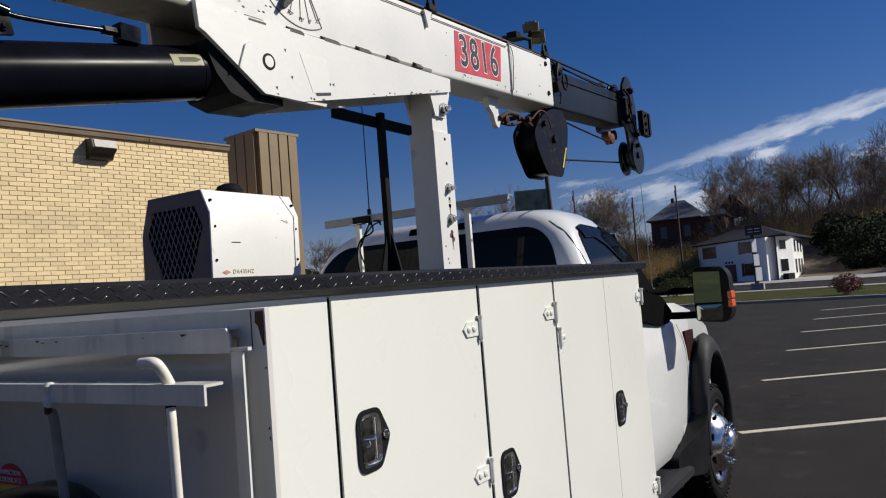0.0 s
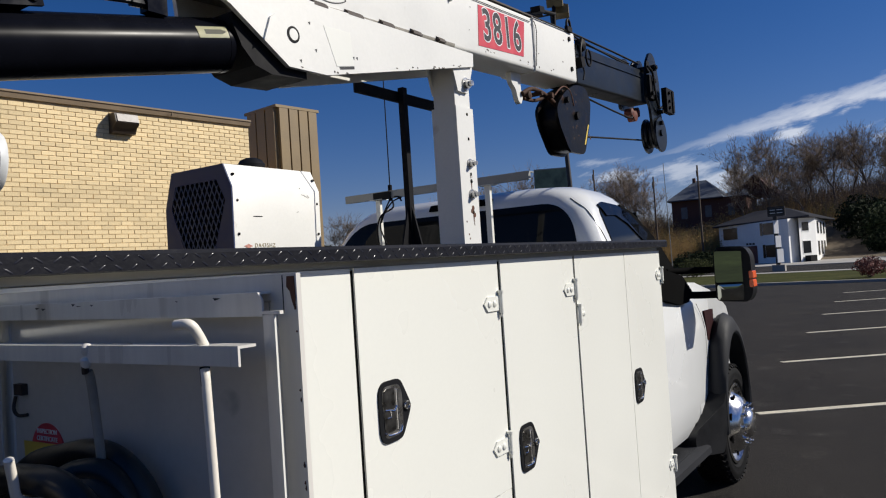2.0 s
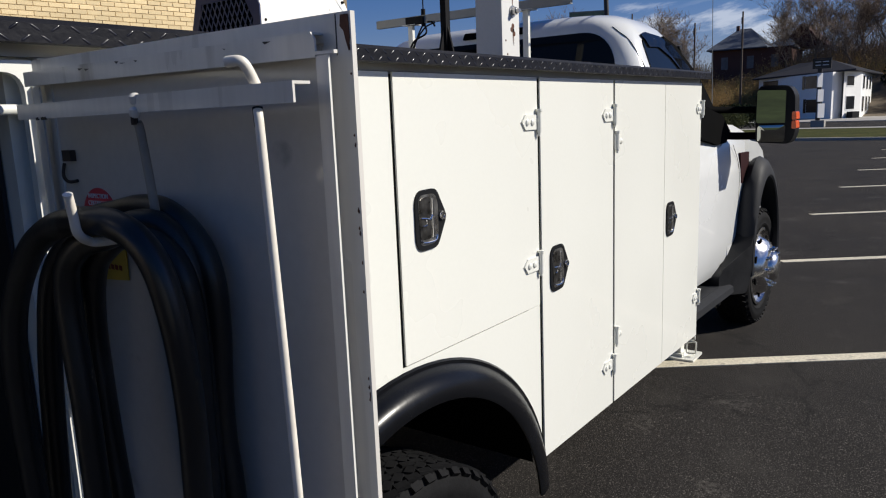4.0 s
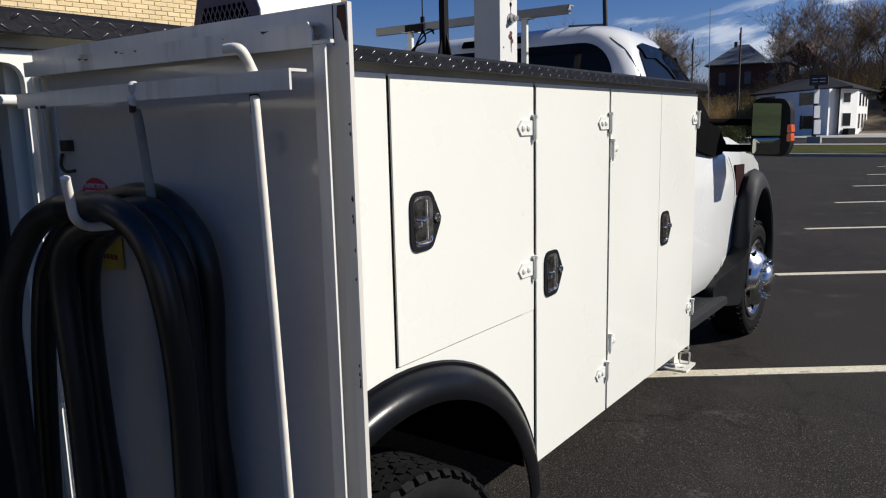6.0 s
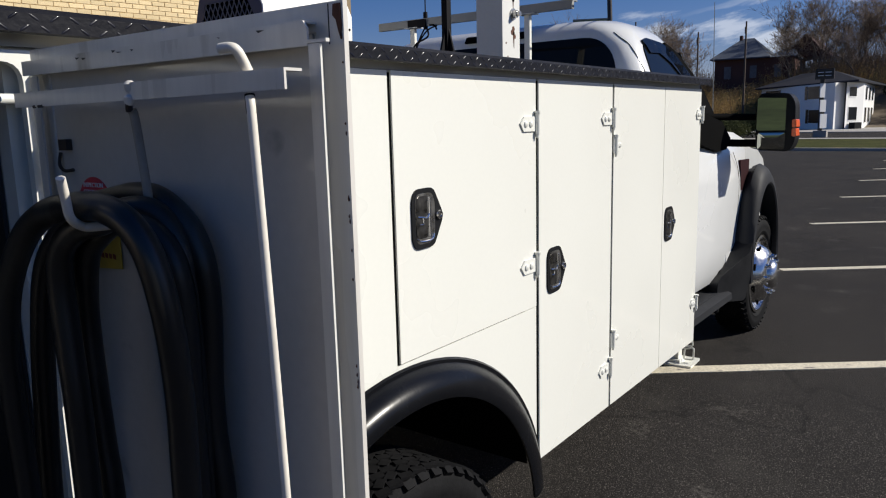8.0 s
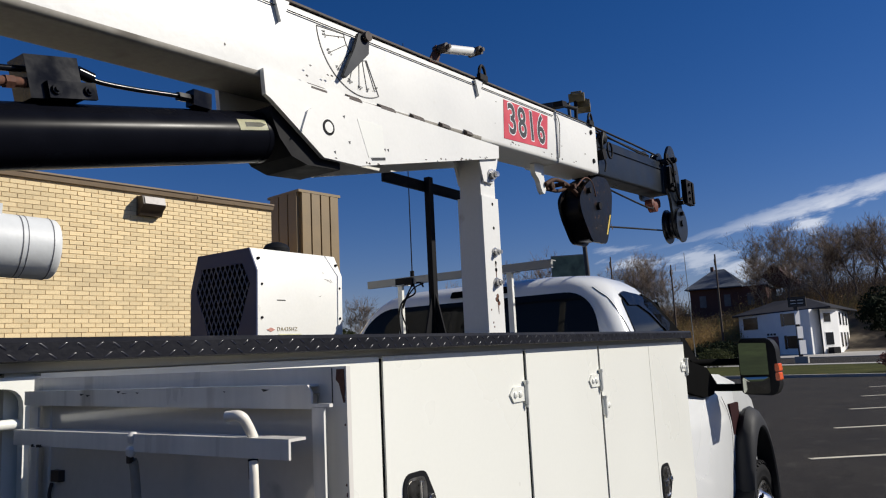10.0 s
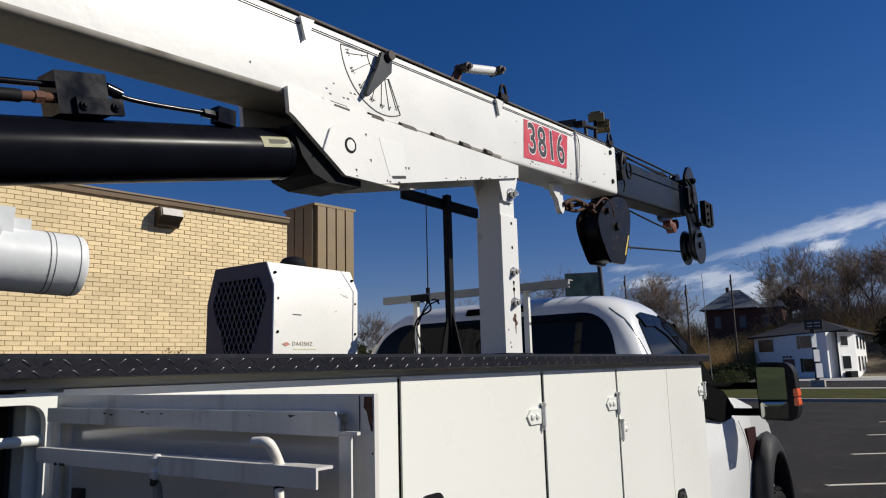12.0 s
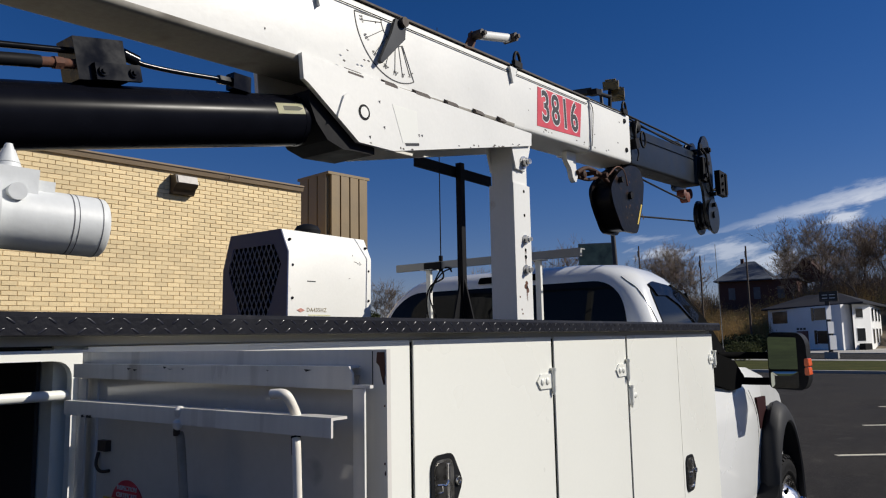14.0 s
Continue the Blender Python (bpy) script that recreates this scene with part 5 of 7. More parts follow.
bm = B()
bh = 0.232
prof = rounded([(BX1, 0.0), (BX1, bh), (BX0, bh), (BX0, 0.0)], 0.016, 4)
rings(bm, [[(x, y, zb(y) + z) for x, z in prof] for y in (-0.62, 0.5, 1.6, 2.652)])
# underside of the boom's root: its shade is put into a darker paint
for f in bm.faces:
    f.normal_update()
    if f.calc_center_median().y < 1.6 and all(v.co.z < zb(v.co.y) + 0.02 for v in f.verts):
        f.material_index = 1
boom = part("boom", bm, [CRANE_WHITE, DARKENED_WHITE], crane, "white box-section boom")
bm = B()
for x0, x1 in ((BX1 - 0.012, BX1 + 0.004), (BX0 - 0.004, BX0 + 0.012)):
    rings(bm, [[(x, y, zb(y) + bh + z) for x, z in ((x0, 0.0), (x0, 0.006), (x1, 0.006), (x1, 0.0))] for y in (-0.62, 2.30)])
part("wear_rail", bm, IRON, boom, "dark rusty rail along the boom's top", smooth=False)
# end collar
bm = B()
pr2 = rounded([(BX1 + 0.007, -0.004), (BX1 + 0.007, bh + 0.004), (BX0 - 0.007, bh + 0.004), (BX0 - 0.007, -0.004)], 0.016, 4)
rings(bm, [[(x, y, zb(y) + z) for x, z in pr2] for y in (2.225, 2.650)])
part("end_collar", bm, CRANE_WHITE, boom)
for y, dz in ((2.59, 0.195), (2.60, 0.055)):
    bm = B()
    lathe(bm, (BX1 + 0.007, y, zb(y) + dz), [(0.012, 0.0), (0.011, 0.006), (0.004, 0.008)], 8)
    part("boom_bolt", bm, BLACK_STEEL, boom)
# side gussets that carry the lift cylinder's pin
gus = [(0.555, zb(0.555) + 0.020), (0.562, 2.214), (0.580, 2.206), (0.762, 2.090), (0.905, 2.093), (1.20, 2.158), (1.690, 2.266), (1.694, 2.314), (0.75, zb(0.75) + 0.012)]
for x0 in (BX1 + 0.001, BX0 - 0.015):
    bm = B()
    prism(bm, gus, "x", x0, x0 + 0.014)
    part("gusset", bm, CRANE_WHITE, boom, bevel=0.003)
bm = B()
prism(bm, [(0.60, 2.17), (0.625, 2.12), (0.665, 2.080), (0.72, 2.066), (0.845, 2.074), (0.845, 2.094), (0.78, 2.10), (0.60, 2.20)], "x", BX0 - 0.004, BX1 - 0.006)
part("bottom_channel", bm, BLACK_STEEL, boom, smooth=False)
# weld stitches along the gusset
bm = B()
for y0, y1 in ((0.72, 0.78), (0.87, 0.925), (1.01, 1.08), (1.17, 1.23), (1.33, 1.38), (1.48, 1.52)):
    z0, z1 = zb(y0) + 0.012, zb(y1) + 0.010
    rings(bm, [[(BX1 + x, y, z + d) for x, d in ((0.0005, -0.009), (0.0005, 0.011), (0.008, 0.006), (0.0150, -0.002), (0.0155, -0.008))] for y, z in ((y0, z0), ((y0 + y1) / 2, (z0 + z1) / 2), (y1, z1))])
tagged(part("weld_gap", bm, IRON, boom, "brown unpainted weld stitches"), kind="stuff")
bm = B()
lathe(bm, (BX1 + 0.015, 0.782, 2.178), [(0.022, 0.0), (0.022, 0.0015), (0.015, 0.0017)], 28)
pin = part("pin_ring", bm, BLACK_STEEL, boom)
bm = B()
lathe(bm, (BX1 + 0.0160, 0.782, 2.178), [(0.0155, 0.0), (0.0155, 0.0012), (0.001, 0.0013)], 24)
part("pin_cap", bm, CRANE_WHITE, boom)
bm = B()
prism(bm, [(0.70, 2.205), (0.715, 2.215), (0.690, 2.15), (0.675, 2.14)], "x", BX1 + 0.015, BX1 + 0.021)
part("stiffener", bm, CRANE_WHITE, boom)
bm = B()
prism(bm, [(0.90, 2.23), (1.01, 2.235), (1.02, 2.14), (0.945, 2.125)], "x", BX1 + 0.0152, BX1 + 0.0158)
part("torn_label", bm, WHITE, boom, "remains of a white sticker", smooth=False)
bm = B()
prism(bm, [(0.955, 2.126), (1.02, 2.139), (1.02, 2.131), (0.96, 2.119)], "x", BX1 + 0.0152, BX1 + 0.0160)
for y, z in ((1.015, 2.165), (1.03, 2.167), (0.86, 2.155), (0.80, 2.115), (0.84, 2.225)):
    prism(bm, [(y, z), (y + 0.008, z + 0.003), (y + 0.007, z - 0.006)], "x", BX1 + 0.0152, BX1 + 0.0160)
tagged(part("scuff", bm, INK, boom, smooth=False), kind="stuff")

# paint chips along the lower edges
bm = B()
rng = random.Random(41)
for i in range(46):
    k = rng.random()
    if k < 0.45:
        y = rng.uniform(0.78, 1.68)
        z = 2.0925 + (y - 0.905) * 0.2205 + rng.uniform(0.001, 0.010) if y > 0.905 else 2.095 + rng.uniform(0.0, 0.012)
        x = BX1 + 0.0152
    elif k < 0.75:
        y = rng.uniform(1.72, 2.62)
        z = zb(y) + rng.uniform(0.012, 0.030)
        x = BX1 + (0.0072 if y > 2.225 else 0.0002)
    else:
        y = rng.uniform(0.0, 2.6)
        z = zb(y) + rng.uniform(0.03, 0.20)
        x = BX1 + (0.0072 if y > 2.225 else 0.0002 if y < 0.55 or z > 2.36 else 0.0152)
        if 1.74 < y < 2.17 or (x > BX1 + 0.01 and y > 1.4):
            continue
    w, hh = rng.uniform(0.002, 0.007), rng.uniform(0.0015, 0.004)
    prism(bm, [(y - w, z), (y - w * 0.2, z + hh), (y + w, z + hh * 0.2), (y + w * 0.3, z - hh)], "x", x, x + 0.0007)
tagged(part("paint_chip", bm, IRON, boom, "small chips in the white paint", smooth=False), kind="stuff")

# number panel
bm = B()
prism(bm, [(1.777, zb(1.777) + 0.194), (2.152, zb(2.152) + 0.195), (2.128, zb(2.128) + 0.046), (1.764, zb(1.764) + 0.036)], "x", BX1 + 0.0004, BX1 + 0.0014)
decal = part("number_panel", bm, RED, boom, "red number panel with black white-edged figures", smooth=False)
tilt = Matrix.Rotation(math.atan(SL), 4, "Z")
num_m = Matrix.Translation((BX1 + 0.0018, 1.957, zb(1.957) + 0.118)) @ SIDE @ tilt @ Matrix.Diagonal((0.90, 1.10, 1, 1))
text_mesh("figure_outline", "3816", 0.158, num_m, LABEL_WHITE, decal, depth=0.0003, offset=0.0062, spacing=1.14)
text_mesh("figure", "3816", 0.158, Matrix.Translation((0.0006, 0, 0)) @ num_m, INK, decal, depth=0.0004, offset=0.0020, spacing=1.14)

# boom-angle dial with pendulum pointer
DY, DZ = 0.935, 2.487
bm = B()
xf = BX1 + 0.0012


def stroke(bm, p, q, w=0.0022):
    p, q = Vector(p), Vector(q)
    n = Vector((-(q - p).y, (q - p).x)).normalized() * w / 2
    prism(bm, [tuple(p + n), tuple(q + n), tuple(q - n), tuple(p - n)], "x", xf - 0.001, xf + 0.0002)


R_OUT = 0.176
dial_pts = [(DY + R_OUT * math.cos(radians(a)), DZ + R_OUT * math.sin(radians(a))) for a in range(-174, -61, 4)]
for p, q in zip(dial_pts, dial_pts[1:]):
    stroke(bm, p, q, 0.003)
marks = [(-15, -66), (0, -79), (15, -92), (30, -108), (45, -128), (60, -147), (75, -166)]
for v, a in marks:
    c, s = math.cos(radians(a)), math.sin(radians(a))
    stroke(bm, (DY + 0.065 * c, DZ + 0.065 * s), (DY + R_OUT * 0.86 * c, DZ + R_OUT * 0.86 * s), 0.002)
inner = [(DY + 0.065 * math.cos(radians(a)), DZ + 0.065 * math.sin(radians(a))) for a in range(-174, -61, 8)]
for p, q in zip(inner, inner[1:]):
    stroke(bm, p, q, 0.002)
stroke(bm, dial_pts[-1], inner[-1], 0.003)
stroke(bm, dial_pts[0], inner[0], 0.003)
dial = part("angle_dial", bm, INK, boom, "printed boom-angle scale", smooth=False)
for v, a in marks:
    c, s = math.cos(radians(a)), math.sin(radians(a))
    text_mesh("dial_figure", f"{v}\u00b0", 0.017, Matrix.Translation((xf, DY + R_OUT * 0.89 * c + 0.004, DZ + R_OUT * 0.89 * s + 0.004)) @ SIDE @ Matrix.Rotation(radians(a + 90), 4, "Z"), INK, dial, depth=0.0003)
bm = B()
prism(bm, [(0.912, 2.492), (0.958, 2.490), (0.954, 2.440), (0.852, 2.338), (0.842, 2.343), (0.893, 2.440)], "x", BX1 + 0.010, BX1 + 0.022)
part("dial_pointer", bm, BLUE_BLACK, boom, "dark pendulum pointer", bevel=0.003)
bm = B()
rod(bm, (BX1, 0.942, 2.488), (BX1 + 0.035, 0.942, 2.488), 0.015, n=14)
part("pointer_pivot", bm, IRON, boom)
# control cable along the boom with its brackets
bm = B()
tube(bm, [(BX1 + 0.004, y, zb(y) + bh - 0.026) for y in (-0.6, 0.0, 0.4, 0.9, 1.32, 1.7, 2.2)], 0.0016, 8, 2)
tube(bm, [(BX1 + 0.012, 2.22, zb(2.2) + bh - 0.020), (BX1 + 0.013, 2.24, zb(2.2) + bh - 0.06), (BX1 + 0.012, 2.22, zb(2.2) + 0.02)], 0.0018, 8, 3)
tube(bm, [(BX1 + 0.012, y, zb(y) + bh - 0.004) for y in (2.22, 2.40, 2.62)], 0.003, 8, 2)
part("control_cable", bm, BLACK_STEEL, boom, "thin control cable")
for y in (1.58, 0.62):
    bm = B()
    prism(bm, [(y - 0.02, zb(y) + bh - 0.01), (y + 0.03, zb(y) + bh - 0.005), (y + 0.015, zb(y) + bh - 0.045), (y, zb(y) + bh - 0.07)], "x", BX1 + 0.001, BX1 + 0.012)
    part("cable_bracket", bm, CRANE_WHITE, boom, bevel=0.002)
for y in (1.61, 2.585):
    bm = B()
    pts = [(BX1 + 0.012, y - 0.022 + 0.022 * (1 - math.cos(t)), zb(y) + bh + 0.012 + 0.042 * math.sin(t)) for t in [math.pi * i / 8 for i in range(9)]]
    tube(bm, pts, 0.006, 8, 2)
    box(bm, BX1 + 0.004, BX1 + 0.020, y - 0.026, y + 0.026, zb(y) + bh - 0.004, zb(y) + bh + 0.018)
    part("rope_guide", bm, BLACK_STEEL, boom)
# stowage arm on top
bm = B()
rod(bm, (BX1 + 0.01, 1.36, 2.592), (BX1 + 0.01, 1.55, 2.642), 0.016, n=14)
part("stow_arm", bm, CRANE_WHITE, boom, "white tube arm on top of the boom")
for y, z in ((1.345, 2.585), (1.565, 2.645)):
    bm = B()
    rod(bm, (BX1 - 0.012, y, z), (BX1 + 0.040, y, z), 0.016, n=12)
    rod(bm, (BX1 + 0.040, y, z), (BX1 + 0.052, y, z), 0.008, n=8)
    part("arm_pivot", bm, IRON, boom)
bm = B()
prism(bm, [(1.29, 2.53), (1.34, 2.535), (1.36, 2.58), (1.335, 2.60)], "x", BX1 - 0.005, BX1 + 0.003)
part("arm_bracket", bm, RUST, boom)

# dark extension and sheave head
ex1, ex0 = BX1 - 0.020, BX0 + 0.020
bm = B()
rings(bm, [[(x, y, zb(y) + z) for x, z in rounded([(ex1, 0.004), (ex1, 0.188), (ex0, 0.188), (ex0, 0.004)], 0.012, 3)] for y in (2.60, 3.77)])
ext = part("boom_extension", bm, BLUE_BLACK, crane, "dark blue telescopic extension")
bm = B()
rings(bm, [[(x, y, zb(y) + z) for x, z in rounded([(ex1 + 0.008, -0.002), (ex1 + 0.008, 0.198), (ex0 - 0.008, 0.198), (ex0 - 0.008, -0.002)], 0.012, 3)] for y in (2.652, 2.71)])
part("wear_collar", bm, BLACK_STEEL, ext)
bm = B()
rings(bm, [[(x, y, zb(y) + z) for x, z in ((ex1 + 0.0005, 0.150), (ex1 + 0.006, 0.150), (ex1 + 0.006, 0.194), (ex1 - 0.03, 0.194), (ex1 - 0.03, 0.189), (ex1 + 0.0005, 0.189))] for y in (2.712, 3.66)])
part("edge_rail", bm, BLUE_BLACK, ext, smooth=False)
for x in (ex1 + 0.012, ex0 - 0.030):
    bm = B()
    if x < ex0:
        prism(bm, rounded([(3.670, 2.42), (3.710, 2.68), (3.790, 2.762), (3.870, 2.74), (3.930, 2.58), (3.900, 2.43)], 0.04), "x", x, x + 0.016)
    else:
        prism(bm, rounded([(3.670, 2.47), (3.710, 2.68), (3.790, 2.762), (3.870, 2.74), (3.930, 2.58), (3.920, 2.43), (3.950, 2.32), (3.910, 2.20), (3.820, 2.165), (3.760, 2.25), (3.730, 2.42)], 0.04), "x", x, x + 0.016)
    part("head_plate", bm, BLUE_BLACK, ext, "blue-black sheave-head side plate", bevel=0.002)
for y, z, r in ((3.840, 2.27, 0.085), (3.800, 2.66, 0.060)):
    bm = B()
    lathe(bm, (-0.345 if z < 2.4 else -0.395, y, z), [(0.02, 0.0), (r, 0.0), (r, 0.012), (r - 0.014, 0.022), (r, 0.032), (r, 0.044), (0.02, 0.044)], 28)
    rod(bm, (ex0 - 0.05 if z > 2.4 else ex1 - 0.07, y, z), (ex1 + 0.055, y, z), 0.020, n=14)
    part("sheave", bm, BLUE_BLACK, ext)
for x in (ex1 + 0.029, ex1 - 0.050):
    bm = B()
    lathe(bm, (x, 3.855, 2.262), [(0.018, 0.0), (0.104, 0.0), (0.106, 0.004), (0.104, 0.014), (0.020, 0.015)], 40)
    part("sheave_guard", bm, BLUE_BLACK, ext, "round sheave guard disc")
bm = B()
box(bm, ex1 + 0.048, ex1 + 0.080, 3.890, 4.030, 2.40, 2.55)
box(bm, ex1 + 0.080, ex1 + 0.088, 3.990, 4.020, 2.41, 2.54)
for z in (2.39, 2.43, 2.48):
    rod(bm, (ex1 + 0.080, 3.930, z + 0.04), (ex1 + 0.092, 3.930, z + 0.04), 0.010, n=8)
part("limit_switch", bm, BLACK_STEEL, ext, "black limit switch", bevel=0.002)
bm = B()
box(bm, ex1 + 0.0285, ex1 + 0.046, 3.69, 3.79, 2.46, 2.60)
box(bm, ex1 + 0.0285, ex1 + 0.040, 3.67, 3.72, 2.615, 2.68)
for y, z in ((3.71, 2.49), (3.76, 2.57), (3.80, 2.66), (3.86, 2.40), (3.84, 2.33)):
    rod(bm, (ex1 + 0.028, y, z), (ex1 + 0.062, y, z), 0.013, n=8)
tube(bm, [(ex1 + 0.05, 3.66, 2.64), (ex1 + 0.055, 3.73, 2.61), (ex1 + 0.055, 3.75, 2.50), (ex1 + 0.05, 3.82, 2.42), (ex1 + 0.05, 3.90, 2.44)], 0.007, 8, 4)
tagged(part("head_fitting", bm, BLACK_STEEL, ext, "black bolts, keeper bars and cable on the head"), kind="stuff")
bm = B()
for x, z0, z1 in ((-0.330, 2.640, 2.678), (-0.385, 2.648, 2.690)):
    tube(bm, [(x, 1.2, zb(1.2) + bh + 0.015), (x, 2.66, z0), (x, 3.700, z1)], 0.0055, 8, 2)
tube(bm, [(-0.325, 2.70, 2.632), (-0.33, 2.96, 2.629), (-0.33, 3.62, 2.635)], 0.0050, 8, 2)
part("hoist_rope", bm, BLACK_STEEL, crane, "black wire rope")
bm = B()
tube(bm, [(-0.325, 2.62, 2.385), (-0.330, 2.75, 2.352), (-0.34, 3.48, 2.33), (-0.35, 3.590, 2.36)], 0.005, 8, 3)
tube(bm, [(-0.36, 2.58, 2.128), (-0.37, 3.2, 2.185), (-0.375, 3.830, 2.240)], 0.005, 8, 2)
part("hook_rope", bm, BLACK_STEEL, crane, "dark wire rope")
bm = B()
for y, z, r in ((3.60, 2.375, 0.026), (3.65, 2.365, 0.035), (3.70, 2.39, 0.030)):
    lathe(bm, (-0.37, y, z), [(0.004, -0.03), (r, -0.022), (r, 0.022), (0.004, 0.03)], 10)
part("rope_wedge", bm, ORANGE, crane, "rusty orange wedge socket")
# work lamps on the boom's top
LAMP_OLIVE = material("olive_lamp_body", (0.17, 0.135, 0.065), 0.5, var=0.2, scale=20)
for y, z, a, c in ((2.635, 2.775, 20, LAMP_OLIVE), (2.70, 2.745, -12, LAMP_OLIVE)):
    bm = B()
    boxm(bm, pose(-0.36, y, z, a, 0, 20), 0.075, 0.060, 0.042)
    boxm(bm, pose(-0.36, y, z, a, 0, 20) @ pose(0, 0.0, 0.026), 0.05, 0.045, 0.008)
    part("work_lamp", bm, c, boom, "small work lamp on a stalk", bevel=0.006)
bm = B()
rod(bm, (-0.36, 2.605, 2.60), (-0.36, 2.62, 2.765), 0.009)
rod(bm, (-0.36, 2.45, 2.690), (-0.36, 2.62, 2.712), 0.010)
boxm(bm, pose(-0.36, 2.44, 2.688, 12, 0, 10), 0.045, 0.08, 0.026)
part("lamp_stalk", bm, BLACK_STEEL, boom, "black lamp stalk", bevel=0.004)
# hose coil on the extension
bm = B()
tube(bm, [(BX1 + 0.012, 2.805 + 0.030 * math.cos(t), 2.523 + 0.040 * math.sin(t)) for t in [2 * math.pi * i / 12 for i in range(13)]], 0.005, 8, 2)
lathe(bm, (BX1 - 0.01, 2.770, 2.583), [(0.006, -0.02), (0.030, -0.018), (0.034, 0.004), (0.026, 0.018), (0.010, 0.024)], 14)
boxm(bm, pose(BX1 + 0.006, 2.715, 2.485, 20, 0, 0), 0.03, 0.045, 0.050)
tube(bm, [(BX1 + 0.01, 2.735, 2.60), (BX1 + 0.014, 2.70, 2.54), (BX1 + 0.012, 2.705, 2.49)], 0.008, 8, 4)
tube(bm, [(BX1 + 0.012, 2.72, 2.47), (BX1 + 0.014, 2.735, 2.44), (BX1 + 0.012, 2.72, 2.40)], 0.004, 8, 3)
part("coiled_cable", bm, BLACK_STEEL, ext)

# hook block hung under the boom
block = thing("hook_block", "black steel snatch block hooked under the boom", "hook block")
for x in (-0.325, -0.425):
    bm = B()
    prism(bm, rounded([(2.494, 2.267), (2.578, 2.330), (2.697, 2.380), (2.815, 2.384), (2.874, 2.323), (2.840, 2.200), (2.758, 2.046), (2.585, 2.043), (2.490, 2.160), (2.466, 2.228)], 0.035), "x", x, x + 0.014)
    part("cheek_plate", bm, BLOCK_BLACK, block, "worn black cheek plate", bevel=0.003)
bm = B()
prism(bm, rounded([(2.52, 2.27), (2.60, 2.33), (2.71, 2.365), (2.81, 2.36), (2.85, 2.31), (2.82, 2.20), (2.745, 2.058), (2.595, 2.056), (2.51, 2.17)], 0.035), "x", -0.410, -0.3262)
part("guard", bm, BLOCK_BLACK, block, bevel=0.003)
bm = B()
lathe(bm, (-0.402, 2.66, 2.225), [(0.02, 0.0), (0.125, 0.0), (0.125, 0.010), (0.108, 0.033), (0.125, 0.056), (0.125, 0.066), (0.02, 0.066)], 32)
part("sheave", bm, BLACK_STEEL, block)
bm = B()
rod(bm, (-0.44, 2.68, 2.225), (-0.298, 2.68, 2.225), 0.019, n=6)
part("block_pin", bm, BLACK_STEEL, block)
bm = B()
rod(bm, (-0.44, 2.57, 2.285), (-0.294, 2.57, 2.285), 0.014, n=6)
part("block_pin", bm, BLACK_STEEL, block)
bm = B()
prism(bm, [(2.815, 2.20), (2.829, 2.20), (2.772, 2.095), (2.758, 2.095)], "x", -0.3105, -0.3098)
part("warning_strip", bm, YELLOW, block, smooth=False)
bm = B()
prism(bm, rounded([(2.115, 2.345), (2.205, 2.350), (2.20, 2.29), (2.215, 2.245), (2.195, 2.215), (2.17, 2.232), (2.155, 2.275), (2.12, 2.30)], 0.012), "x", -0.372, -0.350)
part("hook", bm, CRANE_WHITE, block, "chipped white stowage hook", bevel=0.004)
bm = B()
tube(bm, [(-0.345, 2.20, 2.262), (-0.34, 2.28, 2.295), (-0.34, 2.38, 2.295), (-0.34, 2.48, 2.275), (-0.34, 2.56, 2.24)], 0.010, 12, 5)
tube(bm, [(-0.35, 2.22, 2.245), (-0.35, 2.34, 2.255), (-0.35, 2.50, 2.31)], 0.008, 10, 4)
lathe(bm, (-0.352, 2.25, 2.262), [(0.004, -0.024), (0.017, -0.020), (0.021, 0.0), (0.017, 0.020), (0.004, 0.024)], 12)
rod(bm, (-0.370, 2.33, 2.28), (-0.312, 2.33, 2.28), 0.010, n=10)
rod(bm, (-0.370, 2.43, 2.285), (-0.308, 2.43, 2.285), 0.013, n=6)
part("shackle", bm, DARK_RUST, block, "rusty shackle and swivel")
bm = B()
tube(bm, [(-0.315, 2.46, 2.29), (-0.312, 2.55, 2.345), (-0.312, 2.63, 2.335), (-0.31, 2.66, 2.27)], 0.0035, 8, 4)
part("keeper_cable", bm, RUST, block, "brown cable loop")
bm = B()
rng = random.Random(17)
for q in range(26):
    y, z = rng.uniform(2.52, 2.84), rng.uniform(2.10, 2.34)
    lathe(bm, (-0.3112, y, z), [(rng.uniform(0.003, 0.009), 0.0), (0.002, 0.0006)], 6)
tagged(part("worn_spot", bm, DARK_RUST, block, "worn rusty spots", smooth=False), kind="stuff")

# lift cylinder
CA, CB2 = Vector((-0.370, -0.55, 1.885)), Vector((-0.370, 0.610, 2.133))
cd_ = (CB2 - CA).normalized()
bm = B()
rod(bm, CA, CB2, 0.066, n=40)
rod(bm, CB2 - cd_ * 0.012, CB2 + cd_ * 0.004, 0.0668, n=40)
cyl = part("lift_cylinder", bm, BLACK, crane, "glossy black hydraulic lift cylinder")
bm = B()
rod(bm, CB2, CB2 + cd_ * 0.19, 0.030, n=24)
rod(bm, (BX0, 0.782, 2.178), (BX1, 0.782, 2.178), 0.03, n=20)
part("cylinder_rod", bm, BLACK_STEEL, cyl)
bm = B()
lab = [[bm.verts.new(CB2 + cd_ * a + Vector((0.0672 * math.cos(t), 0, 0)) + Vector((0, -0.21, 0.978)) * 0.0672 * math.sin(t)) for a in (-0.105, -0.015)] for t in [0.06 + 0.44 * i / 8 for i in range(9)]]
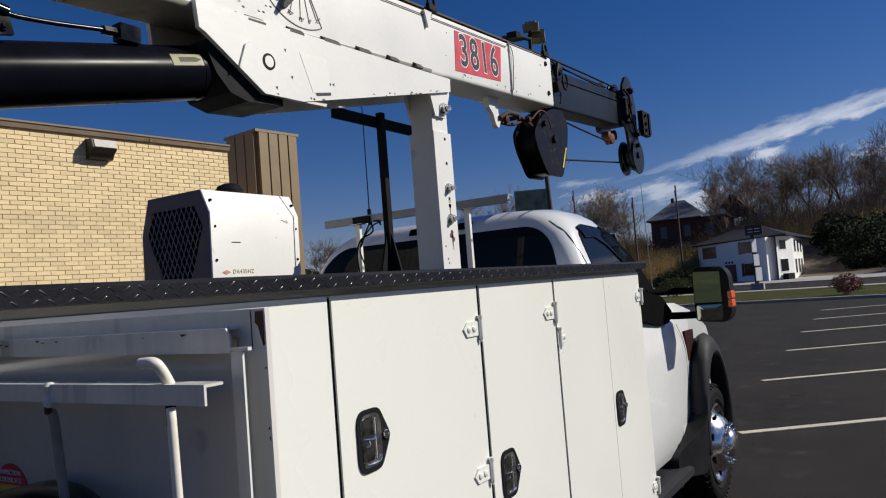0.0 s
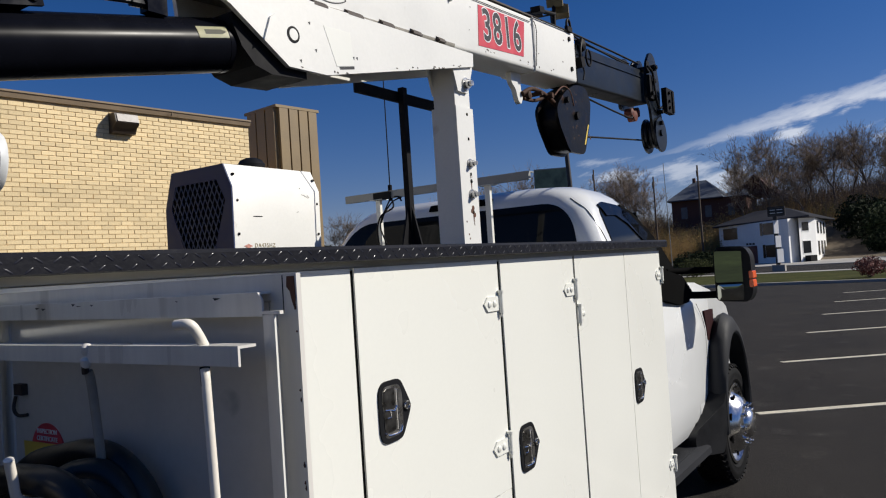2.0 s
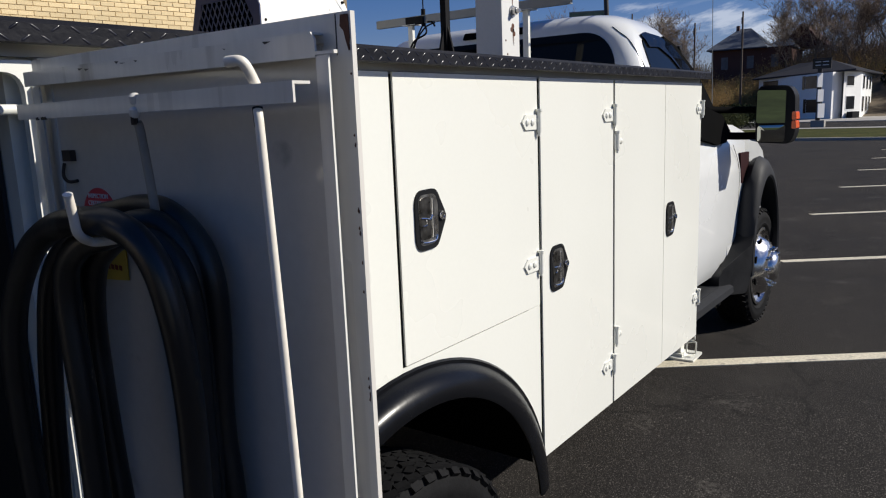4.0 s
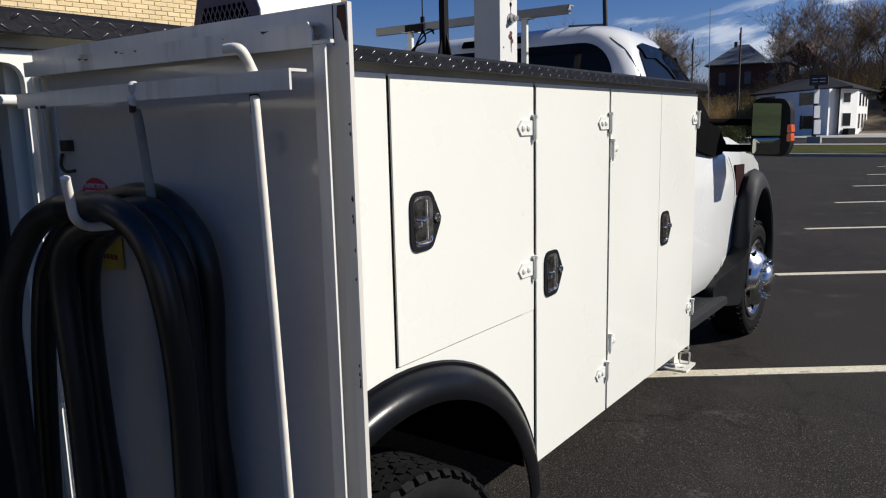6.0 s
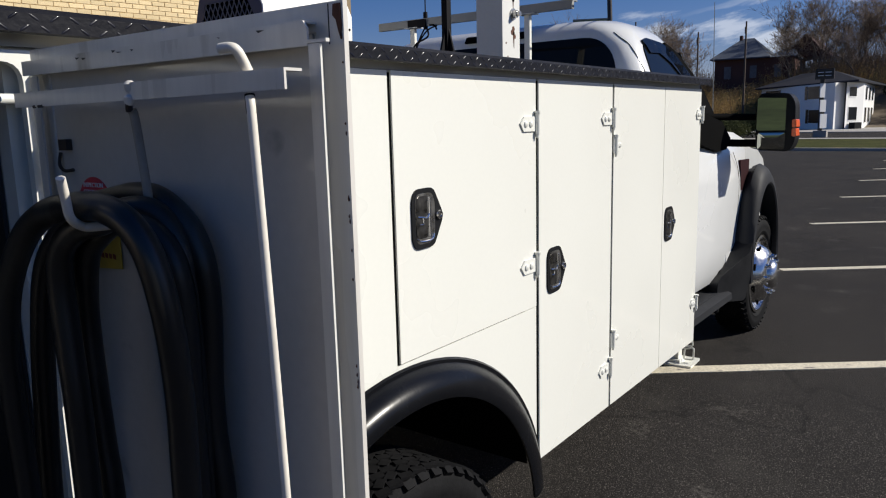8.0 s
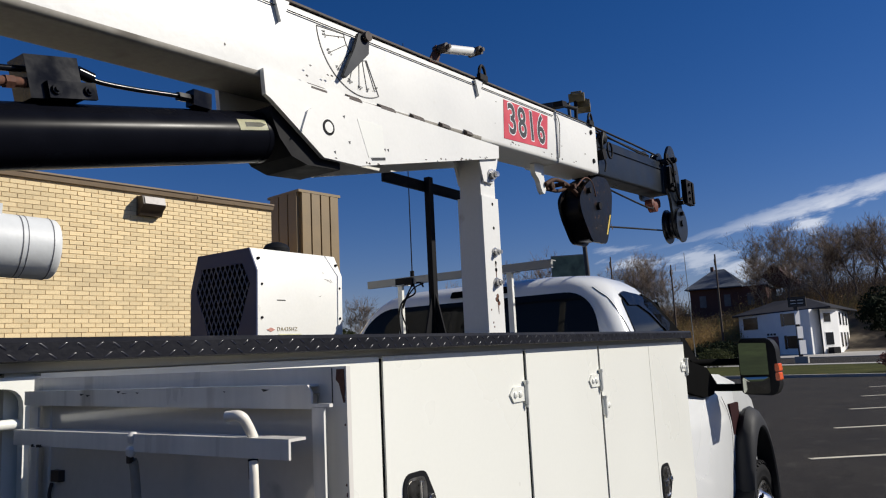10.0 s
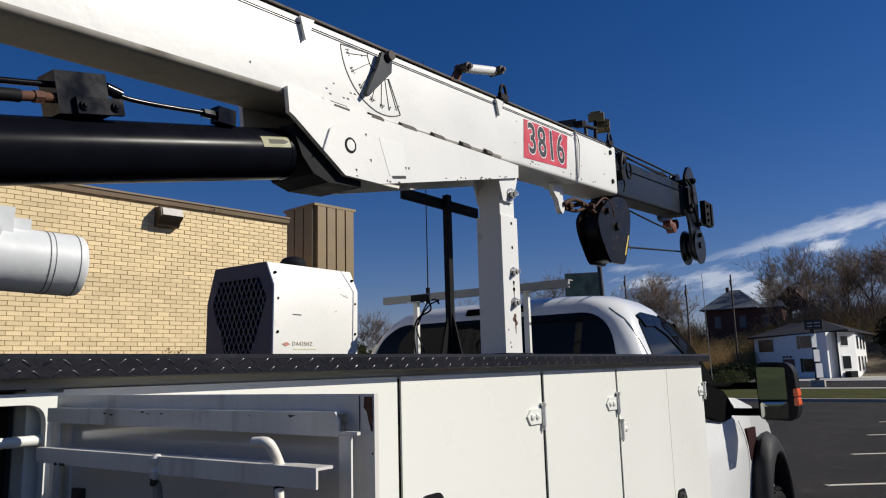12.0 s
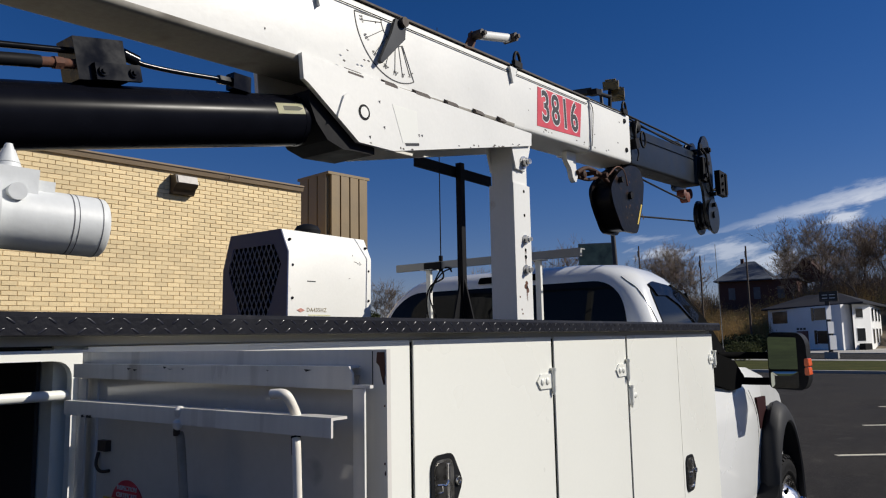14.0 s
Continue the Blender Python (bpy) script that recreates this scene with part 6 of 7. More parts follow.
for a, b in zip(lab, lab[1:]):
    bm.faces.new((a[0], a[1], b[1], b[0]))
bmesh.ops.solidify(bm, geom=bm.faces[:], thickness=0.0012)
part("arrow_label", bm, PALE_LABEL, cyl, "pale label with an arrow", smooth=False)
bm = B()
arr = [[bm.verts.new(CB2 + cd_ * a + Vector((0.0680 * math.cos(t), 0, 0)) + Vector((0, -0.21, 0.978)) * 0.0680 * math.sin(t)) for a in (-0.085, -0.035 + 0.016 * (1 - abs(i - 2) / 2))] for i, t in enumerate([0.19 + 0.045 * i for i in range(5)])]
for a, b in zip(arr, arr[1:]):
    bm.faces.new((a[0], a[1], b[1], b[0]))
bmesh.ops.solidify(bm, geom=bm.faces[:], thickness=0.0008)
part("arrow_mark", bm, material("olive_ink", (0.10, 0.10, 0.06), 0.5, var=0.1), cyl, smooth=False)
bm = B()
m = Matrix.Translation((-0.352, 0.066, 2.125)) @ Matrix.Rotation(math.asin(cd_.z), 4, "X")
boxm(bm, m, 0.064, 0.105, 0.085)
boxm(bm, m @ pose(0.037, 0.028, -0.026), 0.010, 0.098, 0.034)
valve = part("valve_block", bm, BLACK_ENAMEL, cyl, "black counterbalance valve block", bevel=0.006)
for dy in (-0.006, 0.060):
    bm = B()
    rod(bm, m @ Vector((0.042, dy, -0.026)), m @ Vector((0.047, dy, -0.026)), 0.010, n=14)
    rod(bm, m @ Vector((0.047, dy, -0.026)), m @ Vector((0.051, dy, -0.026)), 0.006, n=6)
    part("valve_bolt", bm, BLACK_ENAMEL, cyl)
bm = B()
tube(bm, [(-0.335, 0.135, 2.150), (-0.335, 0.17, 2.147), (-0.335, 0.25, 2.154), (-0.335, 0.34, 2.166), (-0.335, 0.37, 2.168)], 0.0055, 10, 5)
rod(bm, (-0.335, 0.118, 2.156), (-0.335, 0.150, 2.150), 0.013, n=10)
rod(bm, (-0.335, 0.352, 2.167), (-0.335, 0.39, 2.170), 0.011, n=6)
box(bm, -0.350, -0.320, 0.385, 0.435, 2.152, 2.190)
tube(bm, [(-0.345, 0.02, 2.135), (-0.345, -0.1, 2.110), (-0.345, -0.4, 2.05)], 0.0065, 10, 3)
part("hydraulic_line", bm, BLACK_ENAMEL, cyl, "black steel hydraulic lines")
bm = B()
tube(bm, [(-0.335, 0.02, 2.105), (-0.335, -0.012, 2.099), (-0.335, -0.05, 2.09)], 0.010, 12, 3)
rod(bm, (-0.335, -0.004, 2.100), (-0.335, -0.020, 2.097), 0.0135, n=6)
part("hose_fitting", bm, RUST, cyl, "rusty reddish hose fitting")
bm = B()
tube(bm, [(-0.335, -0.045, 2.091), (-0.335, -0.10, 2.08), (-0.335, -0.4, 2.01)], 0.0125, 12, 3)
part("hydraulic_hose", bm, BLACK_STEEL, cyl, "black hydraulic hose")

# crane mast behind, with a white gear cylinder
bm = B()
lathe(bm, (-0.36, -0.55, 1.604), [(0.20, 0.0), (0.20, 0.04), (0.15, 0.06), (0.14, 0.42), (0.12, 0.60), (0.02, 0.62)], 32, axis="z")
part("mast", bm, CRANE_WHITE, crane, "white crane mast")
bm = B()
g0, g1 = Vector((-0.010, -0.512, 1.737)), Vector((0.048, -0.116, 1.724))
gd = (g1 - g0).normalized()
a_, b_ = frame_of(gd)
L = (g1 - g0).length
loops = []
GR = 0.0425
for s, r in ((0.0, GR), (L - 0.012, GR), (L - 0.003, GR - 0.0012), (L, GR - 0.004)):
    loops.append([g0 + gd * s + (a_ * math.cos(t) + b_ * math.sin(t)) * r for t in [2 * math.pi * i / 40 for i in range(40)]])
rings(bm, loops)
gear = part("gear_cylinder", bm, GEAR_WHITE, crane, "white-painted gear cylinder with ring grooves")
# thin dark rings drawn in place of cut grooves
for s, w in ((L - 0.050, 0.0014), (L - 0.043, 0.0009), (L - 0.012, 0.0012)):
    bm = B()
    rod(bm, g0 + gd * s, g0 + gd * (s + w), GR + 0.0004, n=40)
    part("ring_groove", bm, material("dark_groove", (0.12, 0.12, 0.13), 0.7, var=0.3, scale=40), gear, "dark ring in place of a groove", smooth=False)
up = Vector((0, 0, 1))
side_ = gd.cross(up).normalized()
bm = B()
boxm(bm, look(g0 + gd * (L - 0.116) + up * 0.040, g1 + up * 0.040), 0.058, 0.048, 0.048)
part("gear_case", bm, GEAR_WHITE, gear, bevel=0.010, segments=3)
bm = B()
boxm(bm, look(g0 + gd * (L - 0.084) + up * 0.0435, g1 + up * 0.0435), 0.040, 0.018, 0.030)
part("case_step", bm, GEAR_WHITE, gear, bevel=0.004)
bm = B()
c_ = g0 + gd * (L - 0.123)
rod(bm, c_ + up * 0.058, c_ + up * 0.0725, 0.0190, 0.0155, 20)
rod(bm, c_ + up * 0.0726, c_ + up * 0.0735, 0.0145, 0.0145, 20)
rod(bm, c_ + up * 0.0736, c_ + up * 0.0920, 0.0150, 0.0080, 20)
rod(bm, c_ + up * 0.0921, c_ + up * 0.1000, 0.0070, 0.0045, 14)
part("breather_cap", bm, GEAR_WHITE, gear, "white conical breather cap", bevel=0.001)
bm = B()
c_ = g0 + gd * (L - 0.120) + side_ * 0.026 + up * 0.029
rod(bm, c_, c_ + side_ * 0.018, 0.0115, n=18)
part("gear_boss", bm, GEAR_WHITE, gear, bevel=0.002)
bm = B()
c_ = g0 + gd * (L - 0.152)
rod(bm, c_, c_ + gd * 0.011, 0.058, n=28)
part("gear_flange", bm, GEAR_WHITE, gear, bevel=0.003)
bm = B()
for i in range(22):
    t = 2 * math.pi * i / 22
    p = c_ + (a_ * math.cos(t) + b_ * math.sin(t)) * 0.0560
    rod(bm, p - gd * 0.005, p - gd * 0.0002, 0.0065, n=6)
tagged(part("gear_teeth", bm, BLACK_STEEL, gear, "dark greasy gear teeth"), kind="stuff")

# ---- boom rest post ----
post = thing("boom_post", "white telescopic boom-rest post with bolts on the tread plate", "post")
PX0, PX1, PY0, PY1 = -0.394, -0.290, 1.577, 1.690
bm = B()
box(bm, PX0, PX1, PY0, PY1, 1.604, 2.112)
outer = part("outer_tube", bm, CRANE_WHITE, post, bevel=0.006, segments=3)
bm = B()
box(bm, PX0 + 0.007, PX1 - 0.007, PY0 + 0.007, PY1 - 0.007, 2.1125, 2.262)
part("inner_tube", bm, CRANE_WHITE, post, bevel=0.005)
bm = B()
for x in (PX0 - 0.004, PX1 - 0.006):
    prism(bm, [(PY0 - 0.012, 2.262), (PY0 - 0.008, 2.235), (PY0 + 0.015, 2.165), (PY1 - 0.03, 2.165), (PY1 + 0.006, 2.255), (PY1 + 0.008, 2.292), (PY0 - 0.012, 2.292)], "x", x, x + 0.010)
box(bm, PX0 + 0.0065, PX1 - 0.0065, PY0 - 0.012, PY1 + 0.008, 2.262, 2.272)
cap = part("saddle", bm, CRANE_WHITE, post, "chipped white saddle", bevel=0.002)
bm = B()
box(bm, PX0 + 0.012, PX1 - 0.012, PY0 - 0.0135, PY0 - 0.0121, 2.25, 2.271)
part("rust_patch", bm, RUST, post, smooth=False)
for z, r in ((2.196, 0.016), (1.909, 0.012), (1.798, 0.013)):
    bm = B()
    x = PX1 + (0.004 if z > 2.1 else 0.0)
    rod(bm, (x, 1.645, z), (x + 0.004, 1.645, z), r * 1.5, n=18)
    rod(bm, (x + 0.004, 1.645, z), (x + 0.018, 1.645, z), r, n=6)
    rod(bm, (x + 0.018, 1.645, z), (x + 0.030, 1.645, z), r * 0.62, n=12)
    part("bolt", bm, STEEL, post, "zinc bolt")
for z, r in ((2.088, 0.006), (1.999, 0.006), (1.872, 0.006), (1.846, 0.008), (1.735, 0.008)):
    bm = B()
    lathe(bm, (PX1, 1.648, z), [(r, -0.002), (r, 0.0006), (r * 0.5, 0.0008)], 12)
    part("bolt_hole", bm, SEAL, post)
bm = B()
for y, z in ((1.640, 1.738), (1.655, 1.725), (1.648, 1.75), (1.61, 1.655), (1.615, 1.64), (1.60, 1.70)):
    r = 0.010 if y > 1.63 else 0.004
    lathe(bm, (PX1, y, z), [(r, -0.001), (r * 0.9, 0.0007), (r * 0.3, 0.0009)], 7)
tagged(part("rust_patch", bm, RUST, post), kind="stuff")
bm = B()
rng = random.Random(17)
for z0, ln in ((1.842, 0.030), (1.730, 0.045), (1.868, 0.014)):
    for k in range(3):
        y = 1.648 + rng.uniform(-0.005, 0.005)
        w = rng.uniform(0.0010, 0.0022)
        l2 = ln * rng.uniform(0.5, 1.0)
        prism(bm, [(y - w, z0), (y + w, z0), (y + w * 0.3, z0 - l2), (y - w * 0.3, z0 - l2)], "x", PX1 + 0.0001, PX1 + 0.0006)
tagged(part("rust_streak", bm, RUST, post, "rust run below the bolt holes", smooth=False), kind="stuff")
bm = B()
box(bm, PX0 - 0.03, PX1 + 0.03, PY0 - 0.03, PY1 + 0.03, 1.6065, 1.618)
part("base_plate", bm, BLACK_STEEL, post, bevel=0.003)

# ---- black T-shaped stand ----
stand = thing("tee_stand", "black steel T-shaped stand in the load bed", "stand")
bm = B()
box(bm, -0.710, -0.684, 1.804, 1.832, 0.951, 2.290)
part("mast", bm, BLACK_STEEL, stand, bevel=0.003)
bm = B()
box(bm, -0.722, -0.7105, 1.540, 2.075, 2.232, 2.276)
part("crossbar", bm, BLACK_STEEL, stand, bevel=0.003)
bm = B()
prism(bm, [(1.8325, 1.80), (1.895, 1.62), (1.895, 0.951), (1.8325, 0.951)], "x", -0.701, -0.693)
prism(bm, [(1.8035, 1.80), (1.745, 1.62), (1.745, 0.951), (1.8035, 0.951)], "x", -0.701, -0.693)
prism(bm, [(-0.6835, 1.80), (-0.640, 1.62), (-0.640, 0.951), (-0.6835, 0.951)], "y", 1.814, 1.822)
part("gusset", bm, BLACK_STEEL, stand)

# ---- engine-driven unit with white cover on the far compartments ----
unit = thing("power_unit", "white-covered engine unit with a navy mesh end on the far compartments", "compressor")
UY0, UY1 = 1.850, 2.475
hexa = [(-2.353, 1.604), (-2.349, 1.952), (-2.285, 2.140), (-1.872, 2.140), (-1.815, 2.020), (-1.822, 1.604)]
bm = B()
prism(bm, hexa, "y", UY0 + 0.008, UY1)
part("cover", bm, CRANE_WHITE, unit, "white sheet-metal cover", bevel=0.012, segments=3)
mesh_out = [(-2.300, 1.945), (-2.255, 2.065), (-1.925, 2.065), (-1.865, 1.955), (-1.985, 1.660), (-2.185, 1.660)]
bm = B()
mesh_ring = [mesh_out[5]] + mesh_out[:5]
rings(bm, [[(x, y, z) for x, z in ring] for ring, y in ((hexa, UY0 + 0.0075), (hexa, UY0), (mesh_ring, UY0), (mesh_ring, UY0 + 0.0055))], caps=False)
part("end_panel", bm, NAVY, unit, "navy blue end panel", smooth=False)
bm = B()
prism(bm, mesh_out, "y", UY0 + 0.006, UY0 + 0.0075)
part("end_recess", bm, SEAL, unit, smooth=False)


def inside(p, poly):
    n = len(poly)
    s = [(poly[(i + 1) % n][0] - poly[i][0]) * (p[1] - poly[i][1]) - (poly[(i + 1) % n][1] - poly[i][1]) * (p[0] - poly[i][0]) for i in range(n)]
    return all(v <= 0 for v in s) or all(v >= 0 for v in s)


bm = B()
for s in (1, -1):
    for k in range(-16, 17):
        pts = [(-2.08 + k * 0.038 + s * t * 0.5, 1.865 + t) for t in [-0.24 + 0.01 * q for q in range(49)]]
        ins = [p for p in pts if inside(p, mesh_out)]
        if len(ins) > 2:
            p, q = ins[0], ins[-1]
            rod(bm, (p[0], UY0 + 0.002, p[1]), (q[0], UY0 + 0.002, q[1]), 0.0028, n=6)
part("mesh_wire", bm, material("dull_mesh_wire", (0.16, 0.18, 0.24), 0.4, var=0.3, scale=60), unit, "diamond wire mesh")
bm = B()
lathe(bm, (-2.075, 2.22, 2.139), [(0.05, 0.0), (0.054, 0.024), (0.074, 0.032), (0.076, 0.05), (0.060, 0.074), (0.03, 0.086), (0.01, 0.087)], 24, axis="z")
part("air_cap", bm, PLASTIC, unit)
for z in (2.085, 1.95, 1.78):
    for y in (1.885, 2.455):
        bm = B()
        lathe(bm, (-1.822 if z < 2 else -1.842, y, z), [(0.008, -0.004), (0.007, 0.008), (0.003, 0.011)], 8)
        part("cover_screw", bm, BLACK_STEEL, unit)
bm = B()
box(bm, -1.823, -1.8165, 1.985, 2.045, 1.868, 1.873)
part("cover_slot", bm, INK, unit, smooth=False)
bm = B()
prism(bm, [(1.915, 1.718), (1.943, 1.729), (1.972, 1.718), (1.943, 1.707)], "x", -1.825, -1.818)
part("maker_mark", bm, material("faded_red_mark", (0.52, 0.24, 0.19), 0.5, var=0.2, scale=60), unit, smooth=False)
text_mesh("lettering", "DA435HZ", 0.030, Matrix.Translation((-1.819, 2.055, 1.720)) @ SIDE, material("faded_gold_ink", (0.30, 0.24, 0.14), 0.5, var=0.2, scale=60), unit, depth=0.0006, spacing=1.15)
bm = B()
box(bm, -1.823, -1.8193, 1.995, 2.155, 1.690, 1.696)
part("label_rule", bm, PALE_LABEL, unit, smooth=False)
# scratches through the cover's paint
bm = B()
rng = random.Random(31)
for y, z in ((2.33, 2.03), (2.345, 1.995), (2.36, 1.99), (2.375, 1.985), (2.385, 1.99), (2.30, 1.90)):
    x = -1.815 - 0.0168 * (2.02 - z) if z < 2.02 else -1.815 - 0.475 * (z - 2.02)
    boxm(bm, pose(x + 0.0002, y, z, rng.uniform(-60, 60), 0, 0), 0.0012, rng.uniform(0.012, 0.026), 0.0022)
tagged(part("scratch", bm, IRON, unit, "dark scratches in the paint", smooth=False), kind="stuff")

# ---- ladder rack behind the cab ----
rack = thing("ladder_rack", "aluminium cross rack on two legs behind the cab", "rack")
bm = B()
box(bm, -1.795, -0.585, 2.675, 2.700, 1.955, 1.997)
box(bm, -1.815, -0.585, 2.701, 2.735, 1.991, 1.997)
part("crossbar", bm, ALLOY, rack, smooth=False)
for x in (-1.57, -0.845):
    bm = B()
    box(bm, x, x + 0.030, 2.678, 2.698, 1.561, 1.9545)
    box(bm, x - 0.03, x + 0.06, 2.66, 2.72, 1.951, 1.9545)
    part("leg", bm, WHITE, rack, bevel=0.002)
bm = B()
rod(bm, (-1.47, 2.69, 1.98), (-1.466, 2.69, 3.40), 0.0035, 0.0022, 8)
rod(bm, (-1.47, 2.69, 1.94), (-1.47, 2.69, 2.03), 0.012, n=12)
tube(bm, [(-1.47, 2.69, 1.96), (-1.44, 2.67, 1.90), (-1.52, 2.66, 1.86), (-1.555, 2.66, 1.78), (-1.55, 2.67, 1.65)], 0.005, 8, 5)
tube(bm, [(-1.47, 2.69, 1.96), (-1.40, 2.67, 1.955), (-1.38, 2.67, 1.93)], 0.005, 8, 4)
tube(bm, [(-1.455, 2.672, 1.955), (-1.50, 2.665, 1.88), (-1.535, 2.663, 1.80), (-1.50, 2.665, 1.70), (-1.47, 2.668, 1.60)], 0.0042, 8, 5)
tube(bm, [(-1.38, 2.672, 1.95), (-1.44, 2.665, 1.93), (-1.50, 2.663, 1.87), (-1.525, 2.664, 1.82)], 0.0042, 8, 5)
box(bm, -1.575, -1.455, 2.664, 2.6745, 1.950, 1.992)
part("radio_antenna", bm, BLACK_STEEL, rack, "tall black radio antenna with its cable")


# ---- houses, signs and poles beyond the street ----
def wall_box(bm, o, u, n, s0, s1, d0, d1, z0, z1):
    """A box on a wall: s along u, d along the outward normal n."""
    pts = [o + u * s + n * d for s, d in ((s0, d0), (s1, d0), (s1, d1), (s0, d1))]
    prism(bm, [(p.x, p.y) for p in pts], "z", z0, z1)


def house_window(parent, o, u, n, s0, s1, z0, z1, shutters=False):
    bm = B()
    wall_box(bm, o, u, n, s0 - 0.06, s1 + 0.06, 0.002, 0.03, z0 - 0.07, z1 + 0.07)
    win = part("window", bm, HOUSE_WHITE, parent, smooth=False)
    bm = B()
    wall_box(bm, o, u, n, s0, s1, 0.031, 0.045, z0, z1)
    part("pane", bm, WINDOW_DARK, win, smooth=False)
    if shutters:
        for a, b in ((s0 - 0.46, s0 - 0.07), (s1 + 0.07, s1 + 0.46)):
            bm = B()
            wall_box(bm, o, u, n, a, b, 0.002, 0.06, z0 - 0.05, z1 + 0.05)
            part("shutter", bm, WINDOW_DARK, win, smooth=False)


def hip_roof(bm, pts, z0, z1, over, ridge_in, thick=0.12):
    c = sum((Vector(p) for p in pts), Vector((0, 0))) / 4
    out = [Vector(p) + (Vector(p) - c).normalized() * over for p in pts]
    a, b = (out[0] + out[3]) / 2, (out[1] + out[2]) / 2
    r0, r1 = a.lerp(b, ridge_in), b.lerp(a, ridge_in)
    e = [bm.verts.new((*p, z0)) for p in out]
    f = [bm.verts.new((*p, z0 - thick)) for p in out]
    g0, g1 = bm.verts.new((*r0, z1)), bm.verts.new((*r1, z1))
    bm.faces.new((e[0], e[1], g1, g0))
    bm.faces.new((e[1], e[2], g1))
    bm.faces.new((e[2], e[3], g0, g1))
    bm.faces.new((e[3], e[0], g0))
    for i in range(4):
        j = (i + 1) % 4
        bm.faces.new((f[i], f[j], e[j], e[i]))
    bm.faces.new(f[::-1])


house = thing("white_house", "two-storey white painted house with a dark hip roof", "house")
H_L, H_C = Vector((-17.0, 75.3, 0)), Vector((-9.1, 64.9, 0))
H_U = (H_C - H_L).normalized()
H_N = Vector((H_U.y, -H_U.x, 0))
W0, W1 = Vector((-8.4, 65.6, 0)), Vector((-7.52, 68.29, 0))
W_END = Vector((-8.0, 79.0, 0))
ZE = 3.66
bm = B()
prism(bm, [tuple(H_L)[:2], tuple(H_C)[:2], (-8.62, 66.38), (-8.80, 67.6), (-8.55, 67.5), tuple(W0)[:2], tuple(W1)[:2], tuple(W_END)[:2], (-16.5, 82.0)], "z", 0.0, ZE)
part("wall", bm, HOUSE_WHITE, house, smooth=False)
bm = B()
hip_roof(bm, [(-17.0, 75.0), (-7.6, 64.5), (-7.6, 79.2), (-16.3, 82.2)], ZE + 0.12, 5.0, 0.55, 0.34)
part("roof", bm, ROOF_DARK, house, smooth=False)
house_window(house, H_L, H_U, H_N, 1.0, 4.0, 2.35, 3.45)
house_window(house, H_L, H_U, H_N, 8.9, 11.0, 2.5, 3.5, True)
house_window(house, H_L, H_U, H_N, 9.2, 11.2, 0.55, 1.6, True)
bm = B()
wall_box(bm, H_L, H_U, H_N, 5.6, 7.6, 0.003, 0.06, 0.02, 1.62)
part("door", bm, material("maroon_door", (0.12, 0.03, 0.03), 0.5, var=0.1), house, "maroon front door", smooth=False)
bm = B()
for i in range(3):
    wall_box(bm, H_L, H_U, H_N, 5.6 + i * 0.6, 6.0 + i * 0.6, 0.003, 0.02, 1.72, 1.9)
tagged(part("house_sign", bm, INK, house, smooth=False), kind="stuff")
WU = (W1 - W0).normalized()
WN = Vector((WU.y, -WU.x, 0))
house_window(house, W0, WU, WN, 0.45, 1.55, 2.60, 3.32)
house_window(house, W0, WU, WN, 0.45, 1.75, 0.75, 1.75)
SU = (W_END - W1).normalized()
SN = Vector((SU.y, -SU.x, 0))
for k in range(3):
    house_window(house, W1, SU, SN, 1.2 + k * 3.2, 2.6 + k * 3.2, 2.35, 3.4)
    house_window(house, W1, SU, SN, 1.2 + k * 3.2, 2.6 + k * 3.2, 0.5, 1.7)
bm = B()
wall_box(bm, W0, WU, WN, 0.5, 1.6, 0.10, 0.55, 0.05, 0.55)
tagged(part("air_conditioner", bm, BLACK_STEEL, bevel=0.03), "dark outdoor air conditioner beside the white house", "air conditioner")

hill_house = thing("brick_house", "dark brick house with a grey roof up the slope", "house")
bm = B()
prism(bm, [(-26.0, 90.5), (-17.5, 91.5), (-18.2, 101.0), (-27.0, 100.0)], "z", 2.0, 7.7)
part("wall", bm, HILL_BRICK, hill_house, smooth=False)
bm = B()
hip_roof(bm, [(-26.0, 90.5), (-20.4, 91.15), (-21.1, 100.7), (-27.0, 100.0)], 7.8, 10.4, 0.9, 0.40)
hip_roof(bm, [(-20.3, 91.9), (-17.5, 92.2), (-18.2, 101.0), (-21.0, 100.9)], 7.75, 8.9, 0.7, 0.30)
part("roof", bm, ROOF_GREY, hill_house, smooth=False)
bm = B()
box(bm, -24.5, -24.15, 95.0, 95.35, 9.2, 10.75)
part("chimney", bm, HILL_BRICK, hill_house, smooth=False)
hu = Vector((8.5, 1.0, 0)).normalized()
for s in (1.0, 3.8, 6.4):
    bm = B()
    wall_box(bm, Vector((-26.0, 90.5, 0)), hu, Vector((hu.y, -hu.x, 0)), s - 0.05, s + 0.95, 0.0, 0.03, 5.4, 7.05)
    win = part("window", bm, HILL_BRICK, hill_house, smooth=False)
    bm = B()
    wall_box(bm, Vector((-26.0, 90.5, 0)), hu, Vector((hu.y, -hu.x, 0)), s + 0.08, s + 0.82, 0.031, 0.045, 5.5, 6.9)
    part("pane", bm, CURTAIN, win, smooth=False)
# brown cross gable behind the main ridge
bm = B()
gab = [(-20.2, 97.0, 7.9), (-15.0, 97.5, 7.9), (-17.6, 97.2, 10.6)]
rings(bm, [gab, [(x, y + 7.0, z) for x, y, z in gab]])
part("gable", bm, HILL_BRICK, hill_house, "brown cross gable", smooth=False)

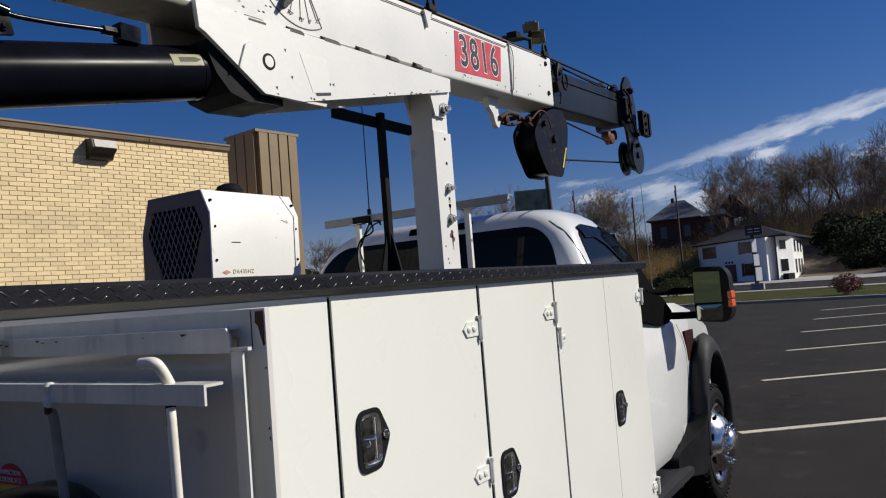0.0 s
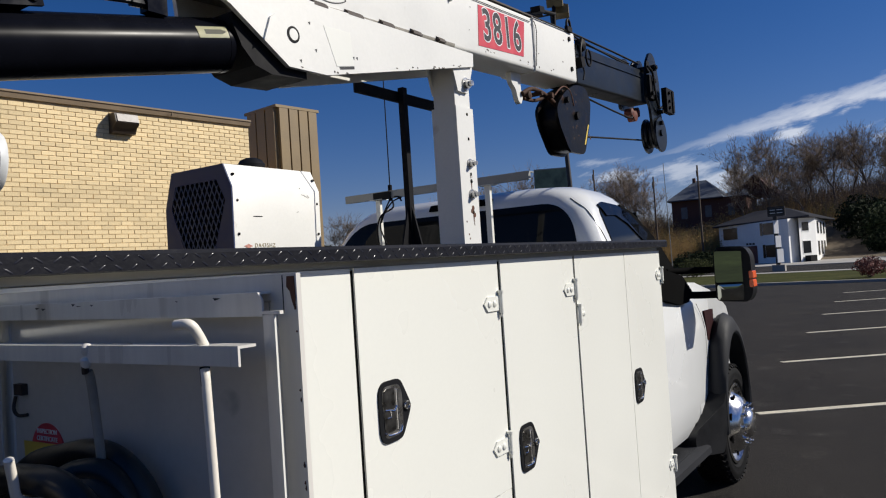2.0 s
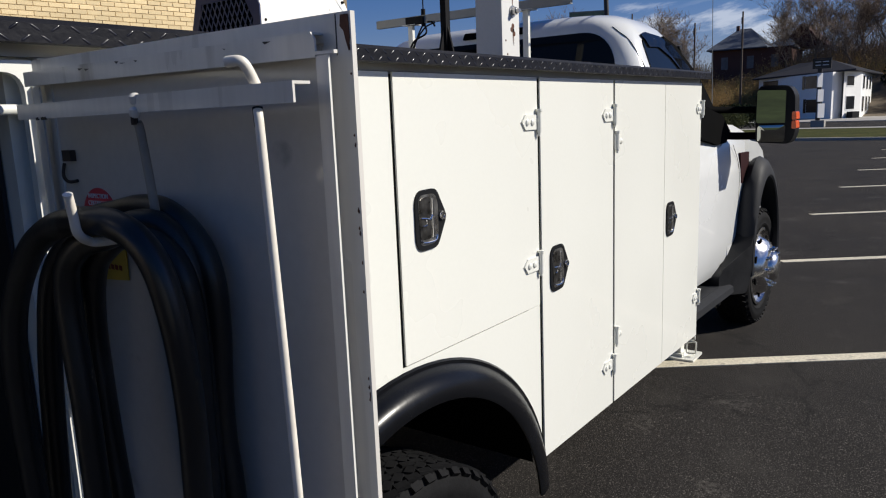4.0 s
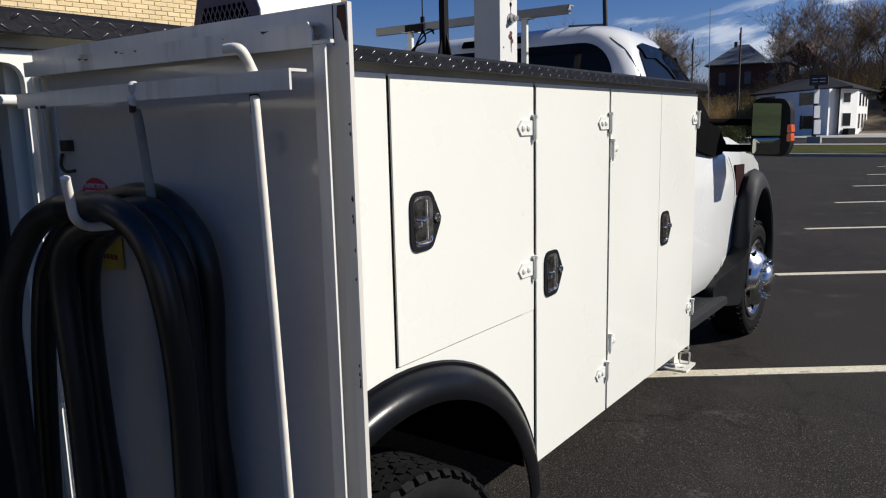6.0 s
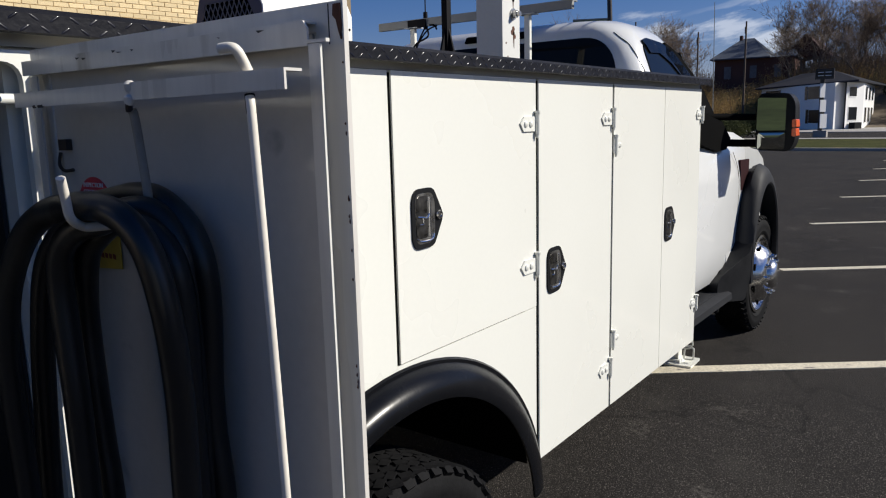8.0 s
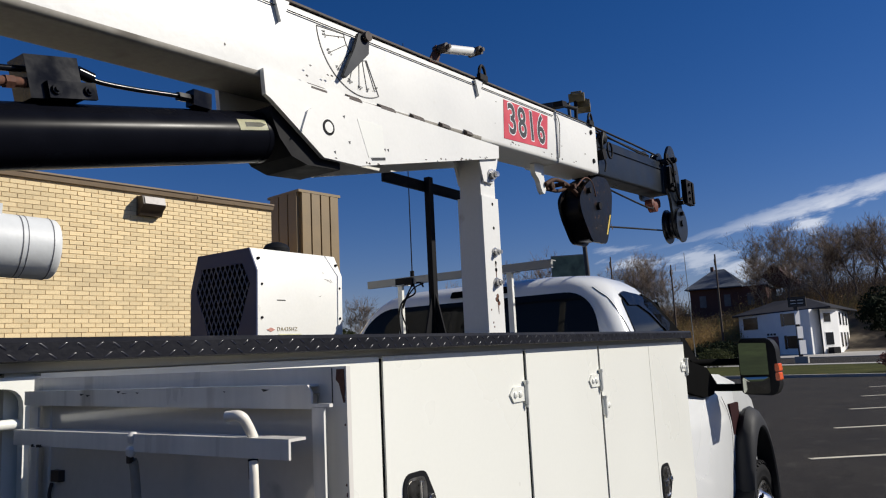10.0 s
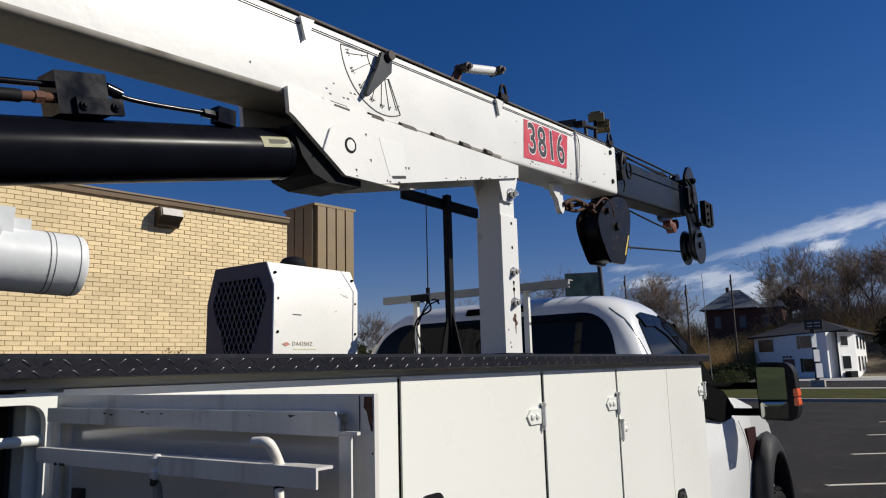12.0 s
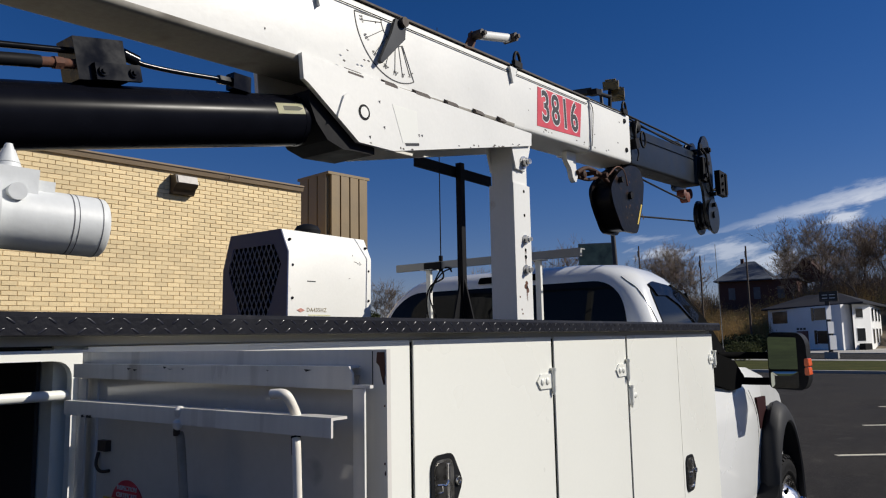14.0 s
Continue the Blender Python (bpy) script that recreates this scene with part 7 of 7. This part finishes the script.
bm = B()
sign = thing("pylon_sign", "slim roadside pylon sign with white panels on the verge", "sign")
box(bm, -7.06, -6.84, 46.68, 46.84, 0.0, 3.3)
part("post", bm, POLE_METAL, sign, smooth=False)
for x, w, z0, z1 in ((-6.88, 0.36, 2.24, 3.02), (-6.82, 0.42, 1.43, 2.11), (-6.76, 0.48, 0.52, 1.32)):
    bm = B()
    boxm(bm, pose(x, 46.46, (z0 + z1) / 2, 0, 0, 55), w, 0.05, z1 - z0)
    part("panel", bm, LABEL_WHITE, sign, smooth=False)
bm = B()
for x0, x1, z0, z1 in ((-7.32, -6.36, 3.78, 3.84), (-7.32, -6.36, 3.26, 3.32), (-7.32, -7.26, 3.32, 3.78), (-6.42, -6.36, 3.32, 3.78), (-7.25, -6.43, 3.33, 3.77)):
    box(bm, x0, x1, 46.66 if x1 - x0 < 0.9 and z1 - z0 > 0.2 and x0 > -7.3 and x1 < -6.4 else 46.60, 46.74, z0, z1)
part("sign_box", bm, POLE_METAL, sign, smooth=False)
bm = B()
for x0, x1, z0, z1 in ((-7.18, -6.90, 3.62, 3.66), (-6.80, -6.50, 3.62, 3.66), (-7.18, -6.90, 3.44, 3.48), (-6.80, -6.50, 3.44, 3.48)):
    box(bm, x0, x1, 46.595, 46.655, z0, z1)
tagged(part("sign_bar", bm, LABEL_WHITE, sign, smooth=False), kind="stuff")
bm = B()
box(bm, -7.25, -6.55, 46.4, 46.9, 0.0, 0.38)
part("sign_base", bm, CONCRETE, sign, bevel=0.02)

lot_lamp = thing("lot_lamp", "tall dark lamp pole with two floodlight heads", "street lamp")
bm = B()
rod(bm, (-10.9, 26.85, 0.0), (-11.28, 26.68, 11.6), 0.11, 0.07, 14)
part("pole", bm, POLE_METAL, lot_lamp)
for z, tx in ((10.35, -30), (11.55, 5)):
    bm = B()
    boxm(bm, pose(-11.95, 26.4, z, 0, 25 if z < 11 else -2, 22), 0.75, 0.35, 0.22)
    rod(bm, (-11.62, 26.52, z - 0.12), (-11.25, 26.68, z - 0.1), 0.03)
    part("lamp_head", bm, POLE_METAL, lot_lamp, bevel=0.02)

board = thing("billboard", "green roadside billboard on posts", "billboard")
b0, b1 = Vector((-25.7, 53.05, 0)), Vector((-23.3, 54.2, 0))
bu = (b1 - b0).normalized()
bn = Vector((bu.y, -bu.x, 0))
bm = B()
wall_box(bm, b0, bu, bn, 0.0, 2.66, 0.0, 0.12, 7.1, 8.85)
part("board_face", bm, BILLBOARD_GREEN, board, smooth=False)
bm = B()
for a, b, c, d in ((-0.06, 2.72, 8.85, 8.93), (-0.06, 2.72, 7.02, 7.1), (-0.06, 0.0, 7.1, 8.85), (2.66, 2.72, 7.1, 8.85)):
    wall_box(bm, b0, bu, bn, a, b, -0.03, 0.16, c, d)
part("board_frame", bm, ALLOY, board, smooth=False)
for s in (0.5, 2.1):
    bm = B()
    q = b0 + bu * s - bn * 0.15
    rod(bm, (q.x, q.y, 0), (q.x, q.y, 7.3), 0.10, n=10)
    part("post", bm, POLE_METAL, board)

for x, y, top, r in ((-17.8, 72.0, 9.75, 0.105), (-21.75, 70.8, 9.05, 0.095), (-27.1, 68.9, 10.3, 0.095), (-33.0, 75.0, 9.0, 0.09)):
    bm = B()
    rod(bm, (x, y, 0), (x, y, top), r, r * 0.7, 10)
    box(bm, x - 0.08, x + 0.08, y - 0.20, y - 0.10, top - 1.1, top - 0.5)
    tagged(part("utility_pole", bm, POLE_WOOD), "weathered wooden utility pole", "utility pole", group="utility poles along the street")


# ---- bare trees, brush and shrubs ----
def bare_tree(x, y, z, height, seed, spread=0.5, trunk_r=None):
    """Trunk and limbs as one part, fine twigs as another."""
    rng = random.Random(seed)
    tree = thing("bare_tree", "leafless grey-brown deciduous tree on the slope", "tree", group="bare trees behind the houses")
    limbs, twigs = B(), B()
    trunk_r = trunk_r or height * 0.016

    def stick(bm, p, q, r0, r1, n):
        a, b = frame_of(q - p)
        vs = [[bm.verts.new(c + (a * math.cos(2 * math.pi * i / n) + b * math.sin(2 * math.pi * i / n)) * r) for i in range(n)] for c, r in ((p, r0), (q, r1))]
        for i in range(n):
            j = (i + 1) % n
            bm.faces.new((vs[0][i], vs[0][j], vs[1][j], vs[1][i]))

    def grow(p, d, length, r, depth):
        bends = 3 if depth < 3 else 2
        for k in range(bends):
            d = (d + Vector((rng.gauss(0, 0.13), rng.gauss(0, 0.13), rng.gauss(0.04, 0.07)))).normalized()
            q = p + d * length / bends
            r1 = r * (0.86 if depth < 4 else 0.7)
            stick(limbs if depth < 3 else twigs, p, q, r, r1, 7 if depth < 2 else 4 if depth < 3 else 3)
            p, r = q, r1
            if depth and depth < 5 and rng.random() < 0.84:
                side = Vector((rng.gauss(0, 1), rng.gauss(0, 1), rng.gauss(0.3, 0.5))).normalized()
                grow(p, (d * 0.6 + side * 0.8).normalized(), length * rng.uniform(0.45, 0.65), max(0.014, r * 0.5), depth + 1 if depth > 1 else 2)
        if depth < 5:
            for _ in range(rng.choice((2, 3, 3)) if depth else rng.choice((3, 4))):
                side = Vector((rng.gauss(0, 1), rng.gauss(0, 1), rng.gauss(0.1, 0.4))).normalized()
                grow(p, (d * (1 - spread * 0.6) + side * spread + Vector((0, 0, 0.18))).normalized(), length * rng.uniform(0.62, 0.85), max(0.014, r * rng.uniform(0.55, 0.75)), depth + 1)

    grow(Vector((x, y, z - 0.3)), Vector((0, 0, 1)), height * 0.30, trunk_r, 0)
    part("trunk", limbs, BARK, tree)
    part("crown", twigs, TWIG, tree, smooth=False)


TREES = ((-22.0, 104.0, 11.5, 0.55), (-18.6, 99.0, 13.0, 0.5), (-15.8, 96.0, 13.5, 0.5), (-13.6, 101.0, 11.5, 0.55), (-11.6, 92.0, 10.5, 0.5), (-9.0, 104.0, 13.0, 0.5), (-6.6, 96.0, 12.5, 0.45), (-3.8, 100.0, 13.5, 0.45), (-1.4, 94.0, 11.0, 0.5),
         (-29.5, 82.0, 8.0, 0.6), (-25.5, 79.0, 7.2, 0.6), (-34.0, 90.0, 10.5, 0.6), (-38.0, 80.0, 8.5, 0.6), (1.5, 98.0, 12.0, 0.5), (5.0, 104.0, 13.0, 0.5), (-42.0, 72.0, 8.0, 0.6), (-10.2, 112.0, 13.0, 0.5), (-17.0, 112.0, 13.0, 0.5), (-4.0, 115.0, 13.0, 0.5),
         (-17.2, 88.0, 10.5, 0.55), (-14.4, 89.5, 12.5, 0.5), (-12.2, 96.5, 14.0, 0.5), (-8.2, 92.0, 13.0, 0.55), (-5.2, 91.0, 13.5, 0.5), (-2.6, 90.0, 14.0, 0.5), (0.6, 90.0, 14.0, 0.5), (-10.6, 86.5, 9.5, 0.6),
         (-28.6, 88.0, 9.6, 0.6), (-31.4, 90.0, 11.0, 0.6), (-37.5, 92.0, 11.5, 0.6), (-40.5, 88.0, 11.0, 0.6), (-33.0, 94.0, 11.0, 0.6),
         (-52.5, 60.0, 9.0, 0.6), (-40.5, 62.0, 9.6, 0.6), (-32.5, 60.0, 11.6, 0.55))
for k, (x, y, hgt, sp) in enumerate(TREES):
    bare_tree(x, y, terrain(x, y), hgt * (0.84 if x > -24 else 0.95), 100 + k, sp)


def clump(name, centre, radii, count, size, mat, label, category, seed, stick=None, group=""):
    """A shrub of many small leaves round short stems, with an uneven outline."""
    rng = random.Random(seed)
    shrub = thing(name, label, category, group=group)
    c = Vector(centre)
    bm = B()
    for _ in range(9):
        t = rng.uniform(0, 6.28)
        rod(bm, (c.x, c.y, c.z - radii[2] * 0.98), (c.x + radii[0] * 0.6 * math.cos(t), c.y + radii[1] * 0.6 * math.sin(t), c.z + rng.uniform(-0.2, 0.7) * radii[2]), size * 0.16, size * 0.05, 5)
    part("stem", bm, stick or BARK, shrub)
    bm = B()
    for _ in range(count):
        d = Vector((rng.gauss(0, 1), rng.gauss(0, 1), rng.gauss(0, 1))).normalized()
        r = rng.random() ** 0.33 * (0.80 + 0.30 * noise.noise(d * 1.7 + c))
        p = c + Vector((d.x * radii[0], d.y * radii[1], d.z * radii[2])) * r
        a = Vector((rng.gauss(0, 1), rng.gauss(0, 1), rng.gauss(0, 1))).normalized() * size * rng.uniform(0.6, 1.2)
        b = a.orthogonal().normalized() * size * rng.uniform(0.25, 0.5)
        bm.faces.new([bm.verts.new(p + v) for v in (a, b, -a, -b)])
    part("leaves", bm, mat, shrub, smooth=False)


clump("shrub", (-1.2, 31.6, 0.52), (0.72, 0.6, 0.46), 1800, 0.055, BUSH_RED, "rounded red shrub on the grass verge", "shrub", 1)
clump("shrub", (1.3, 31.8, 0.50), (0.95, 0.7, 0.50), 1800, 0.055, LEAF, "rounded dark green shrub on the grass verge", "shrub", 2)
clump("hedge", (-10.15, 40.6, 0.62), (1.15, 0.8, 0.60), 2600, 0.06, HEDGE_LEAF, "rounded olive-green hedge beside the pavement", "hedge", 3)
clump("hedge", (-11.7, 47.4, 0.75), (2.2, 0.9, 0.84), 3200, 0.10, LEAF, "dark evergreen hedge across the street", "hedge", 13)
clump("evergreen_tree", (-1.8, 78.0, 2.6), (4.2, 3.2, 2.9), 6500, 0.22, LEAF, "dark evergreen thicket behind the white house", "tree", 4)
clump("evergreen_tree", (1.5, 70.5, 1.9), (4.6, 2.2, 2.1), 5000, 0.20, LEAF, "low dark evergreens beside the apron", "tree", 14)
clump("evergreen_tree", (-4.6, 81.0, 1.6), (2.6, 2.0, 2.2), 3200, 0.20, LEAF, "low dark evergreens behind the white house", "tree", 15)
clump("evergreen_tree", (-1.6, 74.5, 1.1), (3.6, 1.6, 1.5), 3800, 0.18, LEAF, "low dark evergreens on the bank above the apron", "tree", 16)
clump("evergreen_tree", (4.5, 74.0, 2.4), (4.0, 3.0, 2.6), 5000, 0.22, LEAF, "broad dark evergreen beside the driveway", "tree", 5)
clump("evergreen_tree", (-5.0, 84.0, 3.4), (3.4, 2.6, 3.2), 4500, 0.22, LEAF, "dark evergreen behind the white house", "tree", 6)
clump("evergreen_tree", (-1.0, 86.0, 3.0), (4.4, 3.2, 3.0), 7000, 0.22, LEAF, "tall dark evergreen thicket at the wood's edge", "tree", 10)
clump("evergreen_tree", (-52.5, 57.0, 2.6), (2.4, 2.2, 2.6), 2600, 0.20, HEDGE_LEAF, "low olive-green tree beyond the brick building", "tree", 7)
clump("evergreen_tree", (-40.0, 60.0, 2.6), (4.5, 3.0, 2.6), 3500, 0.22, LEAF, "low green tree beyond the lot", "tree", 8)


def brush(name, x0, x1, y0, y1, count, height, mat, label, seed):
    """Uncountable dry brush: leaning stalks with scraps of leaf."""
    rng = random.Random(seed)
    bm = B()
    for _ in range(count):
        x, y = rng.uniform(x0, x1), rng.uniform(y0, y1)
        z = terrain(x, y) if y > 50 else 0.0
        h = height * rng.uniform(0.4, 1.15) * (0.6 + 0.7 * (0.5 + noise.noise(Vector((x * 0.2, y * 0.2, 3.0)))))
        lean = Vector((rng.gauss(0, 0.3), rng.gauss(0, 0.3), 1)) * h
        p = Vector((x, y, z - 0.1))
        w = Vector((0.008 + 0.006 * height, 0, 0))
        bm.faces.new([bm.verts.new(v) for v in (p - w, p + w, p + lean)])
        for _ in range(4):
            q = p + lean * rng.uniform(0.3, 1.0) + Vector((rng.gauss(0, 0.2), rng.gauss(0, 0.2), 0))
            a = Vector((rng.gauss(0, 1), rng.gauss(0, 1), rng.gauss(0, 1))).normalized() * rng.uniform(0.05, 0.13)
            b = a.orthogonal().normalized() * rng.uniform(0.025, 0.06)
            bm.faces.new([bm.verts.new(q + v) for v in (a, b, -a, -b)])
    tagged(part(name, bm, mat, smooth=False), label, "brush", kind="stuff")


brush("dry_brush", -34, -12.5, 74, 89, 9000, 2.7, DRY_LEAF, "tangled dry brown brush on the slope", 21)
brush("dry_brush", -13, 8, 86, 112, 4000, 2.6, DRY_LEAF, "dry undergrowth beneath the bare trees", 22)
brush("thicket", -17, 8, 88, 112, 5000, 4.6, TWIG, "tall bare thicket beneath the trees", 25)
brush("brush_twigs", -60, -12, 76, 110, 4500, 2.8, TWIG, "bare brushwood on the slope", 23)
brush("far_wood", -30, 60, 118, 330, 9000, 7.0, TWIG, "bare woodland over the far ridge", 24)
def weed(x, y, height, seed):
    """A tall dry weed: a few thin stalks with small leaves near the top."""
    rng = random.Random(seed)
    plant = thing("weed", "tall dry weed beside the brick wall", "weed", group="weeds by the brick wall")
    bm, lf = B(), B()
    for _ in range(4):
        top = Vector((x + rng.gauss(0, 0.07), y + rng.gauss(0, 0.07), height * rng.uniform(0.9, 1.0)))
        foot = Vector((x + rng.gauss(0, 0.02), y + rng.gauss(0, 0.02), 0.0))
        tube(bm, [foot, foot.lerp(top, 0.5) + Vector((0.03, 0, 0)), top], 0.004, 5, 3)
        for _ in range(14):
            p = foot.lerp(top, rng.uniform(0.86, 1.02)) + Vector((rng.gauss(0, 0.03), rng.gauss(0, 0.03), 0))
            a = Vector((rng.gauss(0, 1), rng.gauss(0, 1), rng.gauss(0, 1))).normalized() * rng.uniform(0.02, 0.04)
            b = a.orthogonal().normalized() * 0.012
            lf.faces.new([lf.verts.new(p + v) for v in (a, b, -a, -b)])
    part("stem", bm, BARK, plant)
    part("leaves", lf, DRY_LEAF, plant, smooth=False)


weed(-7.60, 5.02, 1.98, 51)
weed(-7.60, 5.30, 1.94, 52)
# hedge row behind the lot, seen in the mirrors only
clump("hedge", (-3.0, -46.0, 1.4), (16.0, 2.0, 2.6), 5000, 0.30, LEAF, "evergreen hedge along the back of the lot", "hedge", 9)

# ---- bricks ----
BL, BH_, BJ, BC = 0.1665, 0.0500, 0.0085, 0.0582


def brick_mesh():
    bm = B()
    box(bm, 0, BL, 0.0, 0.020, 0, BH_)
    e = [e for e in bm.edges if all(abs(v.co.y) < 1e-6 for v in e.verts)]
    bmesh.ops.bevel(bm, geom=e, offset=0.003, segments=1, affect="EDGES")
    me = bpy.data.meshes.new("brick")
    bm.to_mesh(me)
    bm.free()
    me.materials.append(BRICK)
    return me


one_brick = brick_mesh()
rng = random.Random(31)
verts, faces, made = [], [], 0
row = 0
while (row + 1) * BC < WALL_TOP:
    s = WALL_L0 + (0 if row % 2 else -(BL + BJ) / 2)
    z = row * BC + BJ / 2
    while s < WALL_L1:
        a, b = max(s, WALL_L0), min(s + BL, WALL_L1)
        if b - a > 0.03:
            d = rng.uniform(-0.0025, 0.0015)
            if z > 2.90 and 1.1 < s < WALL_L1 - BL and made < 300:
                ob = new("brick", one_brick)
                ob.parent = wall_brick
                ob.location = (s, d, z)
                made += 1
            else:
                k = len(verts)
                verts += [(x, y, zz) for x in (a, b) for y in (d, 0.02) for zz in (z, z + BH_)]
                faces += [tuple(k + i for i in q) for q in ((0, 1, 5, 4), (0, 2, 3, 1), (4, 5, 7, 6), (1, 3, 7, 5), (0, 4, 6, 2))]
        s += BL + BJ
    row += 1
me = bpy.data.meshes.new("brick_rest")
me.from_pydata(verts, [], faces)
me.materials.append(BRICK)
rest = new("brick_rest", me)
rest.parent = wall_brick
tagged(rest, "buff brick courses of the wall", kind="stuff")
